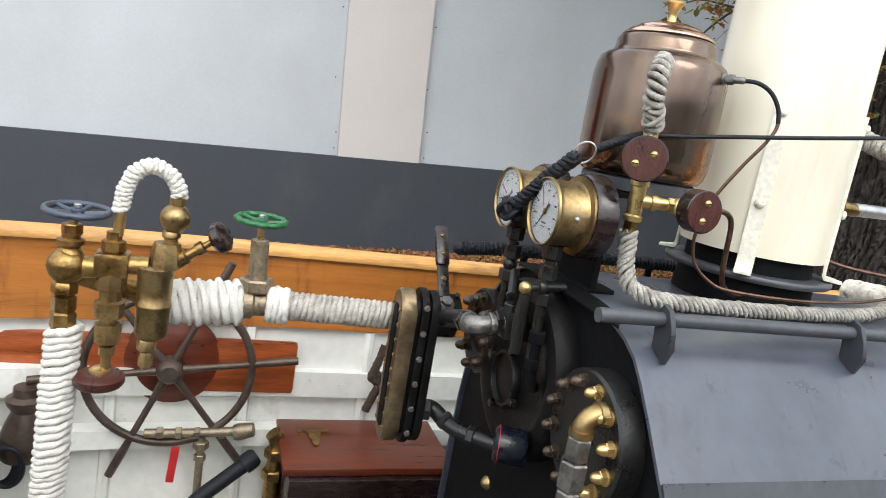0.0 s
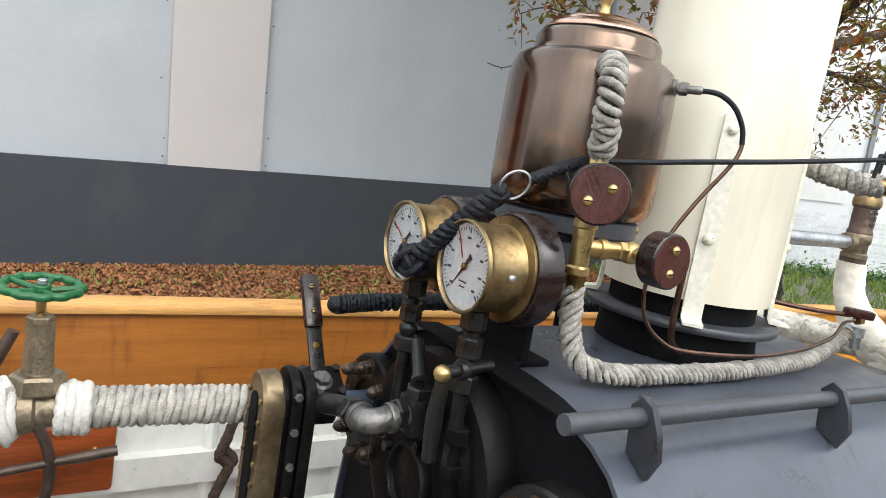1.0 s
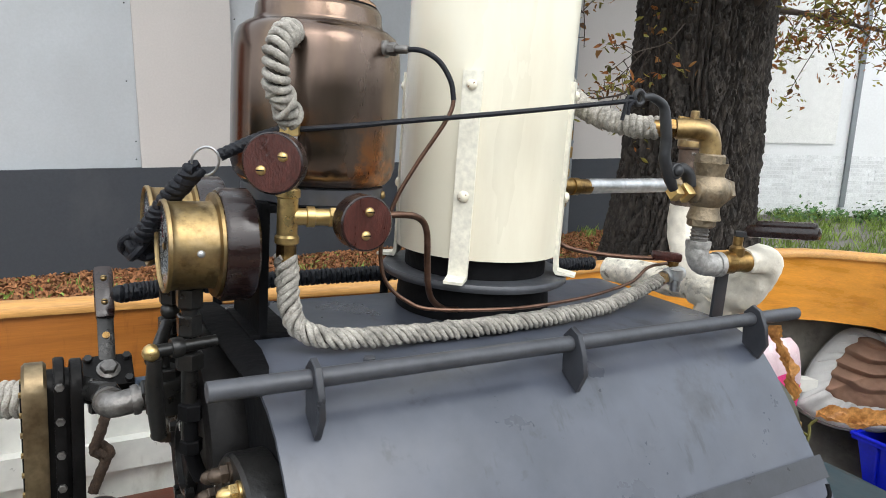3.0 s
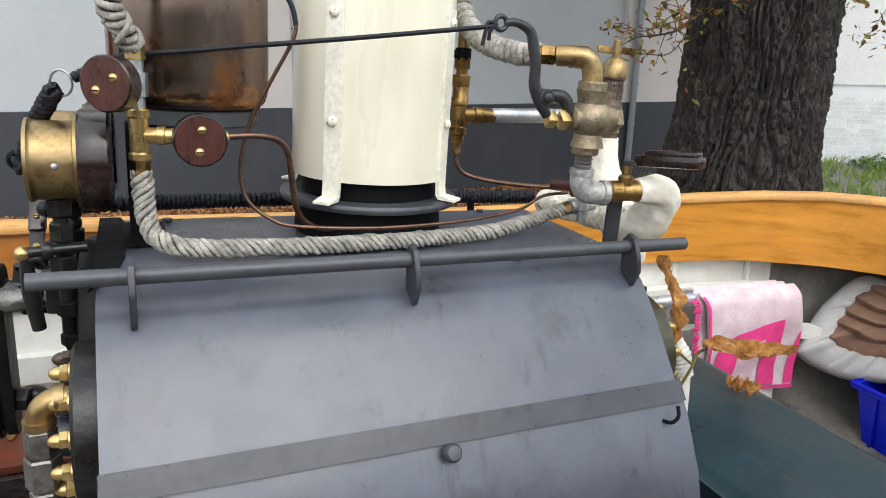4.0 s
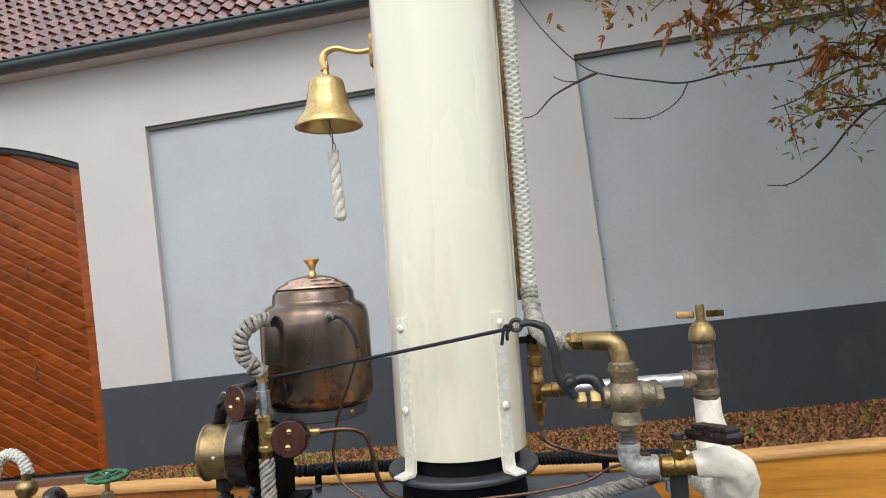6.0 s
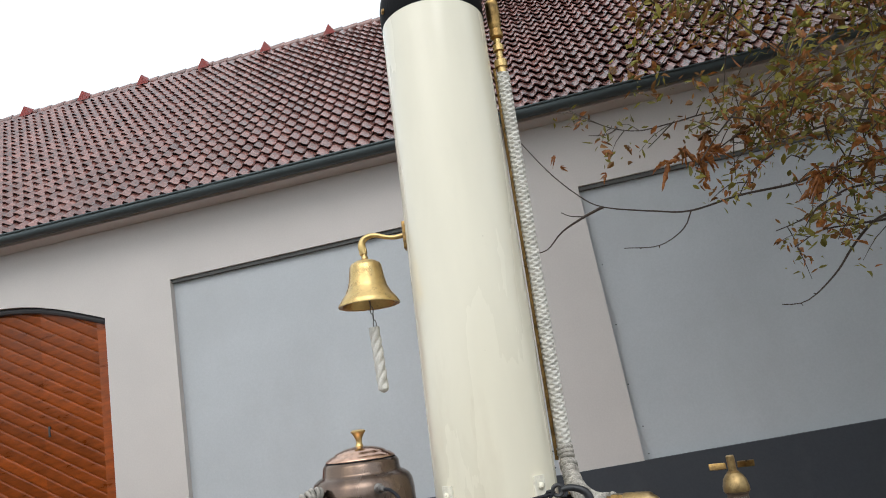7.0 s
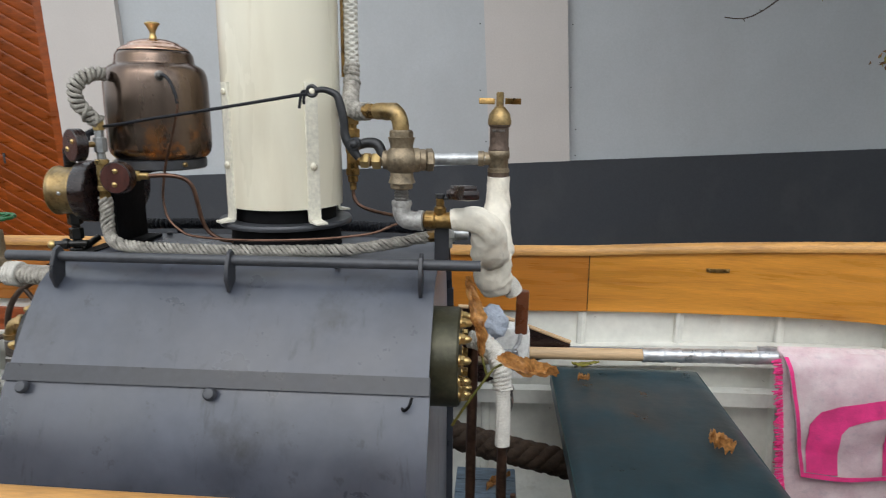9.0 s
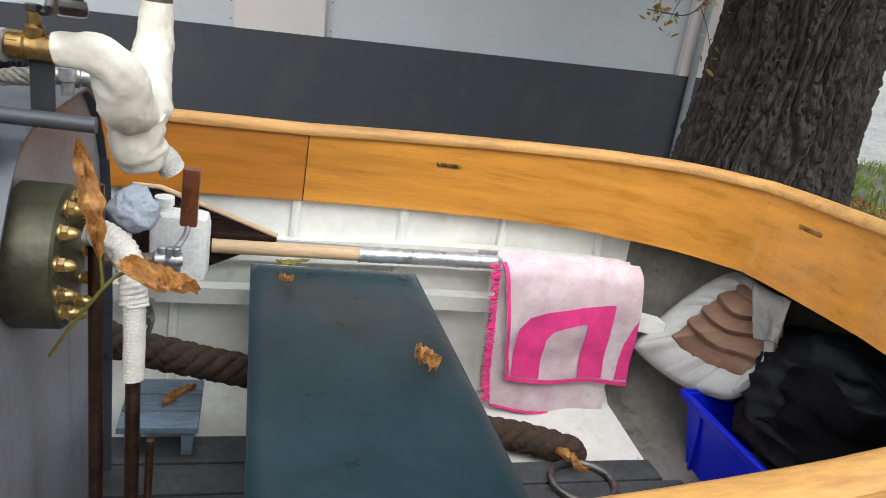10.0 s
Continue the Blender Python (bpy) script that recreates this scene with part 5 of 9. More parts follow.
def kettle():
    k = thing("hot_water_kettle", (KX, KY, 1.772), "tarnished copper hot-water urn with a domed lid and brass knob", "urn")
    bm = B()
    lathe(bm, [(0, 1.776), (0.0904, 1.776), (0.1008, 1.779), (0.1083, 1.788), (0.1121, 1.802), (0.1126, 1.83), (0.1126, 1.90), (0.1121, 1.945), (0.1097, 1.962), (0.1046, 1.974), (0.0942, 1.982), (0.0867, 1.985), (0.0848, 1.99), (0.0834, 2.004), (0.0791, 2.011), (0.0735, 2.013)], (KX, KY, 0), (0, 0, 1), 72)
    part("body", bm, "copper", k, "brown tarnished copper body with bright patches", 60)
    bm = B()
    lathe(bm, [(0.0749, 2.0125), (0.0763, 2.0145), (0.0754, 2.017), (0.066, 2.024), (0.058, 2.0265), (0.056, 2.029), (0.052, 2.032), (0.034, 2.038), (0.012, 2.0415), (0, 2.042)], (KX, KY, 0), (0, 0, 1), 60)
    lid = part("lid", bm, "copper_lid", k, "polished copper lid", 60)
    bm = B()
    lathe(bm, [(0.011, 2.04), (0.008, 2.044), (0.0062, 2.05), (0.007, 2.057), (0.0125, 2.068), (0.0165, 2.0725), (0.0165, 2.0745), (0.012, 2.077), (0, 2.078)], (KX, KY, 0), (0, 0, 1), 24)
    part("knob", bm, "bright_brass", lid, "brass knob")
    bm = B()
    sweep(bm, [(KX + 0.0758 * math.cos(a), KY + 0.0758 * math.sin(a), 2.0125) for a in np.linspace(0, 2 * PI, 61)], 0.0016, seg=6, smooth=False, cap=False)
    part("lid_seam", bm, "soot", k)
    # outlet nipple for the thin tube
    d = V(0.506, -0.862, 0).normalized()
    p = V(KX, KY, 1.957) + d * 0.106
    bm = B()
    lathe(bm, [(0.011, 0), (0.011, 0.006), (0.007, 0.008), (0.007, 0.012)], p, d, 18)
    nut(bm, p + d * 0.010, d, 0.0085, 0.011)
    lathe(bm, [(0.0055, 0), (0.0055, 0.016), (0.004, 0.019)], p + d * 0.02, d, 14)
    part("outlet_union", bm, "grey_iron", k)
    bm = B()
    lathe(bm, [(0, 1.752), (0.094, 1.752), (0.098, 1.755), (0.098, 1.774), (0.094, 1.7765), (0, 1.7765)], (KX, KY, 0), (0, 0, 1), 48)
    tray = part("tray", bm, "casing_edge", k, "dark steel tray")
    bm = B()
    screw(bm, (KX + 0.08, KY - 0.057, 1.765), (0.8, -0.6, 0), 0.006)
    part("tray_screw", bm, "brass", tray)
    return k


kettle()

# column with the gauge board
stand = thing("gauge_stand", (0.1, 0.27, 1.576), "black steel stand carrying the kettle tray and two gauges", "stand")
bm = B()
box(bm, (0.112, 0.268, 1.665), (0.012, 0.13, 0.18), 0.002)
part("upright", bm, "soot", stand)
bm = B()
box(bm, (0.145, 0.268, 1.747), (0.075, 0.13, 0.01), 0.002)
part("shelf", bm, "soot", stand)
bm = B()
box(bm, (0.125, 0.268, 1.58), (0.06, 0.13, 0.008), 0.002)
part("foot", bm, "soot", stand)


def gauge(x, y, z, needle, red_hand):
    gg = thing("pressure_gauge", (x + 0.068, y, z), "round brass pressure gauge with a white dial on mahogany", "gauge", "pressure gauges")
    bm = B()
    lathe(bm, [(0, 0.1), (0.066, 0.1), (0.069, 0.097), (0.069, 0.066), (0.066, 0.062), (0, 0.062)][::-1], (x, y, z), (1, 0, 0), 48)
    back = part("backboard", bm, "mahogany", gg, "round dark mahogany backboard")
    for a in (40, 160, 280):
        bm = B()
        screw(bm, (x + 0.062, y + 0.0585 * math.cos(radians(a)), z + 0.0585 * math.sin(radians(a))), (-1, 0, 0), 0.0035)
        part("screw", bm, "old_brass", back)
    bm = B()
    lathe(bm, [(0.0505, 0.004), (0.053, 0.0), (0.055, 0.001), (0.0555, 0.005), (0.053, 0.008), (0.0525, 0.012), (0.0525, 0.054), (0.0535, 0.056), (0.0635, 0.0575), (0.0635, 0.0615), (0.05, 0.0615)], (x, y, z), (1, 0, 0), 56, cap=False)
    case = part("case", bm, "brass", gg, "brass case with a turned bezel")
    bm = B()
    screw(bm, (x + 0.035, y - 0.0525, z), (0, -1, 0), 0.0045)
    part("case_screw", bm, "steel", case)
    bm = B()
    lathe(bm, [(0, 0), (0.0508, 0), (0.0508, 0.002), (0, 0.002)], (x + 0.007, y, z), (1, 0, 0), 48)
    dial = part("dial", bm, "dial", gg, "white enamel dial with black marks")
    bm = B()
    for i in range(41):
        a = radians(225 - 270 * i / 40)
        ln, w = (0.007, 0.0008) if i % 5 == 0 else (0.0035, 0.0004)
        d = V(0, -math.cos(a), math.sin(a))
        q = V(0, -d.z, d.y)
        c = V(x + 0.0064, y, z)
        slab(bm, [c + d * 0.046 + q * w, c + d * (0.046 - ln) + q * w, c + d * (0.046 - ln) - q * w, c + d * 0.046 - q * w], (0.0005, 0, 0))
    tagged(part("scale_marks", bm, "ink", dial), kind="stuff")
    bm = B()
    for i in range(0, 41, 5):
        a = radians(225 - 270 * i / 40)
        c = V(x + 0.0062, y - 0.0335 * math.cos(a), z + 0.0335 * math.sin(a))
        box(bm, c, (0.0006, 0.006, 0.0028), 0)
    box(bm, (x + 0.0062, y, z - 0.018), (0.0006, 0.016, 0.002), 0)
    box(bm, (x + 0.0062, y, z - 0.024), (0.0006, 0.011, 0.0016), 0)
    tagged(part("number_bars", bm, "slate_enamel", dial, "grey bars of small numbers"), kind="stuff")
    for ang, m, ln, w, off in ((needle, "ink", 0.04, 0.0016, 0.0), (red_hand, "red", 0.042, 0.0009, 0.0008)):
        a = radians(ang)
        d = V(0, -math.cos(a), math.sin(a))
        q = V(0, -d.z, d.y)
        c = V(x + 0.0046 - off, y, z)
        bm = B()
        if m == "ink":
            slab(bm, [c + d * ln, c + q * w, c - d * 0.013 + q * w * 1.4, c - d * 0.018 + q * w * 2.6, c - d * 0.018 - q * w * 2.6, c - d * 0.013 - q * w * 1.4, c - q * w], (0.0006, 0, 0))
        else:
            slab(bm, [c + d * ln + q * w, c + d * 0.01 + q * w, c + d * 0.01 - q * w, c + d * ln - q * w], (0.0006, 0, 0))
        part("pointer" if m == "ink" else "red_hand", bm, m, dial)
    bm = B()
    lathe(bm, [(0.0045, 0.001), (0.0045, 0.004), (0.003, 0.0055), (0, 0.006)][::-1], (x + 0.0075, y, z), (-1, 0, 0), 16)
    part("hub", bm, "old_brass", dial)
    bm = B()
    lathe(bm, [(0, 0.0024), (0.0505, 0.0024), (0.0505, 0.0034), (0, 0.0034)], (x, y, z), (1, 0, 0), 48)
    pane = part("glass", bm, "glass", gg)
    pane.visible_shadow = False
    # stem and union below the case
    bm = B()
    lathe(bm, [(0.0165, 0), (0.0165, 0.022), (0.012, 0.026)], (x + 0.032, y, z - 0.052), (0, 0, -1), 6)
    sweep(bm, [(x + 0.032, y, z - 0.06), (x + 0.032, y, z - 0.25)], 0.0095, seg=14, smooth=False)
    nut(bm, (x + 0.032, y, z - 0.085), (0, 0, -1), 0.0155, 0.026)
    nut(bm, (x + 0.032, y, z - 0.132), (0, 0, -1), 0.0175, 0.022)
    ball(bm, (x + 0.032, y, z - 0.122), 0.0135, 16)
    part("siphon", bm, "black_pipe", gg, "oily black stem with hexagon unions")
    return gg


gauge(-0.012, 0.198, 1.705, 232, 118)
gauge(-0.01, 0.352, 1.703, 228, 150)
# small lever cock on the near gauge's stem
cock1 = thing("gauge_cock", (0.024, 0.17, 1.588), "small black lever cock with a brass ball end", "valve")
bm = B()
sweep(bm, [(0.05, 0.19, 1.586), (-0.02, 0.178, 1.584)], 0.0075, seg=12, smooth=False)
lathe(bm, [(0.011, -0.004), (0.0125, 0.0), (0.0125, 0.006), (0.011, 0.01)], (0.0, 0.181, 1.585), (1, 0.17, 0), 14)
part("plug", bm, "black_pipe", cock1)
bm = B()
sweep(bm, [(-0.022, 0.179, 1.574), (-0.022, 0.184, 1.53), (-0.016, 0.19, 1.47)], [0.0085, 0.0105, 0.009], seg=14)
part("lever", bm, "black_pipe", cock1)
bm = B()
ball(bm, (-0.026, 0.177, 1.583), 0.0105, 14)
part("ball_end", bm, "bright_brass", cock1)


def wood_wheel(name, c, d, r, h, tint, twist):
    """A round wooden handwheel fixed with two brass screws."""
    t = thing(name, c, "round red-brown wooden valve knob with two brass screws", "valve knob", "wooden valve knobs")
    c, d = Vector(c), Vector(d).normalized()
    bm = B()
    lathe(bm, [(0, -h), (r - 0.002, -h), (r, -h + 0.002), (r, -0.0015), (r - 0.0015, 0), (0, 0.0002)], c, d, 48)
    dark = part("disc", bm, "mahogany", t)
    bm = B()
    lathe(bm, [(0, 0), (r - 0.0022, 0), (r - 0.0026, 0.0008), (0, 0.001)], c, d, 48)
    part("worn_face", bm, tint, dark, "worn red-brown face")
    q = d.cross(V(0, 0, 1)).normalized()
    u = V(0, 0, 1)
    for s in (1, -1):
        bm = B()
        o = c + (q * math.cos(twist) + u * math.sin(twist)) * s * r * 0.42
        screw(bm, o, d, 0.0058)
        part("screw", bm, "bright_brass", t)
        bm = B()
        box(bm, o + d * 0.0044, (0.0009, 0.009, 0.0012), 0, Matrix((d, q, u)).transposed())
        part("slot", bm, "soot", t)
    bm = B()
    sweep(bm, [c - d * h, c - d * (h + 0.03)], 0.006, seg=12, smooth=False)
    part("stem", bm, "brass", t)
    return t


wood_wheel("valve_knob", (0.0885, 0.1035, 1.8125), (-0.55, -0.83, 0.0), 0.0345, 0.024, "disc_red", 2.54)
wood_wheel("valve_knob", (0.1945, 0.077, 1.7485), (0.03, -1, 0.02), 0.033, 0.027, "disc_red", 1.69)

# brass pipework of the water column
col = thing("brass_valve_column", (0.124, 0.154, 1.70), "polished brass tee with valves and hexagon unions", "valve")
TX, TY = 0.124, 0.154
bm = B()
lathe(bm, [(0.0085, 1.675), (0.0085, 1.70), (0.0125, 1.70), (0.0125, 1.712)], (TX, TY, 0), (0, 0, 1), 6)
nut(bm, (TX, TY, 1.69), (0, 0, 1), 0.0125, 0.02)
part("lower_nut", bm, "old_brass", col)
bm = B()
lathe(bm, [(0.0125, 1.712), (0.0148, 1.714), (0.0148, 1.721), (0.0125, 1.724), (0.0125, 1.768), (0.0148, 1.77), (0.0148, 1.778), (0.0125, 1.78), (0.009, 1.781)], (TX, TY, 0), (0, 0, 1), 28)
lathe(bm, [(0.0105, 0), (0.0105, 0.022), (0.0128, 0.023), (0.0128, 0.032), (0.0105, 0.033), (0.0105, 0.05)], (TX, TY, 1.746), (0.97, -0.2, 0), 24)
part("tee", bm, "bright_brass", col, "", 20)
bm = B()
nut(bm, (TX + 0.048, TY - 0.011, 1.746), (0.97, -0.2, 0), 0.0125, 0.016)
ball(bm, (0.19, 0.138, 1.746), 0.014, 16)
sweep(bm, [(0.191, 0.14, 1.747), (0.191, 0.1, 1.748)], 0.008, seg=12, smooth=False)
nut(bm, (0.2, 0.137, 1.747), (1, -0.02, 0), 0.011, 0.016)
lathe(bm, [(0.0075, 0), (0.0075, 0.02), (0.005, 0.022)], (0.214, 0.137, 1.747), (1, 0, 0), 16)
part("needle_valve", bm, "bright_brass", col)
bm = B()
lathe(bm, [(0.0095, 1.78), (0.0095, 1.795), (0.014, 1.796), (0.014, 1.826), (0.0095, 1.827), (0.0095, 1.845)], (TX, TY, 0), (0, 0, 1), 8)
part("stop_valve", bm, "steel", col, "bright steel stop valve")
bm = B()
nut(bm, (TX, TY, 1.842), (0, 0, 1), 0.0125, 0.022)
part("top_nut", bm, "bright_brass", col)
BEND = [(TX, TY, 1.858), (0.112, 0.14, 1.876), (0.099, 0.128, 1.9), (0.096, 0.126, 1.925), (0.105, 0.136, 1.947), (0.12, 0.158, 1.959), (0.134, 0.178, 1.96)]
bm = B()
strands(bm, BEND, 0.0108, 0.0045, n=2, lead=0.0215, rough=0.3, step=0.0007, ply=0.0075, hand=-1)
strands(bm, BEND[:3], 0.0135, 0.0036, n=2, lead=0.05, rough=0.5, ply=0.008, seed=4.0)
bend = solo("rope_lagged_bend", bm, "rope_old", (TX, TY, 1.85), "short pipe bend wound with greyed hemp rope", "pipe", sharp=80)
bm = B()
sweep(bm, BEND, 0.009, seg=10)
part("bend_core", bm, "core", bend)
LONG = [(TX, TY, 1.697), (TX + 0.001, TY - 0.003, 1.66), (TX + 0.006, TY - 0.01, 1.626), (TX + 0.022, TY - 0.021, 1.604), (0.2, 0.122, 1.595), (0.33, 0.12, 1.592), (0.5, 0.127, 1.592), (0.65, 0.146, 1.593), (0.75, 0.17, 1.604), (0.83, 0.19, 1.618)]
bm = B()
strands(bm, LONG, 0.0094, 0.0036, n=5, lead=0.05, size=(1.12, 1.0), rough=0.25, step=0.002, seg=10, ply=0.008)
long_pipe = solo("rope_lagged_pipe", bm, "rope_old", (0.3, 0.12, 1.576), "long pipe wrapped in plaited grey rope lying on the boiler", "pipe", sharp=80)
bm = B()
sweep(bm, LONG, 0.0085, seg=10)
part("pipe_core", bm, "core", long_pipe)

# thin copper tubes
bm = B()
sweep(bm, [(0.268, 0.158, 1.957), (0.286, 0.138, 1.956), (0.304, 0.124, 1.943), (0.317, 0.116, 1.92), (0.321, 0.114, 1.897), (0.314, 0.118, 1.872), (0.289, 0.138, 1.818), (0.267, 0.151, 1.768), (0.255, 0.157, 1.72), (0.253, 0.158, 1.69), (0.262, 0.154, 1.655), (0.29, 0.146, 1.63), (0.33, 0.136, 1.618), (0.45, 0.112, 1.617), (0.58, 0.124, 1.619), (0.66, 0.138, 1.624), (0.72, 0.15, 1.632), (0.77, 0.165, 1.65), (0.83, 0.178, 1.652)], 0.0028, seg=10, step=0.006)
urn_tube = solo("copper_drain_tube", bm, "copper_pipe", (0.27, 0.1, 1.7), "thin brown copper tube from the urn", "pipe", "copper tubes")
bm = B()
sweep(bm, [(0.267, 0.159, 1.957), (0.286, 0.138, 1.956), (0.304, 0.124, 1.943), (0.317, 0.116, 1.92), (0.321, 0.114, 1.899)], 0.0034, seg=10, step=0.006)
part("black_sleeve", bm, "rope_black", urn_tube, "black rubber sleeve")
bm = B()
sweep(bm, [(0.23, 0.137, 1.747), (0.27, 0.141, 1.749), (0.302, 0.15, 1.743), (0.32, 0.158, 1.724), (0.328, 0.164, 1.68), (0.334, 0.168, 1.645), (0.346, 0.173, 1.62), (0.37, 0.178, 1.604), (0.395, 0.182, 1.6)], 0.0046, seg=12, step=0.005)
solo("copper_feed_tube", bm, "copper_pipe", (0.3, 0.13, 1.7), "reddish bent copper feed tube", "pipe", "copper tubes")
bm = B()
sweep(bm, [(0.648, 0.278, 1.712), (0.65, 0.276, 1.69), (0.664, 0.272, 1.672), (0.70, 0.25, 1.663), (0.75, 0.21, 1.661), (0.80, 0.172, 1.663)], 0.0042, seg=12, step=0.005)
solo("copper_drain_tube", bm, "copper_pipe", (0.65, 0.27, 1.7), "thin bent copper drain tube below a brass tee", "pipe", "copper tubes")

# lanyard: cable, ring, plaited cord and its knot
whistle_cord = thing("whistle_lanyard", (0.056, 0.229, 1.80), "black cord and steel ring of the whistle pull", "lanyard")
bm = B()
sweep(bm, [(0.605, 0.082, 1.921), (0.4, 0.104, 1.889), (0.25, 0.126, 1.867), (0.2, 0.137, 1.859), (0.142, 0.151, 1.851), (0.12, 0.168, 1.848)], 0.0034, seg=8, step=0.02)
part("cable", bm, "rope_black", whistle_cord, "taut black cable")
bm = B()
rope(bm, [(0.125, 0.168, 1.849), (0.088, 0.174, 1.834), (0.05, 0.182, 1.814)], 0.0068, laid, seg=14, step=0.0015, lobes=2, pitch=0.014, amp=0.35)
sweep(bm, [(0.098, 0.172, 1.84), (0.092, 0.168, 1.828), (0.095, 0.162, 1.82)], 0.0025, seg=6, step=0.004)
part("splice", bm, "rope_black", whistle_cord)
bm = B()
rc, ru, rv = V(0.035, 0.187, 1.806), V(0.65, -0.6, 0.45).normalized(), V(0.35, 0.1, -0.9).normalized()
sweep(bm, [rc + ru * 0.0185 * math.cos(a) + rv * 0.016 * math.sin(a) for a in np.linspace(0, 2 * PI, 33)], 0.0016, seg=8, smooth=False)
part("ring", bm, "steel", whistle_cord, "bright steel ring")
bm = B()
strands(bm, [(0.026, 0.193, 1.798), (0.013, 0.212, 1.776), (-0.003, 0.237, 1.747), (-0.018, 0.262, 1.714), (-0.026, 0.275, 1.7)], 0.0068, 0.0058, n=3, lead=0.03, rough=0.12, step=0.002)
ball(bm, (-0.024, 0.29, 1.69), 0.0185, 16)
knot = []
for i in range(133):
    a = 2 * PI * 3 * i / 132
    lat = 0.95 * math.sin(a * 4 / 3)
    knot.append(V(-0.024, 0.29, 1.69) + V(math.cos(lat) * math.cos(a), math.cos(lat) * math.sin(a), math.sin(lat)) * (0.0195 + 0.002 * math.cos(a * 4 / 3)))
sweep(bm, knot, 0.0052, seg=8, smooth=False, cap=False)
part("plait", bm, "rope_black", whistle_cord, "plaited black cord with a round knot")
# rope-bound handrail on the far side of the boiler top
hr = thing("handrail", (0.4, 0.5, 1.576), "handrail bound with black cord on short posts", "handrail")
bm = B()
wound(bm, [(-0.03, 0.492, 1.573), (0.1, 0.5, 1.578), (0.5, 0.5, 1.581), (0.96, 0.5, 1.576)], 0.0092, 0.0048, 0.0088, rough=0.08, lean=0.003, around=20, seg=8, seed=7.0)
sweep(bm, [(-0.03, 0.492, 1.573), (0.1, 0.5, 1.578), (0.5, 0.5, 1.581), (0.96, 0.5, 1.576)], 0.009, seg=10, step=0.03)
ball(bm, (-0.03, 0.492, 1.573), 0.0138, 14)
part("bound_rail", bm, "rope_black", hr)
for x in (0.12, 0.43, 0.80):
    bm = B()
    sweep(bm, [(x, 0.5, 1.52), (x, 0.5, 1.575)], 0.008, seg=10, smooth=False)
    disc(bm, (x, 0.5, 1.566), (0, 0, 1), 0.012, 0.006)
    part("post", bm, "soot", hr)

# ---- steam valves beside the funnel ----
sv = thing("whistle_valve", (0.783, 0.085, 1.70), "bronze globe valve with elbows, unions and a cast body", "valve")
bm = B()
lathe(bm, [(0.015, 0), (0.015, 0.018), (0.0175, 0.02), (0.0175, 0.046), (0.0155, 0.05)], (0.735, 0.115, 1.887), (0.86, -0.5, 0), 24)
sweep(bm, [(0.735, 0.115, 1.887), (0.753, 0.1, 1.888), (0.776, 0.09, 1.884), (0.785, 0.086, 1.866), (0.786, 0.085, 1.84)], 0.0165, seg=20, step=0.004)
lathe(bm, [(0.0195, 0), (0.0195, 0.012), (0.017, 0.014)], (0.786, 0.085, 1.849), (0, 0, -1), 24)
part("elbow", bm, "brass", sv)
bm = B()
nut(bm, (0.712, 0.129, 1.887), (0.86, -0.5, 0), 0.0165, 0.024)
sweep(bm, [(0.695, 0.14, 1.887), (0.745, 0.109, 1.887)], 0.0118, seg=14, smooth=False)
part("union_nut", bm, "old_brass", sv)
for z, r in ((1.832, 0.0235), (1.735, 0.0225)):
    bm = B()
    nut(bm, (0.787, 0.084, z), (0, 0, 1), r, 0.02, 8)
    part("bonnet_nut", bm, "bronze", sv)
bm = B()
ball(bm, (0.788, 0.082, 1.793), 0.034, 28, (1, 1, 0.98))
lathe(bm, [(0.027, -0.045), (0.023, -0.03), (0.023, 0.03), (0.027, 0.045)], (0.788, 0.082, 1.793), (0, 0, 1), 24)
lathe(bm, [(0.024, 0), (0.024, 0.034), (0.0215, 0.036), (0.0215, 0.046)], (0.788, 0.082, 1.793), (0.97, 0.24, 0), 24)
lathe(bm, [(0.019, 0), (0.019, 0.036), (0.015, 0.038)], (0.788, 0.082, 1.793), (-1, 0.0, 0), 24)
part("body", bm, "bronze", sv, "rough cast bronze body")
bm = B()
nut(bm, (0.834, 0.0935, 1.793), (0.97, 0.24, 0), 0.023, 0.016)
part("end_cap", bm, "bronze", sv)
bm = B()
for i, (dx, r) in enumerate(((0.042, 0.0155), (0.066, 0.0135))):
    nut(bm, (0.788 - dx, 0.082, 1.79), (-1, 0, 0), r, 0.017, 4)
part("gland_nut", bm, "bright_brass", sv)
bm = B()
lathe(bm, [(0.013, 0), (0.013, 0.026), (0.017, 0.028)], (0.787, 0.084, 1.737), (0, 0, -1), 20)
for k in range(4):
    disc(bm, (0.787, 0.084, 1.73 - 0.006 * k), (0, 0, -1), 0.0148, 0.003, 0.001, 20)
part("threaded_neck", bm, "grey_iron", sv)
bm = B()
lathe(bm, [(0.02, 0), (0.0205, 0.006), (0.019, 0.012)], (0.787, 0.084, 1.712), (0, 0, -1), 22)
sweep(bm, [(0.787, 0.084, 1.705), (0.787, 0.083, 1.69), (0.794, 0.08, 1.676), (0.81, 0.076, 1.672), (0.826, 0.073, 1.673)], 0.0185, seg=20, step=0.004)
lathe(bm, [(0.021, 0), (0.021, 0.01), (0.018, 0.012)], (0.822, 0.0735, 1.673), (1, -0.15, 0), 22)
part("lower_elbow", bm, "galv", sv, "galvanised iron elbow")
bm = B()
lathe(bm, [(0.015, 0), (0.019, 0.004), (0.019, 0.022), (0.0165, 0.025), (0.0165, 0.05), (0.0185, 0.053), (0.0185, 0.068)], (0.834, 0.0715, 1.675), (1, -0.1, 0.03), 24)
nut(bm, (0.836, 0.0715, 1.675), (1, -0.1, 0.03), 0.0195, 0.018, 6)
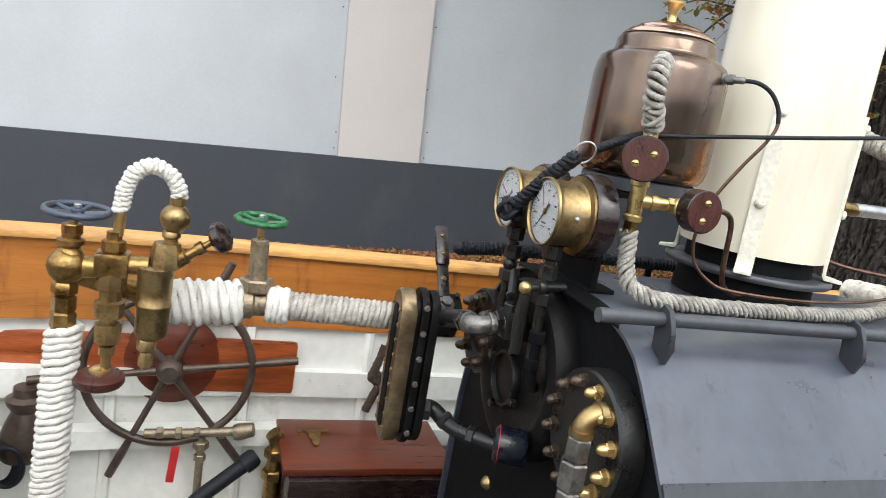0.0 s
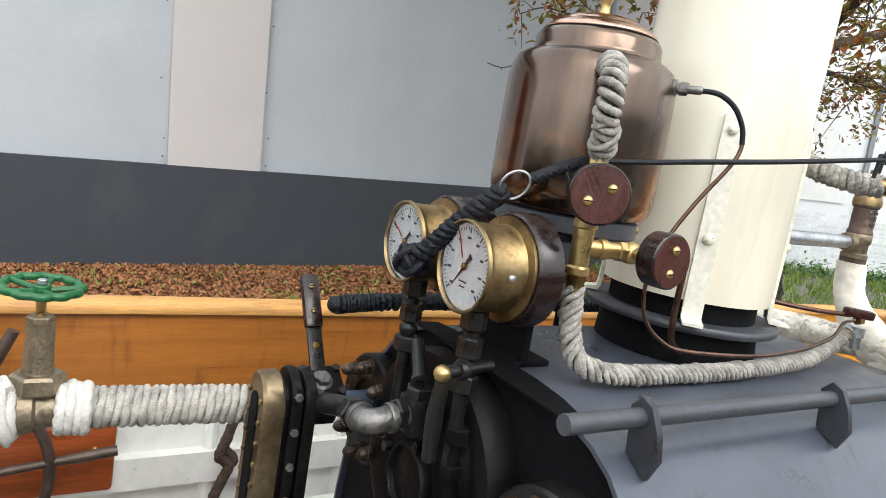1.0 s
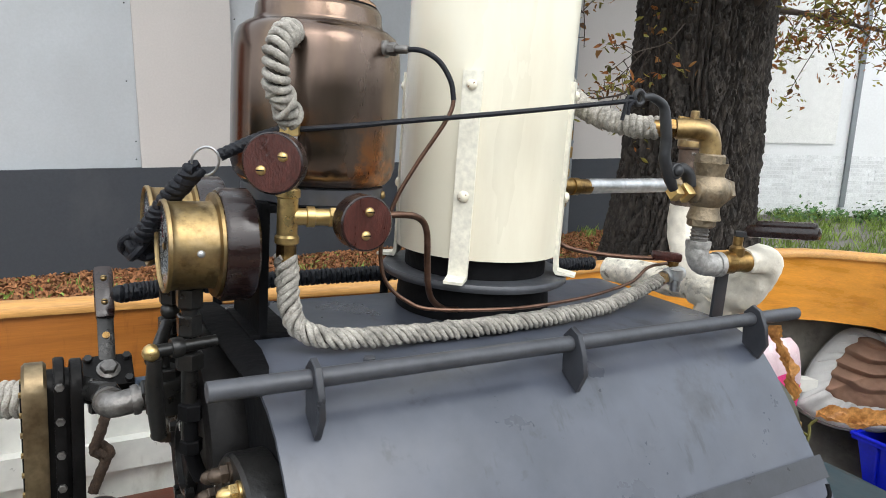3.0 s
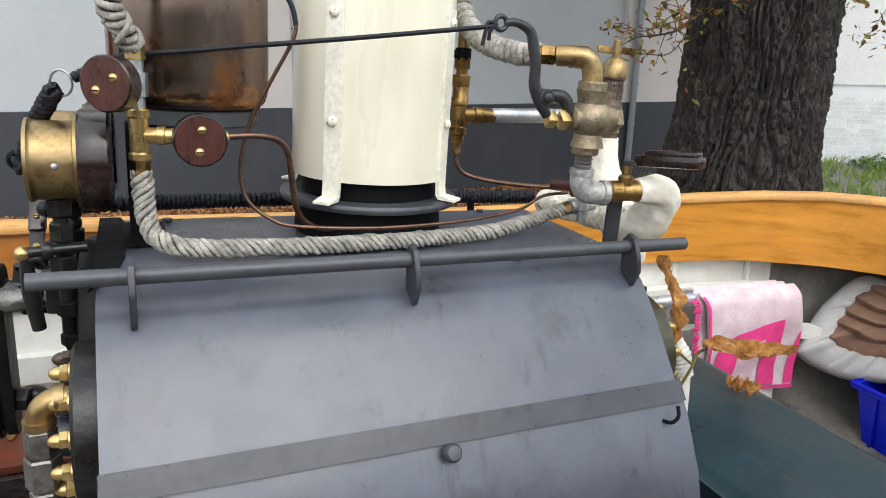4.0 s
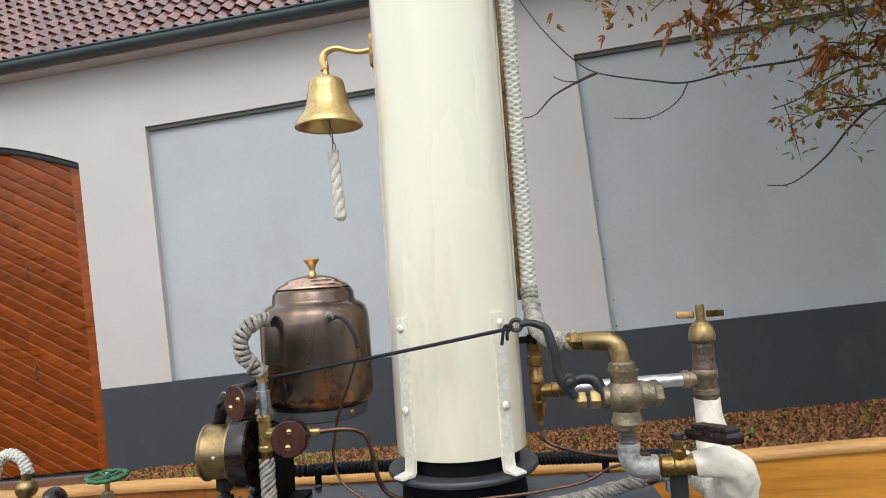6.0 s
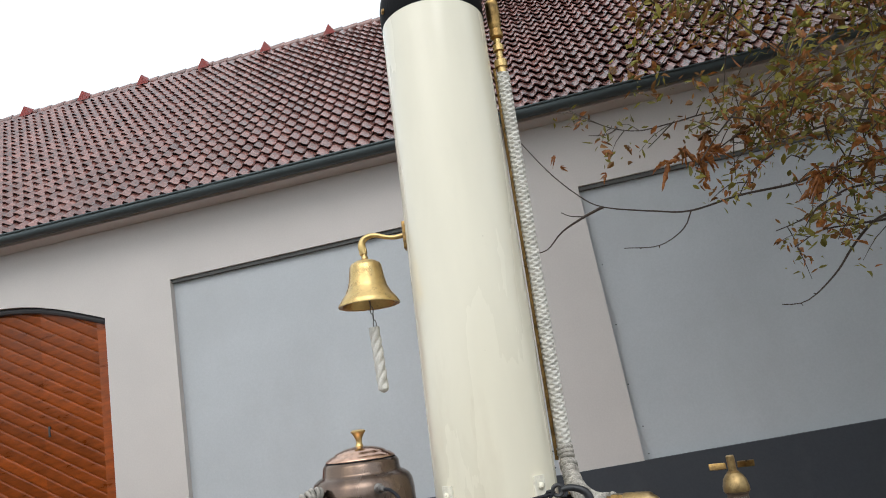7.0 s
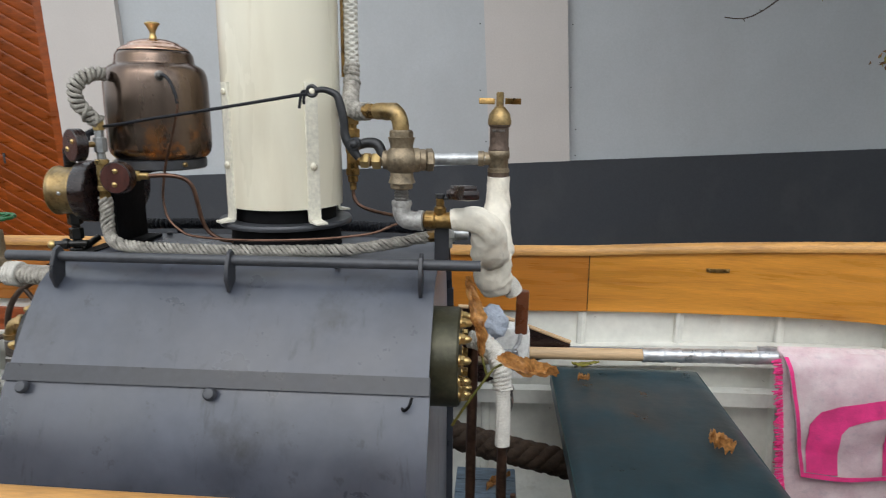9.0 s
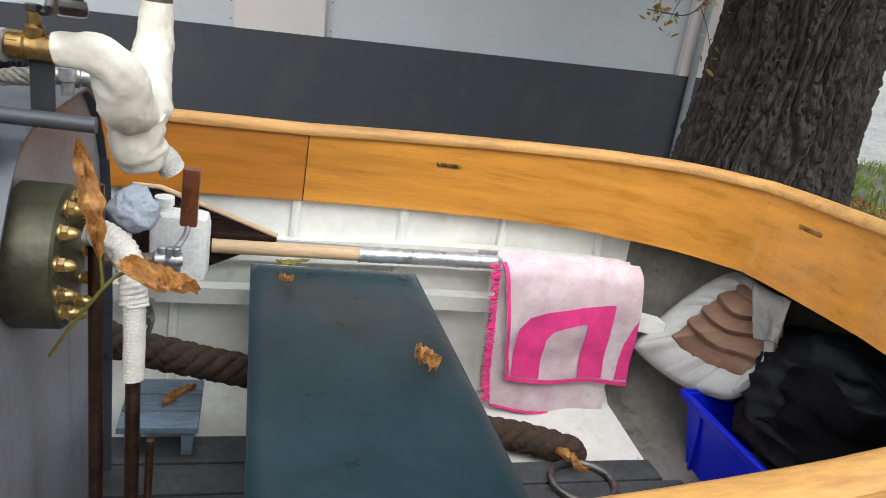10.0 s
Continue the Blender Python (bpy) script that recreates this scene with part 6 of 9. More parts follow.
lathe(bm, [(0.0125, 0), (0.0125, 0.016), (0.008, 0.02), (0.008, 0.035)], (0.866, 0.068, 1.685), (0, 0, 1), 18)
part("ball_cock", bm, "old_brass", sv)
bm = B()
sweep(bm, [(0.866, 0.068, 1.719), (0.882, 0.066, 1.722), (0.897, 0.062, 1.729)], 0.0045, seg=8, step=0.005)
nut(bm, (0.866, 0.066, 1.72), (0, 0, 1), 0.01, 0.009)
part("cock_arm", bm, "dark_iron", sv)
bm = B()
tq = Euler((0, -0.1, -1.2)).to_matrix()
box(bm, (0.912, 0.022, 1.734), (0.112, 0.034, 0.021), 0.01, tq)
box(bm, (0.9135, 0.018, 1.746), (0.09, 0.026, 0.012), 0.006, tq)
part("cock_grip", bm, "mahogany", sv, "dark wooden grip")

lever = thing("whistle_lever", (0.695, 0.078, 1.824), "curved dark forged whistle lever", "lever")
bm = B()
sweep(bm, [(0.618, 0.082, 1.926), (0.636, 0.081, 1.928), (0.66, 0.08, 1.918), (0.668, 0.079, 1.897), (0.674, 0.078, 1.87), (0.675, 0.078, 1.845), (0.681, 0.077, 1.828), (0.691, 0.077, 1.812), (0.703, 0.077, 1.796)], [0.0055, 0.0062, 0.0075, 0.0085, 0.0085, 0.0085, 0.0095, 0.0095, 0.0075], seg=14, step=0.004)
part("arm", bm, "dark_iron", lever)
bm = B()
sweep(bm, [(0.611 + 0.0095 * math.cos(a), 0.082, 1.9255 + 0.0095 * math.sin(a)) for a in np.linspace(0, 2 * PI, 25)], 0.0038, seg=8, smooth=False)
part("eye", bm, "dark_iron", lever)
bm = B()
disc(bm, (0.695, 0.066, 1.824), (0, 1, 0), 0.0125, 0.024)
screw(bm, (0.695, 0.066, 1.824), (0, -1, 0), 0.0085)
part("pivot", bm, "dark_iron", lever)
bm = B()
sweep(bm, [(0.697, 0.088, 1.82), (0.719, 0.09, 1.826), (0.739, 0.088, 1.822), (0.751, 0.084, 1.80)], [0.009, 0.01, 0.011, 0.01], seg=10, step=0.004)
part("fork", bm, "dark_iron", lever)
bm = B()
sweep(bm, [(0.594, 0.083, 1.9), (0.595, 0.082, 1.914), (0.604, 0.081, 1.923), (0.592, 0.085, 1.925), (0.588, 0.083, 1.914), (0.584, 0.083, 1.892)], 0.003, seg=7, step=0.004)
part("cord_knot", bm, "rope_black", lever)

# safety valve on its tee
sf = thing("safety_valve", (0.981, 0.285, 1.74), "bronze safety valve with a flat tommy bar on top", "valve")
sx, sy = 0.981, 0.285
bm = B()
lathe(bm, [(0.0235, 1.80), (0.0235, 1.806), (0.0212, 1.81), (0.0212, 1.852), (0.0245, 1.855), (0.0245, 1.86)], (sx, sy, 0), (0, 0, 1), 24)
part("lower_body", bm, "brown_bronze", sf)
bm = B()
for k in range(1):
    for i in range(6):
        a = radians(-127 + 13 * i)
        box(bm, (sx + 0.0216 * math.cos(a), sy + 0.0216 * math.sin(a), 1.845 - 0.011 * k), (0.003, 0.003, 0.006), 0.0008, Euler((0, 0, a)).to_matrix())
tagged(part("raised_marks", bm, "grey_iron", sf), kind="stuff")


def raised_word(word, parent, z, r, size, turn, material):
    """Cast letters bent round an upright cylinder at (sx, sy)."""
    cu = bpy.data.curves.new("word", "FONT")
    cu.body, cu.size, cu.extrude, cu.align_x = word, size, 0.0008, "CENTER"
    tmp = new("word", cu)
    me = bpy.data.meshes.new_from_object(tmp)
    bpy.data.objects.remove(tmp)
    bm = B()
    bm.from_mesh(me)
    for v in bm.verts:
        a = turn + v.co.x / r
        v.co = V(sx + (r + v.co.z) * math.cos(a), sy + (r + v.co.z) * math.sin(a), z + v.co.y)
    return part("raised_word", bm, material, parent, "cast raised lettering")


raised_word("SAFETY", sf, 1.829, 0.0213, 0.0135, radians(-95), "brown_bronze")
raised_word("VALVE", sf, 1.816, 0.0213, 0.0135, radians(-95), "brown_bronze")
bm = B()
lathe(bm, [(0.0262, 1.858), (0.0262, 1.868), (0.025, 1.872), (0.0228, 1.882), (0.017, 1.89), (0.0125, 1.894)], (sx, sy, 0), (0, 0, 1), 28)
lathe(bm, [(0.0125, 1.892), (0.0125, 1.896), (0.0085, 1.898), (0.0085, 1.927), (0.0065, 1.929), (0, 1.929)], (sx, sy, 0), (0, 0, 1), 20)
part("bonnet", bm, "brass", sf)
for s in (1, -1):
    bm = B()
    box(bm, (sx + s * 0.029, sy, 1.909), (0.036, 0.005, 0.0135), 0.003, Euler((0.25 * s, 0.03, 0.12)).to_matrix())
    part("tommy_bar", bm, "old_brass", sf)
bm = B()
lathe(bm, [(0.0225, 1.802), (0.0245, 1.799), (0.0245, 1.784), (0.0215, 1.78), (0.0215, 1.762), (0.0245, 1.76), (0.0245, 1.752)], (sx, sy, 0), (0, 0, 1), 24)
lathe(bm, [(0.0145, 0), (0.0145, 0.022), (0.0175, 0.024), (0.0175, 0.036)], (sx - 0.01, sy, 1.782), (-1, 0, 0), 22)
part("tee", bm, "bronze", sf)
bm = B()
nut(bm, (sx, sy, 1.735), (0, 0, 1), 0.024, 0.024)
part("hexagon", bm, "brown_bronze", sf)

# tee and drain beside the funnel
tee = thing("steam_tee", (0.648, 0.278, 1.71), "tarnished brass tee piece with reducing unions", "pipe fitting")
bm = B()
lathe(bm, [(0.0075, 1.708), (0.0075, 1.724), (0.0115, 1.726), (0.0115, 1.74), (0.0155, 1.742), (0.0155, 1.755), (0.0135, 1.757), (0.0135, 1.792), (0.0155, 1.794), (0.0155, 1.806), (0.014, 1.808), (0.014, 1.83)], (0.648, 0.278, 0), (0, 0, 1), 24)
lathe(bm, [(0.013, 0), (0.013, 0.02), (0.0155, 0.021), (0.0155, 0.034), (0.0135, 0.036), (0.0135, 0.062)], (0.655, 0.278, 1.776), (1, 0, 0), 24)
part("body", bm, "old_brass", tee)
bm = B()
nut(bm, (0.648, 0.278, 1.826), (0, 0, 1), 0.0175, 0.02)
nut(bm, (0.648, 0.278, 1.855), (0, 0, 1), 0.0155, 0.02)
lathe(bm, [(0.0105, 1.845), (0.0105, 1.94)], (0.648, 0.278, 0), (0, 0, 1), 16)
part("union", bm, "old_brass", tee)
bm = B()
lathe(bm, [(0.011, 1.87), (0.014, 1.871), (0.014, 1.89), (0.011, 1.891)], (0.648, 0.278, 0), (0, 0, 1), 18)
sweep(bm, [(0.66, 0.278, 1.88), (0.60, 0.278, 1.88)], 0.007, seg=10, smooth=False)
part("stay", bm, "soot", tee)
bm = B()
sweep(bm, [(0.712, 0.278, 1.777), (0.95, 0.284, 1.782)], 0.0135, seg=20, smooth=False)
solo("galvanised_pipe", bm, "steel", (0.8, 0.28, 1.78), "bright galvanised pipe between two tees", "pipe")
# riser to the whistle, wound with white cord
riser = thing("whistle_riser", (0.645, 0.30, 1.92), "long pipe beside the funnel bound with white cord", "pipe")
bm = B()
RISE = [(0.712, 0.133, 1.887), (0.69, 0.152, 1.886), (0.668, 0.19, 1.893), (0.653, 0.245, 1.912), (0.648, 0.285, 1.945), (0.646, 0.30, 1.985)]
wound(bm, RISE, 0.0122, 0.0052, 0.0098, rough=0.2, lean=0.002, seed=2.0)
sweep(bm, RISE, 0.0105, seg=10)
part("bend_binding", bm, "rope_old", riser, "frayed grey cord binding", 80)
bm = B()
rope(bm, [(0.646, 0.30, 1.98), (0.644, 0.302, 2.4), (0.642, 0.304, 2.885)], 0.0152, braid, seg=32, step=0.0018, k=4, pitch=0.0125, amp=0.16)
part("straight_binding", bm, "rope_white", riser, "plaited white cord binding", 80)
bm = B()
sweep(bm, [(0.626, 0.30, 1.96), (0.624, 0.304, 2.9)], 0.004, seg=8, smooth=False)
part("support_rod", bm, "old_brass", riser)
wh = thing("steam_whistle", (0.642, 0.304, 2.885), "small brass steam whistle at the funnel's mouth", "whistle")
bm = B()
lathe(bm, [(0.012, 2.88), (0.012, 2.9), (0.0165, 2.902), (0.0165, 2.92), (0.009, 2.925), (0.009, 2.945), (0.014, 2.947), (0.014, 2.962), (0.009, 2.965), (0.009, 2.985)], (0.642, 0.304, 0), (0, 0, 1), 20)
part("base", bm, "bright_brass", wh)
bm = B()
lathe(bm, [(0.009, 2.98), (0.017, 2.985), (0.017, 3.005), (0.013, 3.008), (0.0165, 3.02), (0.0165, 3.075), (0.0175, 3.078), (0.0165, 3.085), (0.008, 3.095), (0.005, 3.11), (0, 3.113)], (0.642, 0.304, 0), (0, 0, 1), 24)
part("bell", bm, "old_brass", wh)

# white plaster lagging
lag = thing("lagged_steam_pipe", (0.975, 0.15, 1.6), "steam pipe thickly lagged with cream plaster", "pipe")


def lump(R, k=0.12, f=26):
    return lambda d, th, u: (float(np.interp(u, np.linspace(0, 1, len(R)), R))) * (1 + 0.6 * k * noise.noise(V(d * 70, math.cos(th) * 4, math.sin(th) * 4)) + 1.2 * k * noise.noise(V(d * f, math.cos(th) * 1.6, math.sin(th) * 1.6 + R[0] * 90)))


bm = B()
sweep(bm, [(0.981, 0.285, 1.742), (0.981, 0.284, 1.72), (0.98, 0.27, 1.67), (0.978, 0.235, 1.62), (0.975, 0.18, 1.585), (0.972, 0.15, 1.575)], lump([0.0255, 0.0275, 0.031, 0.036, 0.043, 0.035]), seg=26, step=0.006)
sweep(bm, [(0.89, 0.066, 1.677), (0.915, 0.064, 1.68), (0.942, 0.066, 1.676), (0.96, 0.08, 1.655), (0.967, 0.11, 1.615), (0.966, 0.15, 1.588)], lump([0.0205, 0.0245, 0.031, 0.036, 0.039, 0.038], 0.14), seg=30, step=0.005)
sweep(bm, [(0.972, 0.16, 1.585), (0.974, 0.172, 1.54), (0.98, 0.178, 1.515), (0.984, 0.18, 1.499)], lump([0.042, 0.04, 0.042, 0.03], 0.16), seg=30, step=0.005)
part("plaster", bm, "lagging", lag, "cream plaster, lumpy and thick", 80)
bm = B()
sweep(bm, [(0.967, 0.15, 1.598), (0.964, 0.24, 1.592), (0.96, 0.34, 1.585), (0.955, 0.44, 1.578)], lump([0.034, 0.03, 0.029, 0.027], 0.13), seg=26, step=0.006)
part("stained_plaster", bm, "lagging_old", lag, "stained chipped plaster", 80)
bm = B()
rope(bm, [(0.99, 0.19, 1.525), (1.01, 0.2, 1.512), (1.022, 0.206, 1.492)], 0.02, laid, seg=20, step=0.002, lobes=1, pitch=0.011, amp=0.2)
part("cord_end", bm, "rope_white", lag, "", 80)
# unions at the rope pipe's forward end, with flat stay
un = thing("pipe_unions", (0.86, 0.18, 1.6), "small grey unions joining three pipes", "pipe fitting")
bm = B()
nut(bm, (0.828, 0.189, 1.618), (0.95, 0.3, 0.05), 0.0125, 0.02)
nut(bm, (0.84, 0.18, 1.652), (1, 0, 0), 0.009, 0.016)
part("brass_union", bm, "old_brass", un)
bm = B()
lathe(bm, [(0.013, 0), (0.013, 0.02), (0.0165, 0.022), (0.0165, 0.04), (0.013, 0.042), (0.013, 0.07)], (0.848, 0.196, 1.62), (0.95, 0.28, 0.02), 20)
lathe(bm, [(0.009, 0), (0.009, 0.02), (0.012, 0.022), (0.012, 0.04)], (0.875, 0.19, 1.595), (0, 0, 1), 16)
part("elbow", bm, "steel", un)
bm = B()
box(bm, (0.868, 0.09, 1.617), (0.03, 0.006, 0.088), 0.002)
part("flat_stay", bm, "strip_dark", un)
bm = B()
box(bm, (0.812, 0.165, 1.668), (0.052, 0.018, 0.016), 0.005, Euler((0, 0.05, -0.5)).to_matrix())
part("small_grip", bm, "disc_red", un, "small red-brown grip")

# ship's bell
bell = thing("ship_bell", (0.252, 0.285, 2.35), "polished brass bell on a curved bracket with a rope pull", "bell")
bx, by = 0.252, 0.285
bm = B()
lathe(bm, [(0.062, 2.3535), (0.0715, 2.352), (0.0722, 2.355), (0.064, 2.368), (0.054, 2.381), (0.049, 2.392), (0.0465, 2.396), (0.0455, 2.4), (0.0425, 2.412), (0.0395, 2.432), (0.0375, 2.446), (0.033, 2.453), (0.022, 2.459), (0.009, 2.462), (0, 2.4625)], (bx, by, 0), (0, 0, 1), 56, cap=False)
lathe(bm, [(0.062, 2.3535), (0.05, 2.375), (0.042, 2.40), (0.036, 2.43), (0.0, 2.445)], (bx, by, 0), (0, 0, 1), 56, cap=False)
part("bell_body", bm, "bright_brass", bell, "", 60)
bm = B()
lathe(bm, [(0.009, 2.46), (0.0085, 2.468), (0.006, 2.473), (0.006, 2.48)], (bx, by, 0), (0, 0, 1), 16)
sweep(bm, [(bx, by, 2.476), (bx - 0.004, by, 2.492), (bx - 0.002, by, 2.506), (bx + 0.01, by, 2.516), (bx + 0.03, by, 2.518), (bx + 0.055, by, 2.51), (bx + 0.075, by, 2.506), (bx + 0.1, by, 2.508)], [0.0085, 0.0095, 0.0075, 0.006, 0.0055, 0.005, 0.0055, 0.006], seg=14, step=0.005)
box(bm, (bx - 0.002, by, 2.482), (0.018, 0.012, 0.02), 0.004)
part("bracket", bm, "bright_brass", bell)
bm = B()
box(bm, (0.356, by, 2.505), (0.012, 0.03, 0.068), 0.004)
part("wall_plate", bm, "old_brass", bell)
bm = B()
for i in range(5):
    c = V(bx + 0.002 * i, by, 2.372 - 0.016 * i)
    h = Euler((0, 0, PI / 2 * (i % 2))).to_matrix()
    sweep(bm, [c + h @ V(0.0035 * math.cos(a), 0, 0.009 * math.sin(a)) for a in np.linspace(0, 2 * PI, 17)], 0.0012, seg=6, smooth=False)
part("chain", bm, "grey_iron", bell)
bm = B()
rope(bm, [(bx + 0.005, by, 2.3), (bx + 0.009, by, 2.24), (bx + 0.012, by, 2.175), (bx + 0.014, by, 2.158)], 0.0115, laid, seg=20, step=0.002, lobes=1.5, pitch=0.05, amp=0.45)
ball(bm, (bx + 0.014, by, 2.162), 0.012, 14)
part("bell_rope", bm, "rope_white", bell, "laid white bell rope", 80)

# ---- stern end of the boiler ----
M["cloth_dull"] = mat("dull_grey_canvas", (0.15, 0.145, 0.135), 0.95, var=0.2, scale=12, bump=0.5, fine=180)
M["rag_blue"] = mat("pale_blue_grey_cloth", (0.36, 0.4, 0.47), 0.95, var=0.15, scale=20, bump=0.4, fine=200)
M["rust_iron"] = mat("brown_painted_iron", (0.08, 0.056, 0.044), 0.42, 0.5, var=0.35, scale=24, bump=0.2, fine=120)
glass_plate = thing("water_gauge", (-0.128, 0.41, 1.36), "flat water gauge with a brass cover and black iron body", "gauge")
gx, gy = -0.128, 0.41


def stadium(x, y, z0, z1, w, n=10):
    pts = []
    for i in range(n + 1):
        a = PI * i / n
        pts.append((x, y + w * math.cos(a), z1 - w + w * math.sin(a)))
    for i in range(n + 1):
        a = PI + PI * i / n
        pts.append((x, y + w * math.cos(a), z0 + w + w * math.sin(a)))
    return pts


bm = B()
slab(bm, stadium(gx - 0.034, gy, 1.196, 1.502, 0.036), (0.03, 0, 0), 0.004)
cover = part("brass_cover", bm, "cover_brass", glass_plate, "worn brass cover plate")
bm = B()
slab(bm, stadium(gx + 0.004, gy, 1.192, 1.506, 0.039), (0.014, 0, 0), 0.002)
part("iron_plate", bm, "greasy", glass_plate)
bm = B()
slab(bm, stadium(gx + 0.024, gy, 1.196, 1.502, 0.037), (0.016, 0, 0), 0.002)
part("back_plate", bm, "greasy", glass_plate)
bm = B()
slab(bm, stadium(gx - 0.006, gy, 1.21, 1.49, 0.026), (0.034, 0, 0), 0.001)
part("iron_body", bm, "greasy", glass_plate)
bm = B()
slab(bm, stadium(gx - 0.0365, gy, 1.225, 1.473, 0.015), (0.003, 0, 0), 0.0)
part("sight_slot", bm, "soot", cover)
for i in range(9):
    for s in (1, -1):
        bm = B()
        nut(bm, (gx - 0.034, gy + s * 0.0255, 1.232 + 0.0295 * i), (-1, 0, 0), 0.0042, 0.0035)
        part("stud", bm, "brass", cover)
for i in range(6):
    bm = B()
    nut(bm, (gx + 0.011, gy - 0.038, 1.228 + 0.05 * i), (0, -1, 0), 0.006, 0.006)
    part("clamp_nut", bm, "grey_iron", glass_plate)
# branch pipes to the boiler
bm = B()
sweep(bm, [(gx + 0.035, gy, 1.46), (gx + 0.05, gy - 0.03, 1.464), (-0.062, 0.34, 1.474), (-0.064, 0.295, 1.481)], 0.0145, seg=16, step=0.005)
nut(bm, (-0.062, 0.325, 1.477), (0.0, -1, 0.1), 0.0205, 0.018)
nut(bm, (gx + 0.042, gy - 0.012, 1.461), (0.5, -0.85, 0), 0.02, 0.02)
part("upper_branch", bm, "black_pipe", glass_plate)
bm = B()
sweep(bm, [(-0.063, 0.30, 1.48), (-0.064, 0.278, 1.484), (-0.058, 0.268, 1.486), (-0.042, 0.265, 1.489), (-0.012, 0.266, 1.494)], 0.0165, seg=18, step=0.004)
lathe(bm, [(0.019, 0), (0.02, 0.004), (0.019, 0.009)], (-0.038, 0.265, 1.49), (1, 0, 0.12), 20)
lathe(bm, [(0.019, 0), (0.02, 0.004), (0.019, 0.009)], (-0.063, 0.285, 1.483), (0, 1, -0.1), 20)
part("upper_elbow", bm, "grey_iron", glass_plate, "worn bright elbow")
bm = B()
sweep(bm, [(gx + 0.035, gy, 1.262), (-0.058, 0.418, 1.258), (-0.035, 0.39, 1.243), (-0.01, 0.36, 1.236), (0.05, 0.31, 1.234)], 0.0155, seg=16, step=0.005)
nut(bm, (gx + 0.042, gy - 0.004, 1.261), (1, -0.2, -0.05), 0.021, 0.02)
nut(bm, (-0.04, 0.397, 1.247), (0.6, -0.7, -0.4), 0.02, 0.014)
nut(bm, (0.0, 0.352, 1.236), (0.75, -0.6, 0), 0.02, 0.016)
part("lower_branch", bm, "black_pipe", glass_plate)

lv = thing("stop_lever", (-0.05, 0.478, 1.43), "quarter-turn valve with a strapped dark wooden handle", "valve")
bm = B()
nut(bm, (-0.078, 0.482, 1.418), (1, 0.0, 0), 0.034, 0.06, 8)
lathe(bm, [(0.024, 0), (0.024, 0.02), (0.02, 0.03)], (-0.05, 0.478, 1.435), (0, 0, 1), 20)
part("valve_body", bm, "black_pipe", lv)
lean = Euler((0.6, 0, 0)).to_matrix()
bm = B()
box(bm, (-0.05, 0.462, 1.458), (0.07, 0.058, 0.012), 0.004, lean)
plate = part("square_flange", bm, "greasy", lv)
for u in (-0.027, 0.027):
    for w in (-0.021, 0.021):
        bm = B()
        nut(bm, V(-0.05, 0.462, 1.458) + lean @ V(u, w, 0.005), lean @ V(0, 0, 1), 0.0065, 0.008)
        part("flange_bolt", bm, "black_pipe", plate)
bm = B()
nut(bm, V(-0.05, 0.462, 1.458) + lean @ V(0, 0, 0.006), lean @ V(0, 0, 1), 0.0125, 0.013)
lathe(bm, [(0.017, 0), (0.017, 0.004), (0.013, 0.006)], V(-0.05, 0.462, 1.458) + lean @ V(0, 0, 0.005), lean @ V(0, 0, 1), 20)
part("gland", bm, "grey_iron", lv)
ldir = V(0.003, 0.105, 0.128).normalized()
rotg = ldir.to_track_quat("Z", "Y").to_matrix()
nrm = rotg @ V(0, 1, 0)
if nrm.y > 0:
    nrm = -nrm
bm = B()
box(bm, V(-0.0495, 0.499, 1.499), (0.024, 0.006, 0.075), 0.002, rotg)
strap = part("strap_arm", bm, "black_pipe", lv)
bm = B()
lathe(bm, [(0.0055, 0), (0.0055, 0.001), (0, 0.0012)], V(-0.0495, 0.502, 1.503) + nrm * 0.0035, nrm, 16)
part("strap_hole", bm, "old_brass", strap)
bm = B()
box(bm, V(-0.048, 0.549, 1.561), (0.029, 0.018, 0.092), 0.008, rotg)
grip = part("grip", bm, "mahogany", lv, "dark varnished wooden grip")
for o in (-0.02, 0.022):
    bm = B()
    screw(bm, V(-0.048, 0.549, 1.561) + ldir * o + nrm * 0.009, nrm, 0.0052)
    part("grip_screw", bm, "brass", grip)
    bm = B()
    box(bm, V(-0.048, 0.549, 1.561) + ldir * o + nrm * 0.0132, (0.009, 0.0012, 0.0012), 0, rotg)
    part("screw_slot", bm, "soot", grip)

# cluster of black valves before the steam drum
FLC = (0.475, 1.405)
cl = thing("feed_check_valves", (0.02, 0.28, 1.45), "cluster of oily black valves and nuts", "valve")
bm = B()
lathe(bm, [(0.07, 0), (0.07, 0.03), (0.088, 0.032), (0.09, 0.036), (0.09, 0.058), (0.086, 0.062), (0.05, 0.062), (0.045, 0.056), (0, 0.056)], (0.1, FLC[0], FLC[1]), (-1, 0, 0), 40)
part("bolted_flange", bm, "greasy", cl)
for k in range(8):
    a = 2 * PI * k / 8
    bm = B()
    cap_nut(bm, (0.039, FLC[0] + 0.07 * math.cos(a), FLC[1] + 0.07 * math.sin(a)), (-1, 0, 0), 0.0125)
    part("stud_nut", bm, "worn_nut", cl)
bm = B()
box(bm, (0.008, 0.268, 1.492), (0.042, 0.042, 0.05), 0.007)
nut(bm, (0.004, 0.268, 1.514), (0, 0, 1), 0.018, 0.016)
nut(bm, (-0.014, 0.267, 1.494), (-1, 0, 0), 0.021, 0.014)
sweep(bm, [(0.015, 0.268, 1.49), (0.04, 0.275, 1.475), (0.07, 0.28, 1.468)], 0.018, seg=18, step=0.01)
part("check_body", bm, "black_pipe", cl)
bm = B()
sweep(bm, [(0.01, 0.3, 1.578), (-0.014, 0.244, 1.551)], 0.0085, seg=14, smooth=False)
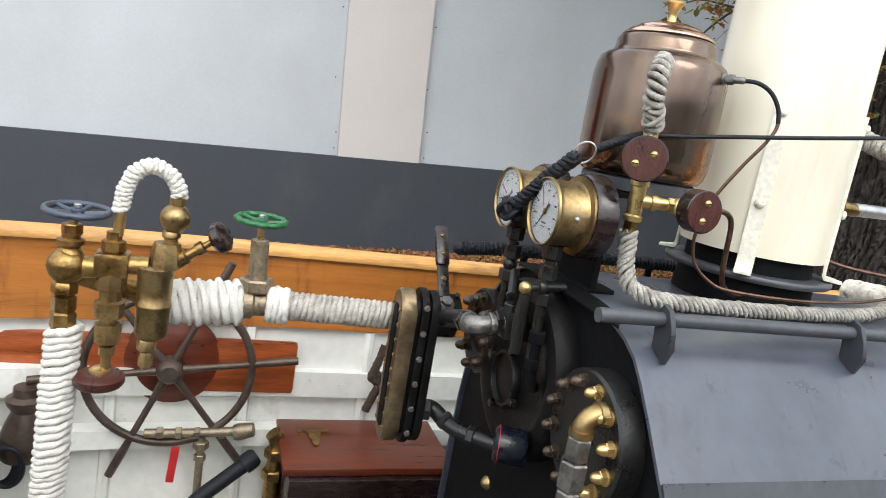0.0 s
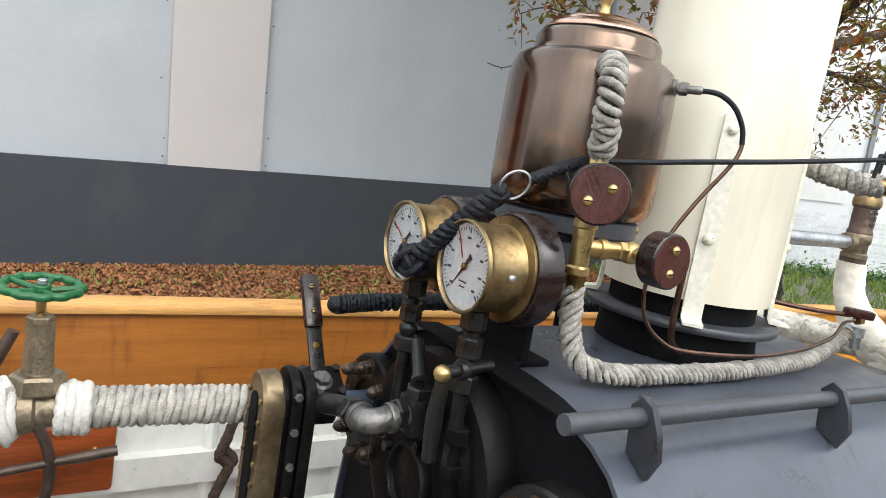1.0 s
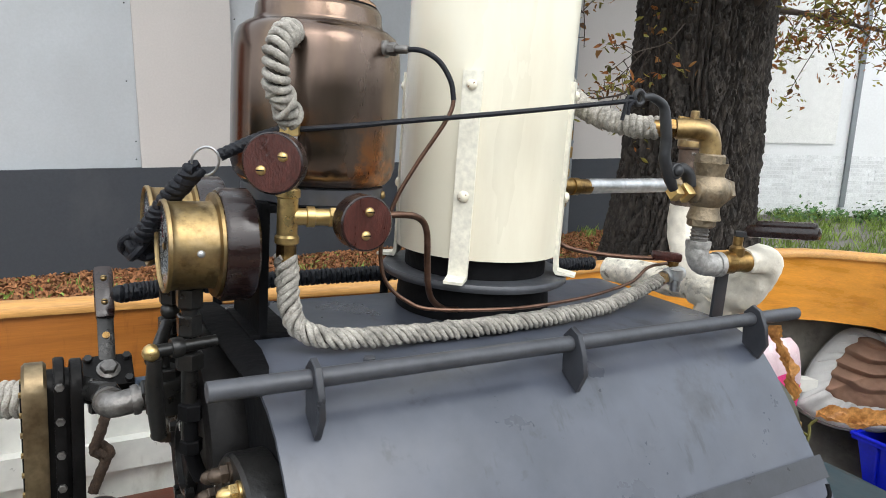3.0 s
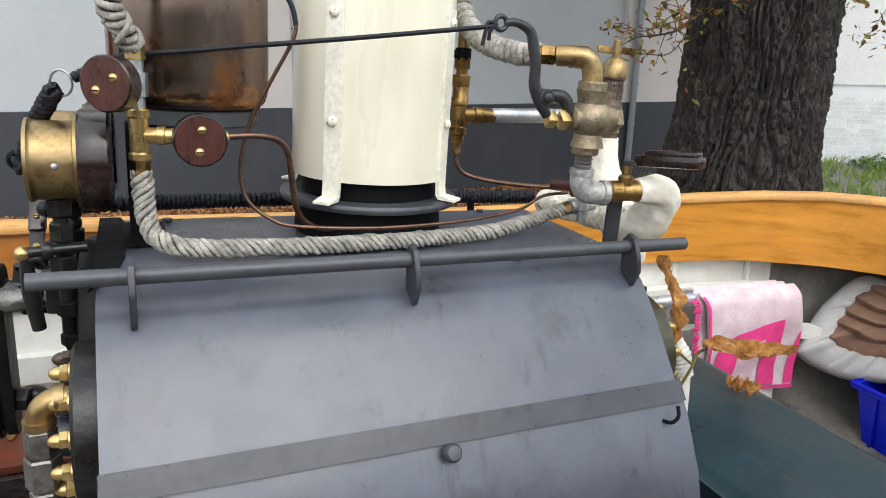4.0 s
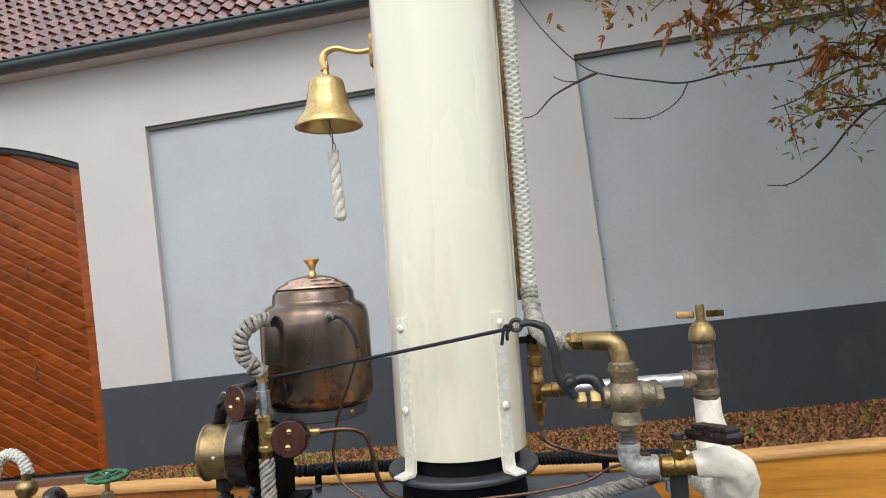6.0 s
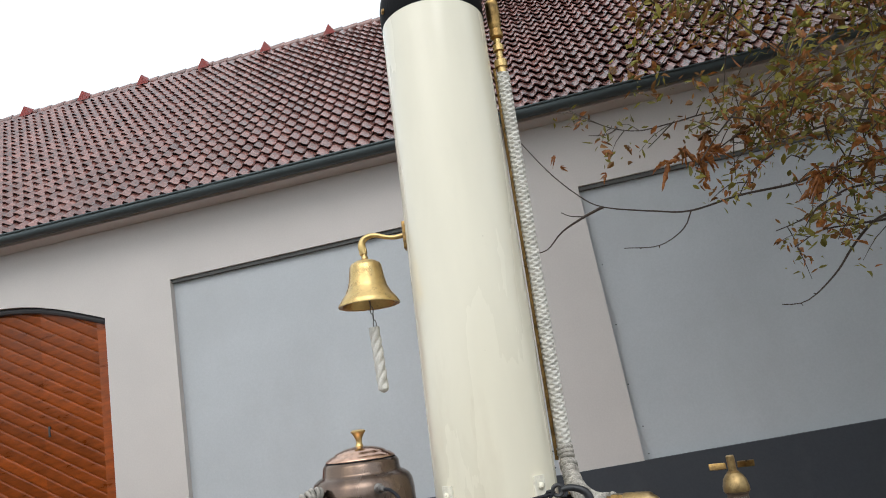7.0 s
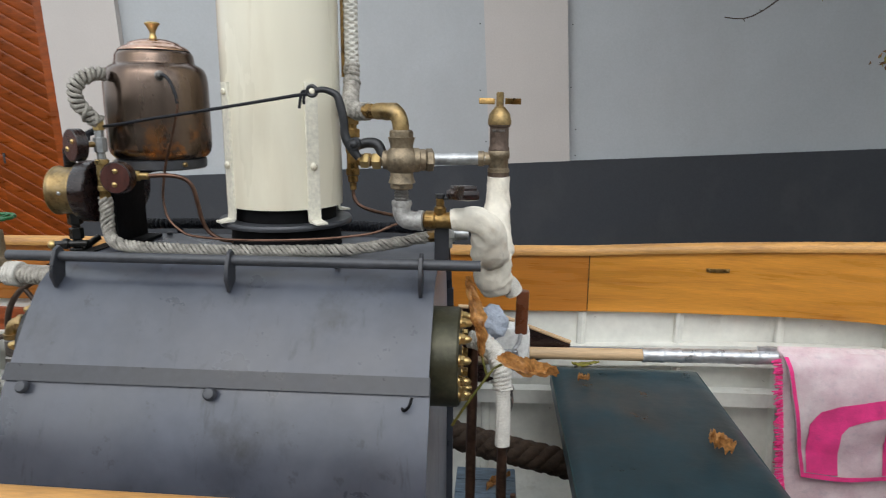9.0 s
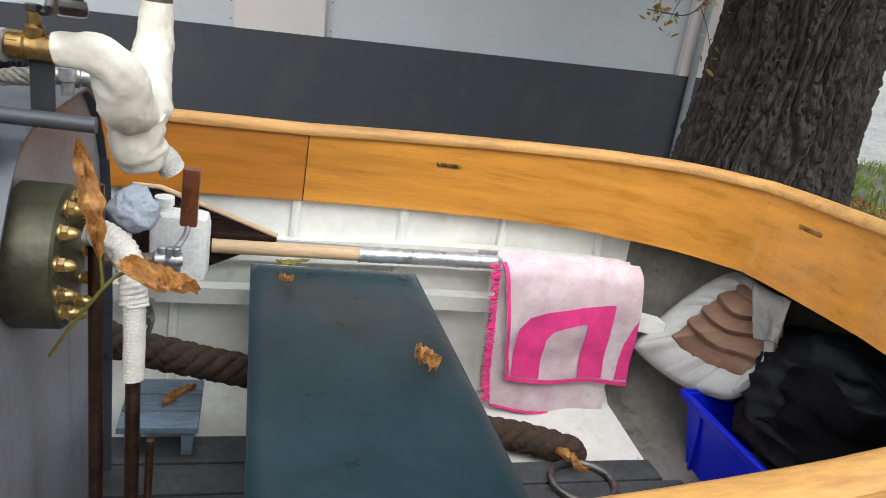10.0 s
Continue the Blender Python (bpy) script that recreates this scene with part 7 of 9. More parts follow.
lathe(bm, [(0.0105, 0), (0.0105, 0.006), (0.006, 0.007), (0.006, 0.001)], (-0.014, 0.244, 1.551), (-0.35, -0.85, -0.4), 14)
sweep(bm, [(0.0, 0.272, 1.564), (0.002, 0.267, 1.53)], 0.007, seg=12, smooth=False)
part("tommy_handle", bm, "black_pipe", cl)
bm = B()
lathe(bm, [(0, -0.004), (0.027, -0.004), (0.031, 0.0), (0.031, 0.046), (0.028, 0.05), (0, 0.05)], (-0.016, 0.19, 1.305), (0.93, -0.37, 0), 30)
cap_ob = part("round_cap", bm, "cap_blue", cl, "blue-black round cap")
bm = B()
sweep(bm, [V(-0.0145, 0.1895, 1.305) + V(0.37, 0.93, 0) * 0.0312 * math.cos(a) + V(0, 0, 0.0312 * math.sin(a)) for a in np.linspace(0, 2 * PI, 41)], 0.0008, seg=6, smooth=False)
part("red_line", bm, "red", cap_ob)
bm = B()
sweep(bm, [(0.022, 0.195, 1.50), (0.022, 0.195, 1.44), (0.035, 0.2, 1.40)], 0.0095, seg=12, step=0.02)
nut(bm, (0.022, 0.195, 1.485), (0, 0, 1), 0.016, 0.022)
nut(bm, (0.022, 0.195, 1.44), (0, 0, 1), 0.014, 0.018)
part("drain_valve", bm, "soot", cl)
bm = B()
lathe(bm, [(0.0095, 0), (0.012, 0.004), (0.008, 0.01), (0.004, 0.013), (0, 0.014)], (-0.02, 0.185, 1.235), (-1, -0.1, 0), 16)
part("brass_plug", bm, "brass", cl)

bl = thing("blowdown_elbow", (0.0, 0.05, 1.41), "brass elbow with grey hexagon unions on the drum flange", "pipe fitting")
bm = B()
sweep(bm, [(0.04, -0.018, 1.462), (0.022, -0.018, 1.463), (0.009, -0.018, 1.457), (0.003, -0.018, 1.446), (0.002, -0.018, 1.438)], 0.0142, seg=20, step=0.004)
lathe(bm, [(0.0175, 0), (0.0175, 0.01)], (0.002, -0.018, 1.441), (0, 0, -1), 20)
lathe(bm, [(0.0175, 0), (0.0175, 0.01)], (0.03, -0.018, 1.463), (-1, 0, 0), 20)
part("elbow", bm, "brass", bl)
bm = B()
nut(bm, (0.002, -0.018, 1.396), (0, 0, 1), 0.018, 0.034)
nut(bm, (0.002, -0.018, 1.352), (0, 0, 1), 0.0205, 0.042)
nut(bm, (0.002, -0.018, 1.312), (0, 0, 1), 0.0175, 0.036)
sweep(bm, [(0.002, -0.018, 1.43), (0.002, -0.018, 1.1), (0.002, -0.01, 0.567)], 0.0135, seg=14, step=0.05)
part("union", bm, "grey_iron", bl, "grey zinc hexagon union")

# ---- engine steam pipe with its stop valve ----
mp = thing("main_steam_pipe", (-0.35, 0.5, 1.42), "horizontal steam pipe wound with old white cord", "pipe")
bm = B()
MAIN = [(-0.375, 0.5, 1.424), (-0.25, 0.497, 1.422), (-0.12, 0.487, 1.42)]
wound(bm, MAIN, 0.0222, 0.0052, 0.0108, rough=0.05, lean=0.006, around=28, ply=0.009, seed=1.0)
part("rope_winding", bm, "rope_pale", mp, "tight grey rope winding", 80)
bm = B()
sweep(bm, [(-0.125, 0.487, 1.42), (0.07, 0.475, 1.42)], 0.0165, seg=18, smooth=False)
part("sleeve", bm, "sleeve_blue", mp, "slate-blue painted sleeve")
bm = B()
sweep(bm, MAIN, 0.019, seg=16)
part("pipe", bm, "core", mp)
bm = B()
wound(bm, [(-0.578, 0.5, 1.416), (-0.54, 0.5, 1.418), (-0.48, 0.5, 1.422), (-0.432, 0.5, 1.425)], 0.0315, 0.006, 0.0112, rough=0.16, lean=0.004, around=30, seed=3.0)
wound(bm, [(-0.56, 0.5, 1.417), (-0.44, 0.5, 1.424)], 0.037, 0.0055, 0.017, rough=0.14, lean=-0.006, around=30, seed=6.0)
part("loose_winding", bm, "rope_white", mp, "thick loose white cord winding", 80)
bm = B()
sweep(bm, [(-0.575, 0.5, 1.417), (-0.435, 0.5, 1.424)], 0.0285, seg=16, smooth=False)
part("lagging_core", bm, "core", mp)
bm = B()
wound(bm, [(-0.388, 0.5, 1.424), (-0.352, 0.499, 1.424)], 0.029, 0.006, 0.0095, rough=0.14, lean=0.003, seed=5.0)
part("frayed_collar", bm, "rope_white", mp, "", 80)
bm = B()
lathe(bm, [(0.026, 0), (0.03, 0.004), (0.03, 0.02), (0.024, 0.024), (0.024, 0.05), (0.03, 0.054), (0.03, 0.07)], (-0.44, 0.5, 1.425), (1, 0, 0), 26)
part("valve_body", bm, "bronze", mp)
bm = B()
sweep(bm, [(-0.72, 0.47, 1.47), (-0.66, 0.48, 1.45), (-0.58, 0.5, 1.42)], 0.02, seg=16, step=0.02)
part("bare_pipe", bm, "old_brass", mp)
hv = thing("stop_valve", (-0.418, 0.505, 1.45), "bronze stop valve with a chipped green handwheel", "valve")
bm = B()
nut(bm, (-0.415, 0.503, 1.448), (0, 0, 1), 0.032, 0.026, 6)
lathe(bm, [(0.02, 1.472), (0.018, 1.48), (0.0165, 1.525), (0.0165, 1.54)], (-0.416, 0.505, 0), (0, 0, 1), 22)
nut(bm, (-0.417, 0.507, 1.523), (0, 0, 1), 0.0165, 0.024)
part("bonnet", bm, "bronze", hv)
bm = B()
sweep(bm, [(-0.417, 0.508, 1.54), (-0.418, 0.51, 1.578)], 0.006, seg=12, smooth=False)
part("spindle", bm, "bright_brass", hv)


def handwheel(parent, c, r, m, axis=(0, 0, 1), scallop=0.0, lab=""):
    c = Vector(c)
    mt = basis(axis)
    bm = B()
    ring = [c + mt @ V(r * (1 + scallop * math.cos(12 * a)) * math.cos(a), r * (1 + scallop * math.cos(12 * a)) * math.sin(a), 0) for a in np.linspace(0, 2 * PI, 61)]
    sweep(bm, ring, r * 0.12, seg=10, smooth=False)
    for k in range(5):
        a = 2 * PI * k / 5
        d = mt @ V(math.cos(a), math.sin(a), 0)
        sweep(bm, [c - mt @ V(0, 0, r * 0.12), c + d * r * 0.5 - mt @ V(0, 0, r * 0.06), c + d * r * 0.97], r * 0.09, seg=8, step=0.01)
    disc(bm, c - mt @ V(0, 0, r * 0.25), axis, r * 0.24, r * 0.32)
    part("handwheel", bm, m, parent, lab)
    bm = B()
    nut(bm, c + mt @ V(0, 0, r * 0.08), axis, r * 0.13, r * 0.14)
    part("wheel_nut", bm, "steel", parent)


handwheel(hv, (-0.418, 0.512, 1.583), 0.044, "green_enamel", (0.02, -0.05, 1), 0.05, "chipped green enamelled handwheel")

# injector and lubricator in front of the wheel
inj = thing("injector_valve", (-0.72, 0.42, 1.4), "brass angle valve with a slate blue handwheel", "valve")
bm = B()
lathe(bm, [(0.013, 1.37), (0.013, 1.385), (0.02, 1.388), (0.02, 1.412), (0.016, 1.415), (0.019, 1.42), (0.019, 1.44), (0.014, 1.443), (0.02, 1.447), (0.02, 1.462), (0.0165, 1.466)], (-0.72, 0.42, 0), (0, 0, 1), 6)
part("union", bm, "old_brass", inj)
bm = B()
ball(bm, (-0.718, 0.42, 1.493), 0.0305, 24)
lathe(bm, [(0.018, 0), (0.018, 0.035), (0.022, 0.037), (0.022, 0.055)], (-0.71, 0.42, 1.493), (1, 0, 0), 20)
lathe(bm, [(0.02, 1.515), (0.014, 1.523), (0.016, 1.527), (0.021, 1.53), (0.021, 1.537), (0.014, 1.54), (0.014, 1.552)], (-0.715, 0.42, 0), (0, 0, 1), 20)
nut(bm, (-0.714, 0.42, 1.545), (0, 0, 1), 0.016, 0.018)
part("body", bm, "old_brass", inj)
bm = B()
sweep(bm, [(-0.713, 0.42, 1.555), (-0.71, 0.42, 1.585)], 0.0065, seg=10, smooth=False)
part("spindle", bm, "brass", inj)
handwheel(inj, (-0.708, 0.42, 1.585), 0.046, "slate_enamel", (0.02, -0.04, 1), 0.0, "slate blue painted handwheel")
bm = B()
FEED = [(-0.718, 0.425, 1.385), (-0.722, 0.425, 1.3), (-0.728, 0.43, 1.15), (-0.735, 0.44, 0.95), (-0.74, 0.45, 0.567)]
wound(bm, FEED, 0.0212, 0.0064, 0.0136, rough=0.08, lean=0.006, ply=0.0095, seed=8.0)
part("cord_binding", bm, "rope_white", inj, "white cord bound round the riser", 80)
bm = B()
sweep(bm, FEED, 0.0195, seg=14, step=0.03)
part("riser_pipe", bm, "core", inj)

ij = thing("steam_injector", (-0.652, 0.42, 1.4), "upright brass injector of stacked hexagon fittings", "injector")
ix, iy = -0.652, 0.42
bm = B()
lathe(bm, [(0.008, 1.318), (0.008, 1.34), (0.0125, 1.342), (0.0125, 1.358), (0.009, 1.36), (0.021, 1.366), (0.021, 1.398), (0.013, 1.401), (0.013, 1.408), (0.0235, 1.411), (0.0235, 1.436), (0.017, 1.439), (0.017, 1.456), (0.024, 1.459), (0.024, 1.486), (0.013, 1.49)], (ix, iy, 0), (0, 0, 1), 8)
part("lower_body", bm, "brass", ij)
bm = B()
box(bm, (ix, iy, 1.502), (0.052, 0.045, 0.04), 0.006)
lathe(bm, [(0.014, 1.52), (0.019, 1.524), (0.019, 1.54), (0.012, 1.543), (0.012, 1.556)], (ix, iy, 0), (0, 0, 1), 6)
sweep(bm, [(ix, iy, 1.50), (ix + 0.055, iy, 1.502)], 0.016, seg=14, smooth=False)
sweep(bm, [(ix, iy, 1.50), (ix - 0.05, iy, 1.496)], 0.014, seg=14, smooth=False)
part("cross_body", bm, "old_brass", ij)
bm = B()
sweep(bm, [(ix + 0.005, iy, 1.55), (ix + 0.008, iy, 1.61)], 0.0085, seg=14, smooth=False)
part("delivery_tube", bm, "bright_brass", ij)
bm = B()
lathe(bm, [(0, 1.285), (0.036, 1.287), (0.0405, 1.293), (0.0405, 1.303), (0.034, 1.308), (0.017, 1.311), (0, 1.312)], (ix - 0.008, iy, 0), (0, 0, 1), 32)
part("wooden_knob", bm, "disc_red", ij, "round red-brown wooden knob")
bm = B()
lathe(bm, [(0.017, 1.31), (0.017, 1.315), (0.009, 1.32)], (ix - 0.008, iy, 0), (0, 0, 1), 20)
part("knob_washer", bm, "bright_brass", ij)
bm = B()
ARCH = [(ix + 0.006, iy, 1.592), (ix + 0.012, iy, 1.63), (ix + 0.028, iy, 1.66), (ix + 0.052, iy, 1.67), (ix + 0.076, iy, 1.66), (ix + 0.09, iy, 1.64), (ix + 0.094, iy, 1.622)]
wound(bm, ARCH, 0.0082, 0.0046, 0.0082, rough=0.16, lean=0.0022, seed=4.0)
sweep(bm, ARCH, 0.0075, seg=10)
solo("rope_bound_arch", bm, "rope_white", (ix, iy, 1.6), "arched tube bound with pale cord", "pipe", sharp=80)

lub = thing("lubricator", (-0.585, 0.42, 1.4), "brass cylinder lubricator with a ball top", "lubricator")
bm = B()
ball(bm, (-0.562, 0.42, 1.588), 0.0245, 24)
lathe(bm, [(0.009, 1.608), (0.0125, 1.611), (0.0125, 1.622), (0.008, 1.625)], (-0.561, 0.42, 0), (0, 0, 1), 6)
lathe(bm, [(0.012, 1.566), (0.015, 1.562), (0.015, 1.556), (0.011, 1.553), (0.011, 1.546)], (-0.566, 0.42, 0), (0, 0, 1), 20)
part("ball_top", bm, "brass", lub)
bm = B()
lathe(bm, [(0.011, 1.548), (0.021, 1.545), (0.026, 1.52), (0.0265, 1.503)], (-0.571, 0.42, 0), (0, 0, 1), 8)
lathe(bm, [(0.0265, 1.505), (0.0305, 1.502), (0.0305, 1.49), (0.0285, 1.486), (0.0275, 1.44), (0.029, 1.438), (0.029, 1.434), (0.0275, 1.432), (0.027, 1.385), (0.022, 1.377), (0.011, 1.372)], (-0.585, 0.42, 0), (0, 0, 1), 32)
part("cylinder", bm, "brass", lub)
bm = B()
lathe(bm, [(0.013, 1.375), (0.016, 1.37), (0.016, 1.355), (0.009, 1.35), (0.012, 1.34), (0.012, 1.325), (0.006, 1.318)], (-0.59, 0.42, 0), (0, 0, 1), 8)
part("drain", bm, "brass", lub)
bm = B()
ad = V(0.8, -0.05, 0.6).normalized()
a0 = V(-0.56, 0.42, 1.51)
lathe(bm, [(0.014, 0), (0.014, 0.025), (0.009, 0.028), (0.009, 0.045), (0.012, 0.046), (0.012, 0.058), (0.006, 0.06), (0.006, 0.08)], a0, ad, 14)
part("side_valve", bm, "old_brass", lub)
bm = B()
lathe(bm, [(0, -0.006), (0.022, -0.005), (0.028, 0.002), (0.026, 0.012), (0.016, 0.019), (0, 0.02)], a0 + ad * 0.085, V(0.75, -0.3, 0.5), 26)
part("side_knob", bm, "mahogany", lub, "dark wooden knob")

# ---- far side of the cockpit ----
wheel = thing("steering_wheel", (-0.573, 0.95, 1.09), "brown iron ship's wheel with six spokes", "wheel")
wc = V(-0.572, 0.95, 1.09)
bm = B()
sweep(bm, [wc + V(0.2 * math.cos(a), 0, 0.2 * math.sin(a)) for a in np.linspace(0, 2 * PI, 81)], 0.0105, seg=12, smooth=False)
part("rim", bm, "rust_iron", wheel)
for k in range(6):
    a = radians(7 + 60 * k)
    d = V(math.cos(a), 0, math.sin(a))
    bm = B()
    sweep(bm, [wc + d * 0.025, wc + d * 0.1, wc + d * 0.2, wc + d * 0.225, wc + d * 0.28, wc + d * 0.318], [0.012, 0.0085, 0.0085, 0.0085, 0.0115, 0.0105], seg=12, step=0.02)
    part("spoke", bm, "rust_iron", wheel)
bm = B()
lathe(bm, [(0, -0.03), (0.02, -0.03), (0.03, -0.02), (0.034, -0.005), (0.034, 0.02), (0.028, 0.035)], wc, (0, 1, 0), 28)
part("hub", bm, "rust_iron", wheel)
bm = B()
sweep(bm, [wc + V(0, 0.03, 0), wc + V(0, 0.12, 0)], 0.016, seg=12, smooth=False)
part("shaft", bm, "soot", wheel)
bm = B()
lathe(bm, [(0, 0), (0.115, 0), (0.122, 0.004), (0.122, 0.014), (0.1, 0.018), (0.08, 0.03), (0, 0.03)][::-1], wc + V(0.0, 0.085, 0.0), (0, -1, 0), 48)
part("backing_disc", bm, "locker_lid", wheel, "turned mahogany disc")
bm = B()
hb = half_beam(-0.6)
yb = MID + hb + 0.004
box(bm, (-0.63, yb, 1.075), (0.76, 0.028, 0.15), 0.022)
brd = solo("wheel_board", bm, "redwood", (-0.63, yb, 1.0), "red varnished board screwed to the hull side", "board")
for x in (-0.98, -0.29):
    bm = B()
    screw(bm, (x, yb - 0.014, 1.1), (0, -1, 0), 0.006)
    part("screw", bm, "old_brass", brd)

locker = thing("wooden_locker", (-0.06, 0.85, 0.567), "red-brown varnished wooden locker with a brass hasp", "locker")
bm = B()
box(bm, (-0.06, 0.85, 0.737), (0.42, 0.22, 0.326), 0.004)
part("carcass", bm, "mahogany", locker)
bm = B()
box(bm, (-0.06, 0.895, 0.911), (0.45, 0.27, 0.02), 0.004)
lidp = part("lid", bm, "locker_lid", locker, "dark red varnished lid")
bm = B()
box(bm, (-0.19, 0.955, 0.9225), (0.085, 0.016, 0.005), 0.001)
slab(bm, [(-0.21, 0.948, 0.9225), (-0.17, 0.948, 0.9225), (-0.18, 0.895, 0.9225), (-0.183, 0.878, 0.9225), (-0.19, 0.872, 0.9225), (-0.197, 0.878, 0.9225), (-0.2, 0.895, 0.9225)], (0, 0, 0.004), 0.001)
for hx_, hy_ in ((-0.222, 0.955), (-0.158, 0.955), (-0.19, 0.89)):
    screw(bm, (hx_, hy_, 0.926), (0, 0, 1), 0.004)
part("hasp", bm, "old_brass", lidp)
bm = B()
rope(bm, [(-0.015, 0.99, 1.17), (-0.03, 0.98, 1.12), (-0.045, 0.975, 1.08), (-0.02, 0.975, 1.06), (-0.035, 0.97, 1.02), (-0.05, 0.97, 0.98)], 0.011, laid, seg=16, step=0.004, lobes=1.5, pitch=0.03, amp=0.4, wild=0.2)
rope(bm, [(-0.04, 0.985, 1.1), (-0.01, 0.975, 1.07), (-0.03, 0.97, 1.05)], 0.009, laid, seg=14, step=0.004, lobes=1.5, pitch=0.03, amp=0.4)
solo("mooring_line", bm, "rope_brown", (-0.03, 0.98, 1.17), "short knotted brown line hanging on the hull", "rope", sharp=80)
pump = thing("seacock_pipes", (-0.45, 0.93, 0.9), "tarnished seacock pipework with a red lever", "pipe fitting")
bm = B()
sweep(bm, [(-0.62, 0.95, 0.915), (-0.5, 0.945, 0.92), (-0.37, 0.93, 0.935)], 0.012, seg=12, step=0.02)
for x in (-0.59, -0.545, -0.5, -0.44):
    nut(bm, (x, 0.946, 0.918), (1, 0, 0.1), 0.017, 0.016)
lathe(bm, [(0.02, 0), (0.022, 0.01), (0.018, 0.05)], (-0.4, 0.93, 0.93), (1, -0.2, 0.3), 18)
part("cross_pipe", bm, "bronze", pump)
bm = B()
sweep(bm, [(-0.48, 0.945, 0.91), (-0.48, 0.945, 0.84), (-0.478, 0.93, 0.6)], 0.01, seg=12, step=0.03)
nut(bm, (-0.48, 0.945, 0.875), (0, 0, 1), 0.02, 0.022)
nut(bm, (-0.48, 0.945, 0.84), (0, 0, 1), 0.015, 0.02)
part("down_pipe", bm, "bronze", pump)
bm = B()
sweep(bm, [(-0.3, 0.93, 0.93), (-0.285, 0.93, 0.9), (-0.288, 0.92, 0.82), (-0.295, 0.9, 0.6)], 0.022, seg=14, step=0.02)
nut(bm, (-0.287, 0.925, 0.86), (0, 0, 1), 0.031, 0.03)
nut(bm, (-0.29, 0.922, 0.8), (0, 0, 1), 0.03, 0.03)
part("riser", bm, "old_brass", pump)
bm = B()
box(bm, (-0.545, 0.935, 0.835), (0.02, 0.008, 0.1), 0.004, Euler((0, 0.08, 0)).to_matrix())
part("lever", bm, "red", pump, "bright red lever")
bm = B()
sweep(bm, [(-0.36, 0.9, 0.86), (-0.42, 0.88, 0.82), (-0.49, 0.85, 0.77), (-0.54, 0.8, 0.7), (-0.56, 0.76, 0.58)], 0.02, seg=14, step=0.02)
lathe(bm, [(0.026, 0), (0.026, 0.03), (0.02, 0.04)], (-0.37, 0.895, 0.855), (0.6, 0.25, 0.4), 18)
part("hose", bm, "rope_black", pump, "black rubber hose")
bol = thing("bronze_bollard", (-0.91, 0.95, 0.98), "dark bronze lantern base with a bound cord", "fitting")
bm = B()
lathe(bm, [(0, 0.86), (0.05, 0.86), (0.056, 0.88), (0.05, 0.93), (0.038, 0.96), (0.03, 0.98), (0.042, 1.0), (0.044, 1.012), (0.03, 1.02), (0.028, 1.04), (0, 1.042)], (-0.885, 0.94, 0), (0, 0, 1), 26)
part("body", bm, "rust_iron", bol)
bm = B()
for k in range(4):
    sweep(bm, [V(-0.93, 0.9, 0.86) + V(0.035 * math.cos(a) + 0.008 * k, -0.006 * k, 0.05 * math.sin(a)) for a in np.linspace(0, 2 * PI, 25)], 0.005, seg=7, smooth=False)
part("cord_coil", bm, "rope_black", bol)
# stern seat and its cushion
bm = B()
box(bm, (-1.22, 0.62, 0.99), (0.6, 0.46, 0.026), 0.005)
for x in (-1.0, -1.42):
    box(bm, (x, 0.5, 0.775), (0.04, 0.05, 0.41), 0.004)
solo("stern_seat", bm, "hull_white", (-1.3, 0.7, 0.567), "white painted stern seat board", "bench")
bm = B()
box(bm, (-1.22, 0.62, 1.045), (0.58, 0.44, 0.085), 0.02)
solo("seat_cushion", bm, "teal", (-1.31, 0.72, 1.003), "dark teal vinyl seat cushion", "cushion")

# ---- forward well ----
th = thing("thwart", (1.405, 0.27, 0.98), "white painted thwart plank across the boat", "bench")
bm = B()
box(bm, (1.405, 0.265, 0.985), (0.44, 1.48, 0.026), 0.004)
part("plank", bm, "hull_white", th)
for y in (-0.1, 0.62):
    bm = B()
    box(bm, (1.405, y, 0.77), (0.05, 0.05, 0.405), 0.005)
    part("leg", bm, "hull_white", th)


def cushion():
    bm = B()
    x0, x1, y0, y1, z0, z1 = 1.172, 1.642, -0.47, 0.862, 0.999, 1.068
    nx, ny = 24, 60
    rows = []
    for j in range(ny + 1):
        r = []
        for i in range(nx + 1):
            u, v = i / nx, j / ny
            ex = min(u, 1 - u) * (x1 - x0)
            ey = min(v, 1 - v) * (y1 - y0)
            e = min(ex, ey, 0.03) / 0.03
            z = z1 - 0.014 * (1 - e) ** 2 + 0.003 * noise.noise(V(u * 3, v * 9, 1)) + 0.0022 * math.sin(v * 46 + 3 * noise.noise(V(u * 2, v * 4, 5))) * max(0, 0.55 - v) * 2
            r.append(bm.verts.new((x0 + u * (x1 - x0), y0 + v * (y1 - y0), z)))
        rows.append(r)
    for a, b in zip(rows, rows[1:]):
        for i in range(nx):
            bm.faces.new((a[i], a[i + 1], b[i + 1], b[i]))
    rim = rows[0] + [r[-1] for r in rows[1:]] + rows[-1][-2::-1] + [r[0] for r in rows[-2:0:-1]]
    low = [bm.verts.new((v.co.x, v.co.y, z0)) for v in rim]
    n = len(rim)
    for i in range(n):
        bm.faces.new((rim[i], rim[(i + 1) % n], low[(i + 1) % n], low[i]))
    bm.faces.new(low)
    c = thing("thwart_cushion", (1.4, 0.2, 1.0), "long dark petrol-blue vinyl cushion, creased and dusty", "cushion")
    part("cover", bm, "vinyl", c, "", 50)
    bm = B()
    z = 1.052
    sweep(bm, [(x0, y0, z), (x1, y0, z), (x1, y1, z), (x0, y1, z), (x0, y0, z)], 0.0028, seg=6, smooth=False)
    part("piping", bm, "teal", c)


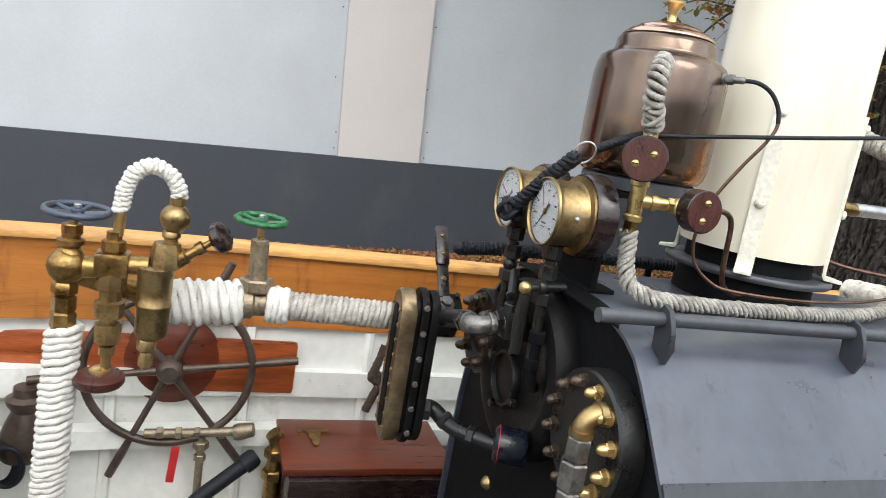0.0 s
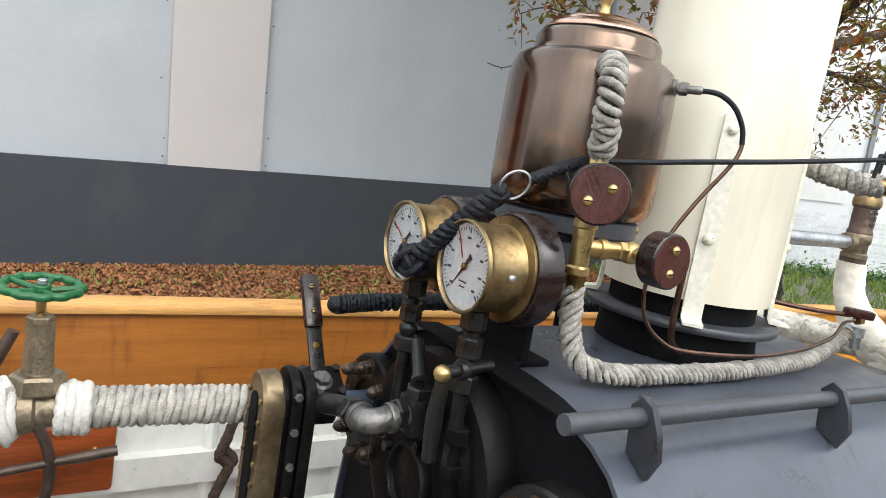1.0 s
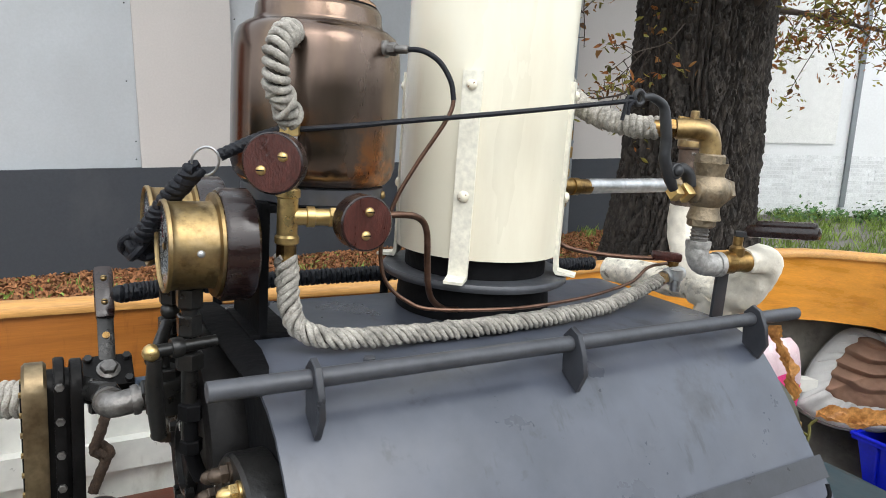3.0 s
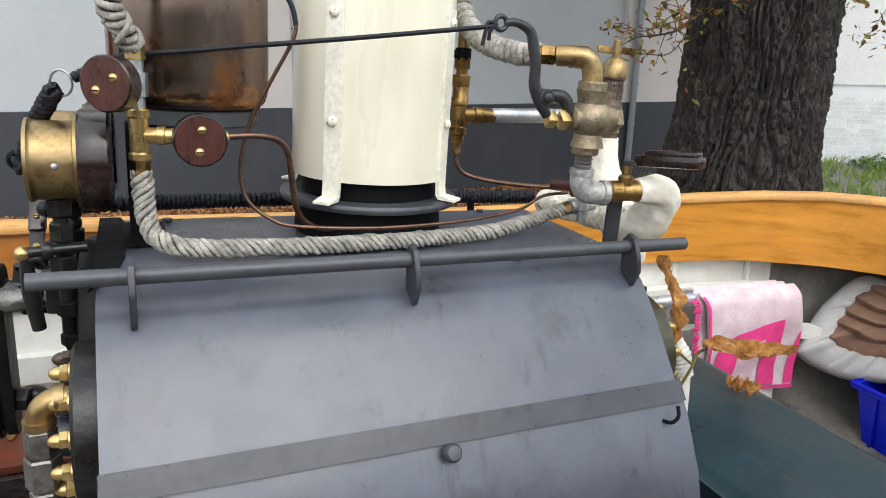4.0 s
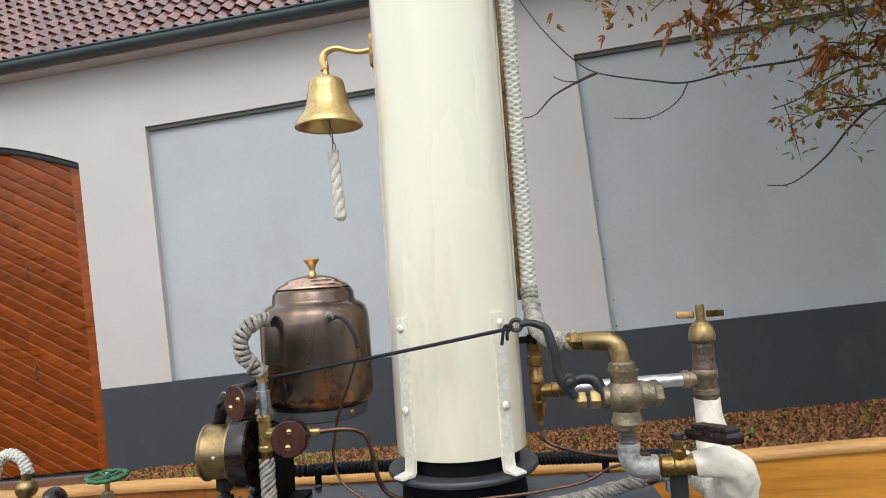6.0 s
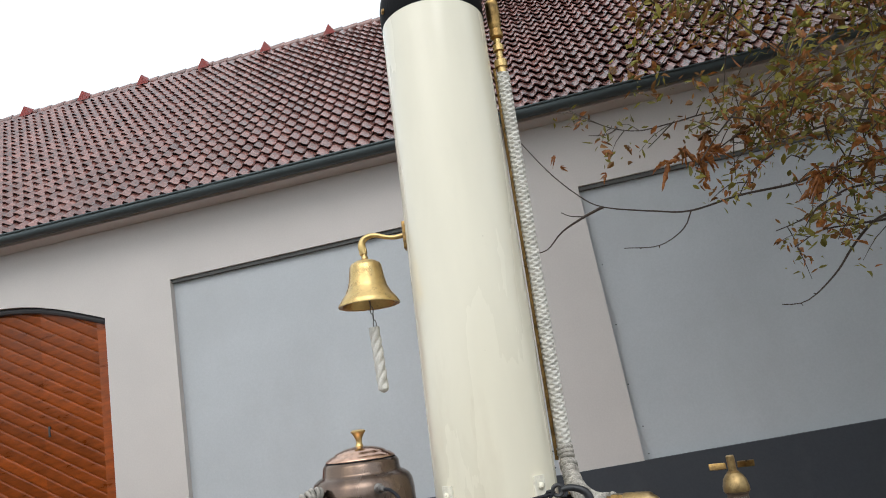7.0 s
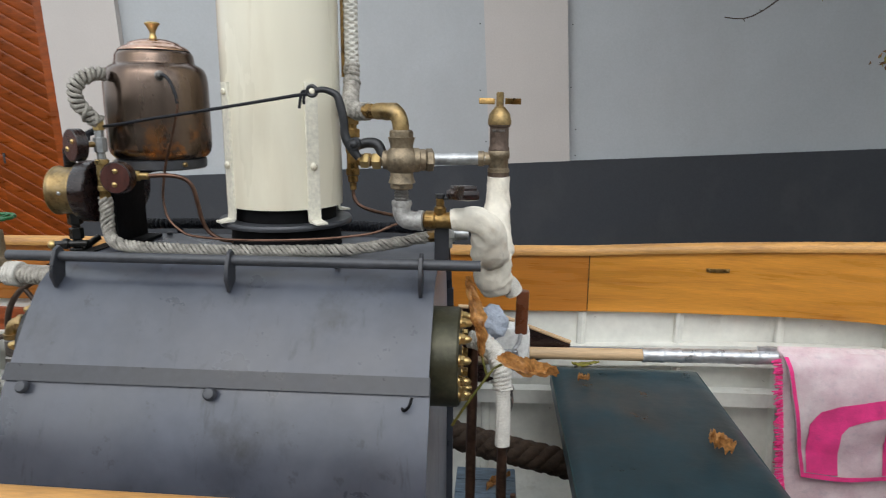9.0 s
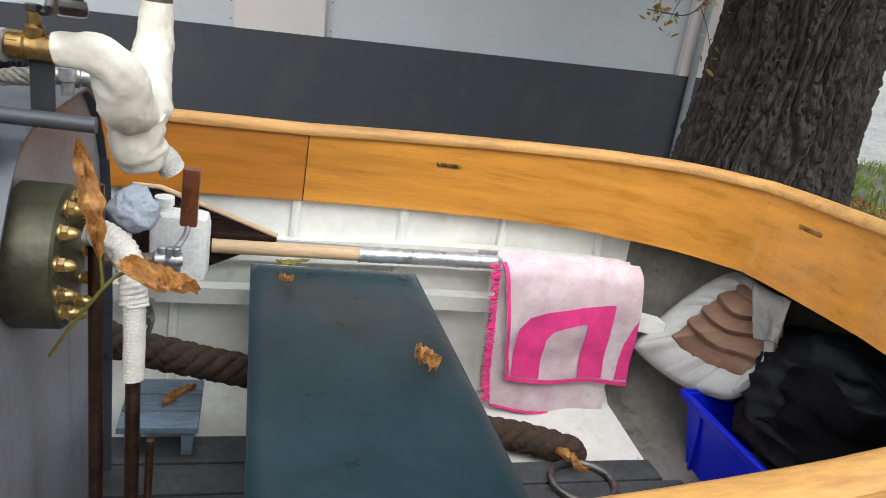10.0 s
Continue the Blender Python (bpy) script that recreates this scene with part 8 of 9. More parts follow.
cushion()
oar = thing("boat_hook", (1.4, 0.85, 1.11), "pale wooden pole with its end wrapped in silver tape", "pole")
bm = B()
sweep(bm, [(1.066, 0.852, 1.106), (1.47, 0.85, 1.112)], 0.0195, seg=16, smooth=False)
part("pole", bm, "ply", oar)
bm = B()
sweep(bm, [(1.462, 0.85, 1.112), (1.60, 0.85, 1.115), (1.75, 0.85, 1.117), (1.885, 0.85, 1.119)], lambda d, t, u: 0.0225 + 0.0015 * noise.noise(V(d * 30, math.cos(t) * 2, math.sin(t) * 2)) + (0.002 if (d * 17) % 1 < 0.12 else 0), seg=20, step=0.006)
box(bm, (1.85, 0.85, 1.14), (0.06, 0.012, 0.03), 0.004)
part("tape", bm, "tape", oar, "crinkled silver tape")
bm = B()
sweep(bm, [(1.88, 0.85, 1.119), (2.35, 0.845, 1.124)], 0.013, seg=12, smooth=False)
part("pole_end", bm, "ply", oar)
bm = B()
sweep(bm, [(1.12, 0.9, 1.108), (1.75, 0.9, 1.11)], 0.008, seg=10, smooth=False)
solo("thin_rod", bm, "downpipe", (1.4, 0.9, 1.1), "thin grey rod lying behind the pole", "rod")


def towel():
    t = thing("towel", (2.12, 0.81, 1.12), "faded pink terry towel with bright pink letters, hung over a pole", "towel")

    def at(u, v, off=0.0, z_low=0.735, lean=0.095):
        # u along the pole, v from the top down
        x = 1.885 + 0.478 * u + v * (lean - 0.05 * u)
        z = 1.146 + (z_low - 1.146) * v
        y = 0.792 - 0.02 * math.sin(PI * min(v * 1.3, 1)) + 0.011 * math.sin(u * 9 + v * 2) * v + 0.006 * noise.noise(V(u * 4, v * 5, 2))
        y += 0.034 * max(0, 1 - v * 10) ** 2
        return V(x, y - off, z)

    def sheet(f, nu=36, nv=36, thick=0.006):
        bm = B()
        a = [[bm.verts.new(f(i / nu, j / nv)) for i in range(nu + 1)] for j in range(nv + 1)]
        b = [[bm.verts.new(f(i / nu, j / nv) + V(0, thick, 0)) for i in range(nu + 1)] for j in range(nv + 1)]
        for j in range(nv):
            for i in range(nu):
                bm.faces.new((a[j][i], a[j][i + 1], a[j + 1][i + 1], a[j + 1][i]))
                bm.faces.new((b[j][i], b[j + 1][i], b[j + 1][i + 1], b[j][i + 1]))
        for j in range(nv):
            for i in (0, nu):
                bm.faces.new((a[j][i], a[j + 1][i], b[j + 1][i], b[j][i]))
        for i in range(nu):
            for j in (0, nv):
                bm.faces.new((a[j][i], a[j][i + 1], b[j][i + 1], b[j][i]))
        return bm
    def under(u, v):
        return at(0.96 * u, v, -0.03, 0.622 - 0.05 * u, 0.03 + 0.045 * v)
    part("front_fold", sheet(at), "towel_pale", t, "", 80)
    part("back_fold", sheet(under), "towel_pale", t, "", 80)
    part("far_fold", sheet(lambda u, v: at(0.02 + 0.9 * u, v, -0.05, 0.7, 0.03)), "towel_pale", t, "", 80)

    def patch(poly, off=0.0035, n=14):
        # a coloured area woven into the front fold: filled by rows
        bm = B()
        lo = [p for p in poly[0]]
        hi = [p for p in poly[1]]
        rows = []
        for (u0, v0), (u1, v1) in zip(lo, hi):
            rows.append([bm.verts.new(at(u0 + (u1 - u0) * k / n, v0 + (v1 - v0) * k / n, off)) for k in range(n + 1)])
        for a, b in zip(rows, rows[1:]):
            for k in range(n):
                bm.faces.new((a[k], a[k + 1], b[k + 1], b[k]))
        return bm

    def dense(pts, m=8):
        out = []
        for a, b in zip(pts, pts[1:]):
            out += [(a[0] + (b[0] - a[0]) * i / m, a[1] + (b[1] - a[1]) * i / m) for i in range(m)]
        return out + [pts[-1]]
    outer = dense([(0.04, 0.955), (0.06, 0.72), (0.09, 0.53), (0.17, 0.42), (0.3, 0.365), (0.55, 0.31), (0.8, 0.28), (0.795, 0.6), (0.785, 0.955)])
    inner = dense([(0.25, 0.955), (0.265, 0.75), (0.29, 0.6), (0.34, 0.53), (0.42, 0.49), (0.5, 0.465), (0.6, 0.45), (0.59, 0.7), (0.58, 0.955)])
    part("letter", patch((outer, inner)), "towel_pink", t, "bright pink woven letter", 80)
    o2, i2 = dense([(0.997, 0.4), (0.997, 0.7), (0.997, 0.95)]), dense([(0.97, 0.45), (0.92, 0.62), (0.885, 0.95)])
    part("letter", patch((o2, i2)), "towel_pink", t, "", 80)
    e1, e2 = dense([(0.0, 0.96), (0.5, 0.965), (1.0, 0.96)], 14), dense([(0.0, 1.0), (0.5, 1.0), (1.0, 1.0)], 14)
    part("hem", patch((e1, e2), 0.0045, 3), "towel_pink", t, "", 80)
    f1, f2 = dense([(0.0, 0.02), (0.0, 0.5), (0.0, 1.0)], 14), dense([(0.025, 0.02), (0.025, 0.5), (0.025, 1.0)], 14)
    part("side_hem", patch((f1, f2), 0.0045, 3), "towel_pink", t, "", 80)
    bm = B()
    low = [under(k / 40, 1.0) + V(0, -0.003, 0) for k in range(41)]
    sweep(bm, low, 0.005, seg=6, smooth=False)
    part("lower_hem", bm, "towel_pink", t, "", 80)
    rr = random.Random(8)
    bm = B()
    for k in range(240):
        v = rr.uniform(0.03, 1.0)
        p = under(-0.005, v * 0.97) + V(0, -0.012 * rr.random(), 0)
        sweep(bm, [p, p + V(-0.008 - 0.022 * rr.random(), 0.006 * rr.uniform(-1, 1), -0.008 * rr.random())], 0.0022, seg=4, smooth=False)
    tagged(part("fringe", bm, "towel_pink", t, "frayed pink edge", 80), kind="stuff")


towel()


def creased(c, size, seed, folds, depth, layers):
    """Surface of a soft, creased lump: the point seen from its middle along d."""
    def at(d, lift=0.0):
        q = d * folds * 0.5 + V(seed * 3.1, seed, 0)
        ridge = 1 - abs(noise.noise(q)) * 2.2
        fine = 1 - abs(noise.noise(q * 2.7)) * 2
        r = 1 + depth * (ridge - 0.5) * 0.6 + depth * 0.35 * (fine - 0.5) + depth * 0.13 * (0.5 - abs(noise.noise(q * 6.5)))
        if layers:
            r += 0.13 * abs(math.sin(layers * d.z + 2.2 * noise.noise(q * 0.7) + 0.9 * d.x + 0.5 * d.y)) ** 0.6
        return V(d.x * size[0], d.y * size[1], d.z * size[2]) * r + Vector(c) + d * lift
    return at


def crumple(name, c, size, seed, material, label, category, folds=5.0, depth=0.3, seg=64, layers=0.0):
    bm = B()
    bmesh.ops.create_uvsphere(bm, u_segments=seg, v_segments=seg // 2, radius=1.0)
    at = creased(c, size, seed, folds, depth, layers)
    for v in bm.verts:
        v.co = at(v.co.normalized())
    return solo(name, bm, material, (c[0], c[1], c[2] - size[2]), label, category, sharp=70)


def bin_():
    b = thing("plastic_crate", (2.7, 0.36, 0.568), "bright blue plastic tub with a rolled rim", "tub")
    x0, x1, y0, y1, z0, z1 = 2.49, 2.93, 0.13, 0.585, 0.568, 0.834
    bm = B()
    tap = 0.05
    ring = lambda o, z: [(x0 + o, y0 + o, z), (x1 - o, y0 + o, z), (x1 - o, y1 - o, z), (x0 + o, y1 - o, z)]
    loops = [ring(tap, z0), ring(0, z1), ring(-0.012, z1), ring(-0.012, z1 - 0.02)]
    loops2 = [ring(tap + 0.004, z0 + 0.004), ring(0.005, z1 + 0.002)]
    prev = None
    for lp in [loops[3], loops[2], loops2[1], loops2[0]]:
        cur = [bm.verts.new(p) for p in lp]
        if prev:
            for i in range(4):
                bm.faces.new((prev[i], prev[(i + 1) % 4], cur[(i + 1) % 4], cur[i]))
        prev = cur
    bm.faces.new(prev)
    o = [[bm.verts.new(p) for p in lp] for lp in (loops[0], loops[1])]
    for i in range(4):
        bm.faces.new((o[0][i], o[0][(i + 1) % 4], o[1][(i + 1) % 4], o[1][i]))
    bm.faces.new(o[0][::-1])
    part("tub", bm, "bin", b, "", 30)
    bm = B()
    lip = [(x0 - 0.012, y0 - 0.012, z1), (x1 + 0.012, y0 - 0.012, z1), (x1 + 0.012, y1 + 0.012, z1), (x0 - 0.012, y1 + 0.012, z1), (x0 - 0.012, y0 - 0.012, z1)]
    sweep(bm, lip, 0.008, seg=10, smooth=False)
    part("rim", bm, "bin", b, "rolled blue rim")
    for yy in (y0 + 0.08, y1 - 0.08):
        bm = B()
        box(bm, (x0 + 0.016, yy, z1 - 0.125), (0.012, 0.012, 0.2), 0.004, Euler((0, -0.128, 0)).to_matrix())
        part("rib", bm, "bin", b)


bin_()


# a canvas sack lies on the tub with its mouth open, cloth bulging out of it
MOUTH = [V(2.395, 0.775, 0.879), V(2.456, 0.737, 0.838), V(2.51, 0.664, 0.82), V(2.546, 0.581, 0.835), V(2.582, 0.497, 0.878), V(2.641, 0.473, 0.987), V(2.674, 0.567, 1.136), V(2.686, 0.684, 1.179), V(2.674, 0.795, 1.159), V(2.568, 0.835, 1.038), V(2.445, 0.803, 0.932)]
HEART = sum(MOUTH, V(0, 0, 0)) / len(MOUTH)
ACROSS = (MOUTH[4] - MOUTH[0]).normalized()
FACE = ACROSS.cross(MOUTH[7] - HEART).normalized()
if FACE.x > 0:
    FACE = -FACE
RISE_UP = FACE.cross(ACROSS)
if RISE_UP.z < 0:
    RISE_UP = -RISE_UP
BRIM = smooth_path(MOUTH + MOUTH[:2], 0.004)
BRIM = BRIM[:min(range(len(BRIM) // 2, len(BRIM)), key=lambda i: (BRIM[i] - MOUTH[0]).length)]


def rings_of(bm, rings, close=True):
    vs = [[bm.verts.new(p) for p in r] for r in rings]
    n = len(vs[0])
    for a, b in zip(vs, vs[1:]):
        for i in range(n):
            bm.faces.new((a[i], a[(i + 1) % n], b[(i + 1) % n], b[i]))
    if close:
        bm.faces.new(vs[-1])
    return vs


def canvas_bag():
    bag = thing("canvas_bag", (2.6, 0.6, 0.82), "pale grey canvas sack, its mouth open on a blue tub", "bag")
    deep = HEART + ACROSS * 0.045 + RISE_UP * 0.045

    def ring(f, push, centre=HEART, pleat=0.0, seed=0.0):
        out = []
        for i, p in enumerate(BRIM):
            a = 2 * PI * i / len(BRIM)
            w = pleat * (abs(math.sin(a * 4 + 5 * noise.noise(V(math.cos(a) * 1.5, math.sin(a) * 1.5, seed)))) ** 0.7 * (0.5 + abs(noise.noise(V(math.cos(a) * 2.5, math.sin(a) * 2.5, 7)))) - 0.4)
            w += 0.5 * pleat * noise.noise(V(math.cos(a) * 6, math.sin(a) * 6, seed + f * 3))
            out.append(centre + (p - HEART) * f + FACE * (push + w))
        return out
    bm = B()
    rings_of(bm, [ring(0.5, -0.06, deep), ring(0.6, -0.02, deep), ring(0.68, 0.012, deep, 0.016), ring(0.78, 0.022, HEART + (deep - HEART) * 0.6, 0.014), ring(0.88, 0.024, HEART, 0.011), ring(0.96, 0.014, HEART, 0.006), ring(1.0, 0.0)], False)
    part("front", bm, "cloth_grey", bag, "pleated pale canvas round the mouth", 70)
    bm = B()
    rings_of(bm, [ring(1.0, -0.001), ring(1.01, -0.02, HEART, 0.005, 2), ring(1.0, -0.06, HEART, 0.01, 3), ring(0.94, -0.11, HEART, 0.016, 4), ring(0.75, -0.15, HEART, 0.016, 5), ring(0.4, -0.17, HEART, 0.016, 6)])
    part("back", bm, "cloth_grey", bag, "", 70)
    bm = B()
    sweep(bm, [p + FACE * 0.001 for p in BRIM] + [BRIM[0]], 0.0032, seg=6, smooth=False)
    part("seam", bm, "cloth_dull", bag, "grey rolled seam")


def folded_cloth():
    """Cloth stuffed into the sack: long overlapping folds."""
    bm = B()
    mid = HEART + ACROSS * 0.045 + RISE_UP * 0.045
    rings = []
    for j in range(64, 0, -1):
        f = j / 64 * 0.8
        out = []
        for p in BRIM:
            q = (p - HEART) * f
            a, b = q.dot(ACROSS), q.dot(RISE_UP)
            bend = b + 0.06 * a + 0.026 * math.sin(a * 15 + 1) + 0.04 * noise.noise(V(a * 6, b * 6, 4))
            g = bend * 16 + 0.6 + 0.6 * noise.noise(V(a * 6, b * 4, 8))
            n, g = math.floor(g), g % 1.0
            step = (1 - g) ** 1.2 if g > 0.2 else math.sin(g / 0.2 * PI / 2) * 0.77
            big = 0.75 + 0.6 * noise.noise(V(a * 7, n * 3.3, 2))
            h = 0.046 * step * big * (1 - (f / 0.8) ** 5) + 0.045 * (1 - (f / 0.8) ** 2.5) + 0.012 * noise.noise(V(a * 14, b * 14, 1)) + 0.004 * noise.noise(V(a * 45, b * 45, 5))
            out.append(mid + q + FACE * (h - 0.012))
        rings.append(out)
    rings = [[p - FACE * 0.05 for p in rings[0]]] + rings
    rings_of(bm, rings)
    return solo("folded_cloth", bm, "cloth_beige", (2.6, 0.65, 0.95), "crumpled beige cotton cloth bulging out of a sack", "cloth", sharp=70)


def canvas_cover():
    """A corner of grey canvas that hangs over the cloth."""
    bm = B()
    tl, tr, bl, br = V(2.645, 0.655, 1.191), V(2.663, 0.508, 1.198), V(2.588, 0.503, 1.068), V(2.624, 0.456, 1.082)
    front, back = [], []
    for j in range(25):
        v = j / 24
        r0, r1 = [], []
        for i in range(25):
            u = i / 24
            p = (tl + (tr - tl) * u) * (1 - v) + (bl + (br - bl) * u) * v
            p = p + FACE * (0.05 + 0.011 * math.sin(u * 8 + 2 * v) * (0.4 + v) + 0.014 * noise.noise(V(u * 4, v * 4, 3)) - 0.05 * (1 - v) ** 2) - V(0, 0, 0.012 * abs(u - 0.4) * v)
            r0.append(p)
            r1.append(p - FACE * 0.012)
        front.append(r0)
        back.append(r1)
    edge = lambda g: g[0] + [r[-1] for r in g[1:]] + g[-1][-2::-1] + [r[0] for r in g[-2:0:-1]]
    strip(bm, front)
    strip(bm, back)
    strip(bm, [edge(front) + front[0][:1], edge(back) + back[0][:1]])
    bmesh.ops.remove_doubles(bm, verts=bm.verts, dist=0.0002)
    solo("canvas_cover", bm, "cloth_dull", (2.62, 0.5, 1.1), "corner of grey canvas hanging over beige cloth", "cloth", sharp=70)


def black_bag():
    c, size, seed, folds, depth = V(2.87, 0.265, 0.925), (0.35, 0.38, 0.225), 2.7, 2.6, 0.3
    bag = crumple("black_bag", c, size, seed, "bag_black", "creased black nylon bag lying in a tub under the foredeck", "bag", folds, depth, 150)
    for v in bag.data.vertices:              # the lower half is tucked into the tub
        p = v.co + ORIGIN[bag.name]
        if p.z < 0.88:
            low = min(1.0, (0.88 - p.z) / 0.04)
            v.co.x += low * max(0.0, 2.512 - p.x)
            v.co.y -= low * max(0.0, p.y - 0.568)
            v.co.z += low * max(0.0, 0.58 - p.z)
    at = creased(c, size, seed, folds, depth, 0.0)
    aim = lambda az, el: V(math.cos(radians(el)) * math.cos(radians(az)), math.cos(radians(el)) * math.sin(radians(az)), math.sin(radians(el)))
    bm = B()
    grids = [[[at(aim(172 + 46 * i / 20 + 6 * math.sin(j * 0.3), 2 + 40 * j / 20 + 4 * math.sin(i * 0.35)), lift) for i in range(21)] for j in range(21)] for lift in (0.012, 0.004)]
    edge = lambda g: g[0] + [r[-1] for r in g[1:]] + g[-1][-2::-1] + [r[0] for r in g[-2:0:-1]]
    for g in grids:
        strip(bm, g)
    strip(bm, [edge(g) + g[0][:1] for g in grids])
    bmesh.ops.remove_doubles(bm, verts=bm.verts, dist=0.0002)
    part("pocket_flap", bm, "bag_flap", bag, "matt black pocket flap", 70)
    bm = B()
    sweep(bm, [at(aim(176 + 70 * k / 30, 50 + 8 * math.sin(k * 0.2)), 0.006) for k in range(31)], 0.007, seg=6, smooth=False)
    part("strap", bm, "bag_flap", bag, "black webbing strap")


canvas_bag()
folded_cloth()
canvas_cover()
black_bag()

# coir fender rope along the hull side
bm = B()
COIR = [(0.8, 0.8, 0.85), (0.925, 0.775, 0.825), (1.187, 0.765, 0.77), (1.5, 0.75, 0.7), (1.8, 0.7, 0.64), (2.0, 0.64, 0.635), (2.15, 0.56, 0.635)]
strands(bm, COIR, 0.024, 0.0215, n=4, lead=0.17, step=0.005, seg=14, rough=0.14, ply=0.035, hand=-1)
ball(bm, COIR[-1], 0.03, 14)
solo("coir_rope", bm, "rope_brown", (1.4, 0.75, 0.7), "thick dark brown coir rope along the hull", "rope", sharp=80)
for y in (0.69, 0.77, 0.85):
    bm = B()
    box(bm, (0.967, y, 0.655), (0.2, 0.075, 0.02), 0.004)
    if y == 0.69:
        for x in (0.9, 1.04):
            box(bm, (x, 0.77, 0.606), (0.03, 0.21, 0.078), 0.003)
        seat = solo("blue_footboard", bm, "blue_board", (0.967, 0.7, 0.567), "flaking blue painted footboard slats", "footboard")
    else:
        part("slat", bm, "blue_board", seat)
# pipes at the boiler's forward end
fp = thing("forward_feed_pipe", (1.0, 0.0, 1.2), "vertical feed pipe with white cord binding", "pipe")
bm = B()
rope(bm, [(0.93, 0.06, 1.432), (0.955, 0.05, 1.43), (0.98, 0.03, 1.415), (0.995, 0.01, 1.385), (0.998, 0.0, 1.35)], 0.0185, laid, seg=26, step=0.002, lobes=1, pitch=0.015, amp=0.24, wild=0.2)
rope(bm, [(0.998, 0.0, 1.36), (1.0, -0.005, 1.3), (1.0, -0.01, 1.235)], 0.0145, laid, seg=22, step=0.002, lobes=1, pitch=0.011, amp=0.18)
part("cord_binding", bm, "rope_white", fp, "", 80)
bm = B()
sweep(bm, [(1.0, -0.01, 1.24), (1.0, -0.005, 1.0), (1.0, 0.0, 0.567)], 0.0105, seg=14, step=0.05)
part("pipe", bm, "copper_pipe", fp)
bm = B()
for z in (1.34, 1.315):
    nut(bm, (1.012, 0.02, z), (0.2, 1, 0), 0.008, 0.014)
sweep(bm, [(1.012, 0.03, 1.345), (1.018, 0.035, 1.31), (1.012, 0.03, 1.285)], 0.004, seg=10, step=0.01)
part("clamps", bm, "grey_iron", fp)
bm = B()
sweep(bm, [(0.936, 0.07, 1.5), (0.936, 0.07, 1.3), (0.932, 0.08, 0.567)], 0.011, seg=14, step=0.05)
solo("forward_drain_pipe", bm, "copper_pipe", (0.93, 0.08, 0.567), "brown vertical drain pipe beside the drum", "pipe")
bm = B()
sweep(bm, [(1.025, 0.0, 1.12), (1.02, -0.04, 0.567)], 0.006, seg=10, smooth=False)
solo("thin_drain_rod", bm, "copper_pipe", (1.03, -0.02, 0.567), "thin brown rod beside the feed pipe", "rod")
bc = thing("blowdown_cock", (1.03, 0.3, 1.36), "steel ball cock with an amber wooden handle", "valve")
bm = B()
box(bm, (1.045, 0.292, 1.42), (0.03, 0.02, 0.108), 0.005, Euler((0, 0.02, 0)).to_matrix())
part("handle", bm, "amber_grip", bc, "amber varnished handle")
bm = B()
sweep(bm, [(1.045, 0.292, 1.385), (1.04, 0.28, 1.35), (1.02, 0.26, 1.325)], 0.005, seg=8, step=0.01)
lathe(bm, [(0.011, 0), (0.015, 0.004), (0.015, 0.02), (0.011, 0.024), (0.015, 0.04), (0.011, 0.05)], (0.99, 0.25, 1.315), (1, 0.1, 0), 14)
for k in range(3):
    disc(bm, (1.005 + 0.012 * k, 0.25, 1.29), (0, 0, 1), 0.008, 0.05, 0.002, 10)
part("cock", bm, "steel", bc)
bm = B()
sweep(bm, [(0.99, 0.25, 1.315), (0.9, 0.24, 1.31)], 0.011, seg=12, smooth=False)
part("stub", bm, "bronze", bc)
crumple("rag", (0.972, 0.16, 1.437), (0.034, 0.03, 0.032), 3.3, "rag_blue", "pale blue-grey rag stuffed behind the pipes", "rag", 2.2, 0.3, 70, layers=1.5)
wp = thing("plastic_jug", (1.02, 0.47, 1.2), "white plastic jug behind the pipes", "jug")
bm = B()
box(bm, (1.018, 0.46, 1.262), (0.115, 0.075, 0.145), 0.022)
lathe(bm, [(0.016, 1.33), (0.016, 1.345), (0.019, 1.346), (0.019, 1.362), (0, 1.364)], (0.985, 0.46, 0), (0, 0, 1), 20)
part("body", bm, "white_plastic", wp)
bm = B()
slab(bm, [(0.864, 0.878, 1.244), (0.931, 0.878, 1.244), (1.235, 0.878, 1.133), (1.235, 0.878, 1.12), (0.964, 0.878, 0.985), (0.864, 0.878, 0.985)], (0, 0.018, 0), 0.003)
pad = solo("paddle_blade", bm, "mahogany", (1.0, 0.88, 0.98), "dark pointed paddle blade leaning on the hull", "paddle")
bm = B()
sweep(bm, [(0.864, 0.88, 1.249), (0.931, 0.88, 1.248), (1.235, 0.88, 1.137)], 0.007, seg=8, smooth=False)
part("edge", bm, "ply", pad)
bm = B()
sweep(bm, [V(2.12, 0.45, 0.623) + V(0.095 * math.cos(a), 0.085 * math.sin(a), 0.0) for a in np.linspace(0, 2 * PI, 41)], 0.011, seg=10, smooth=False)
solo("hose_ring", bm, "grey_iron", (2.12, 0.45, 0.612), "grey hose coiled on the bottom boards", "hose")


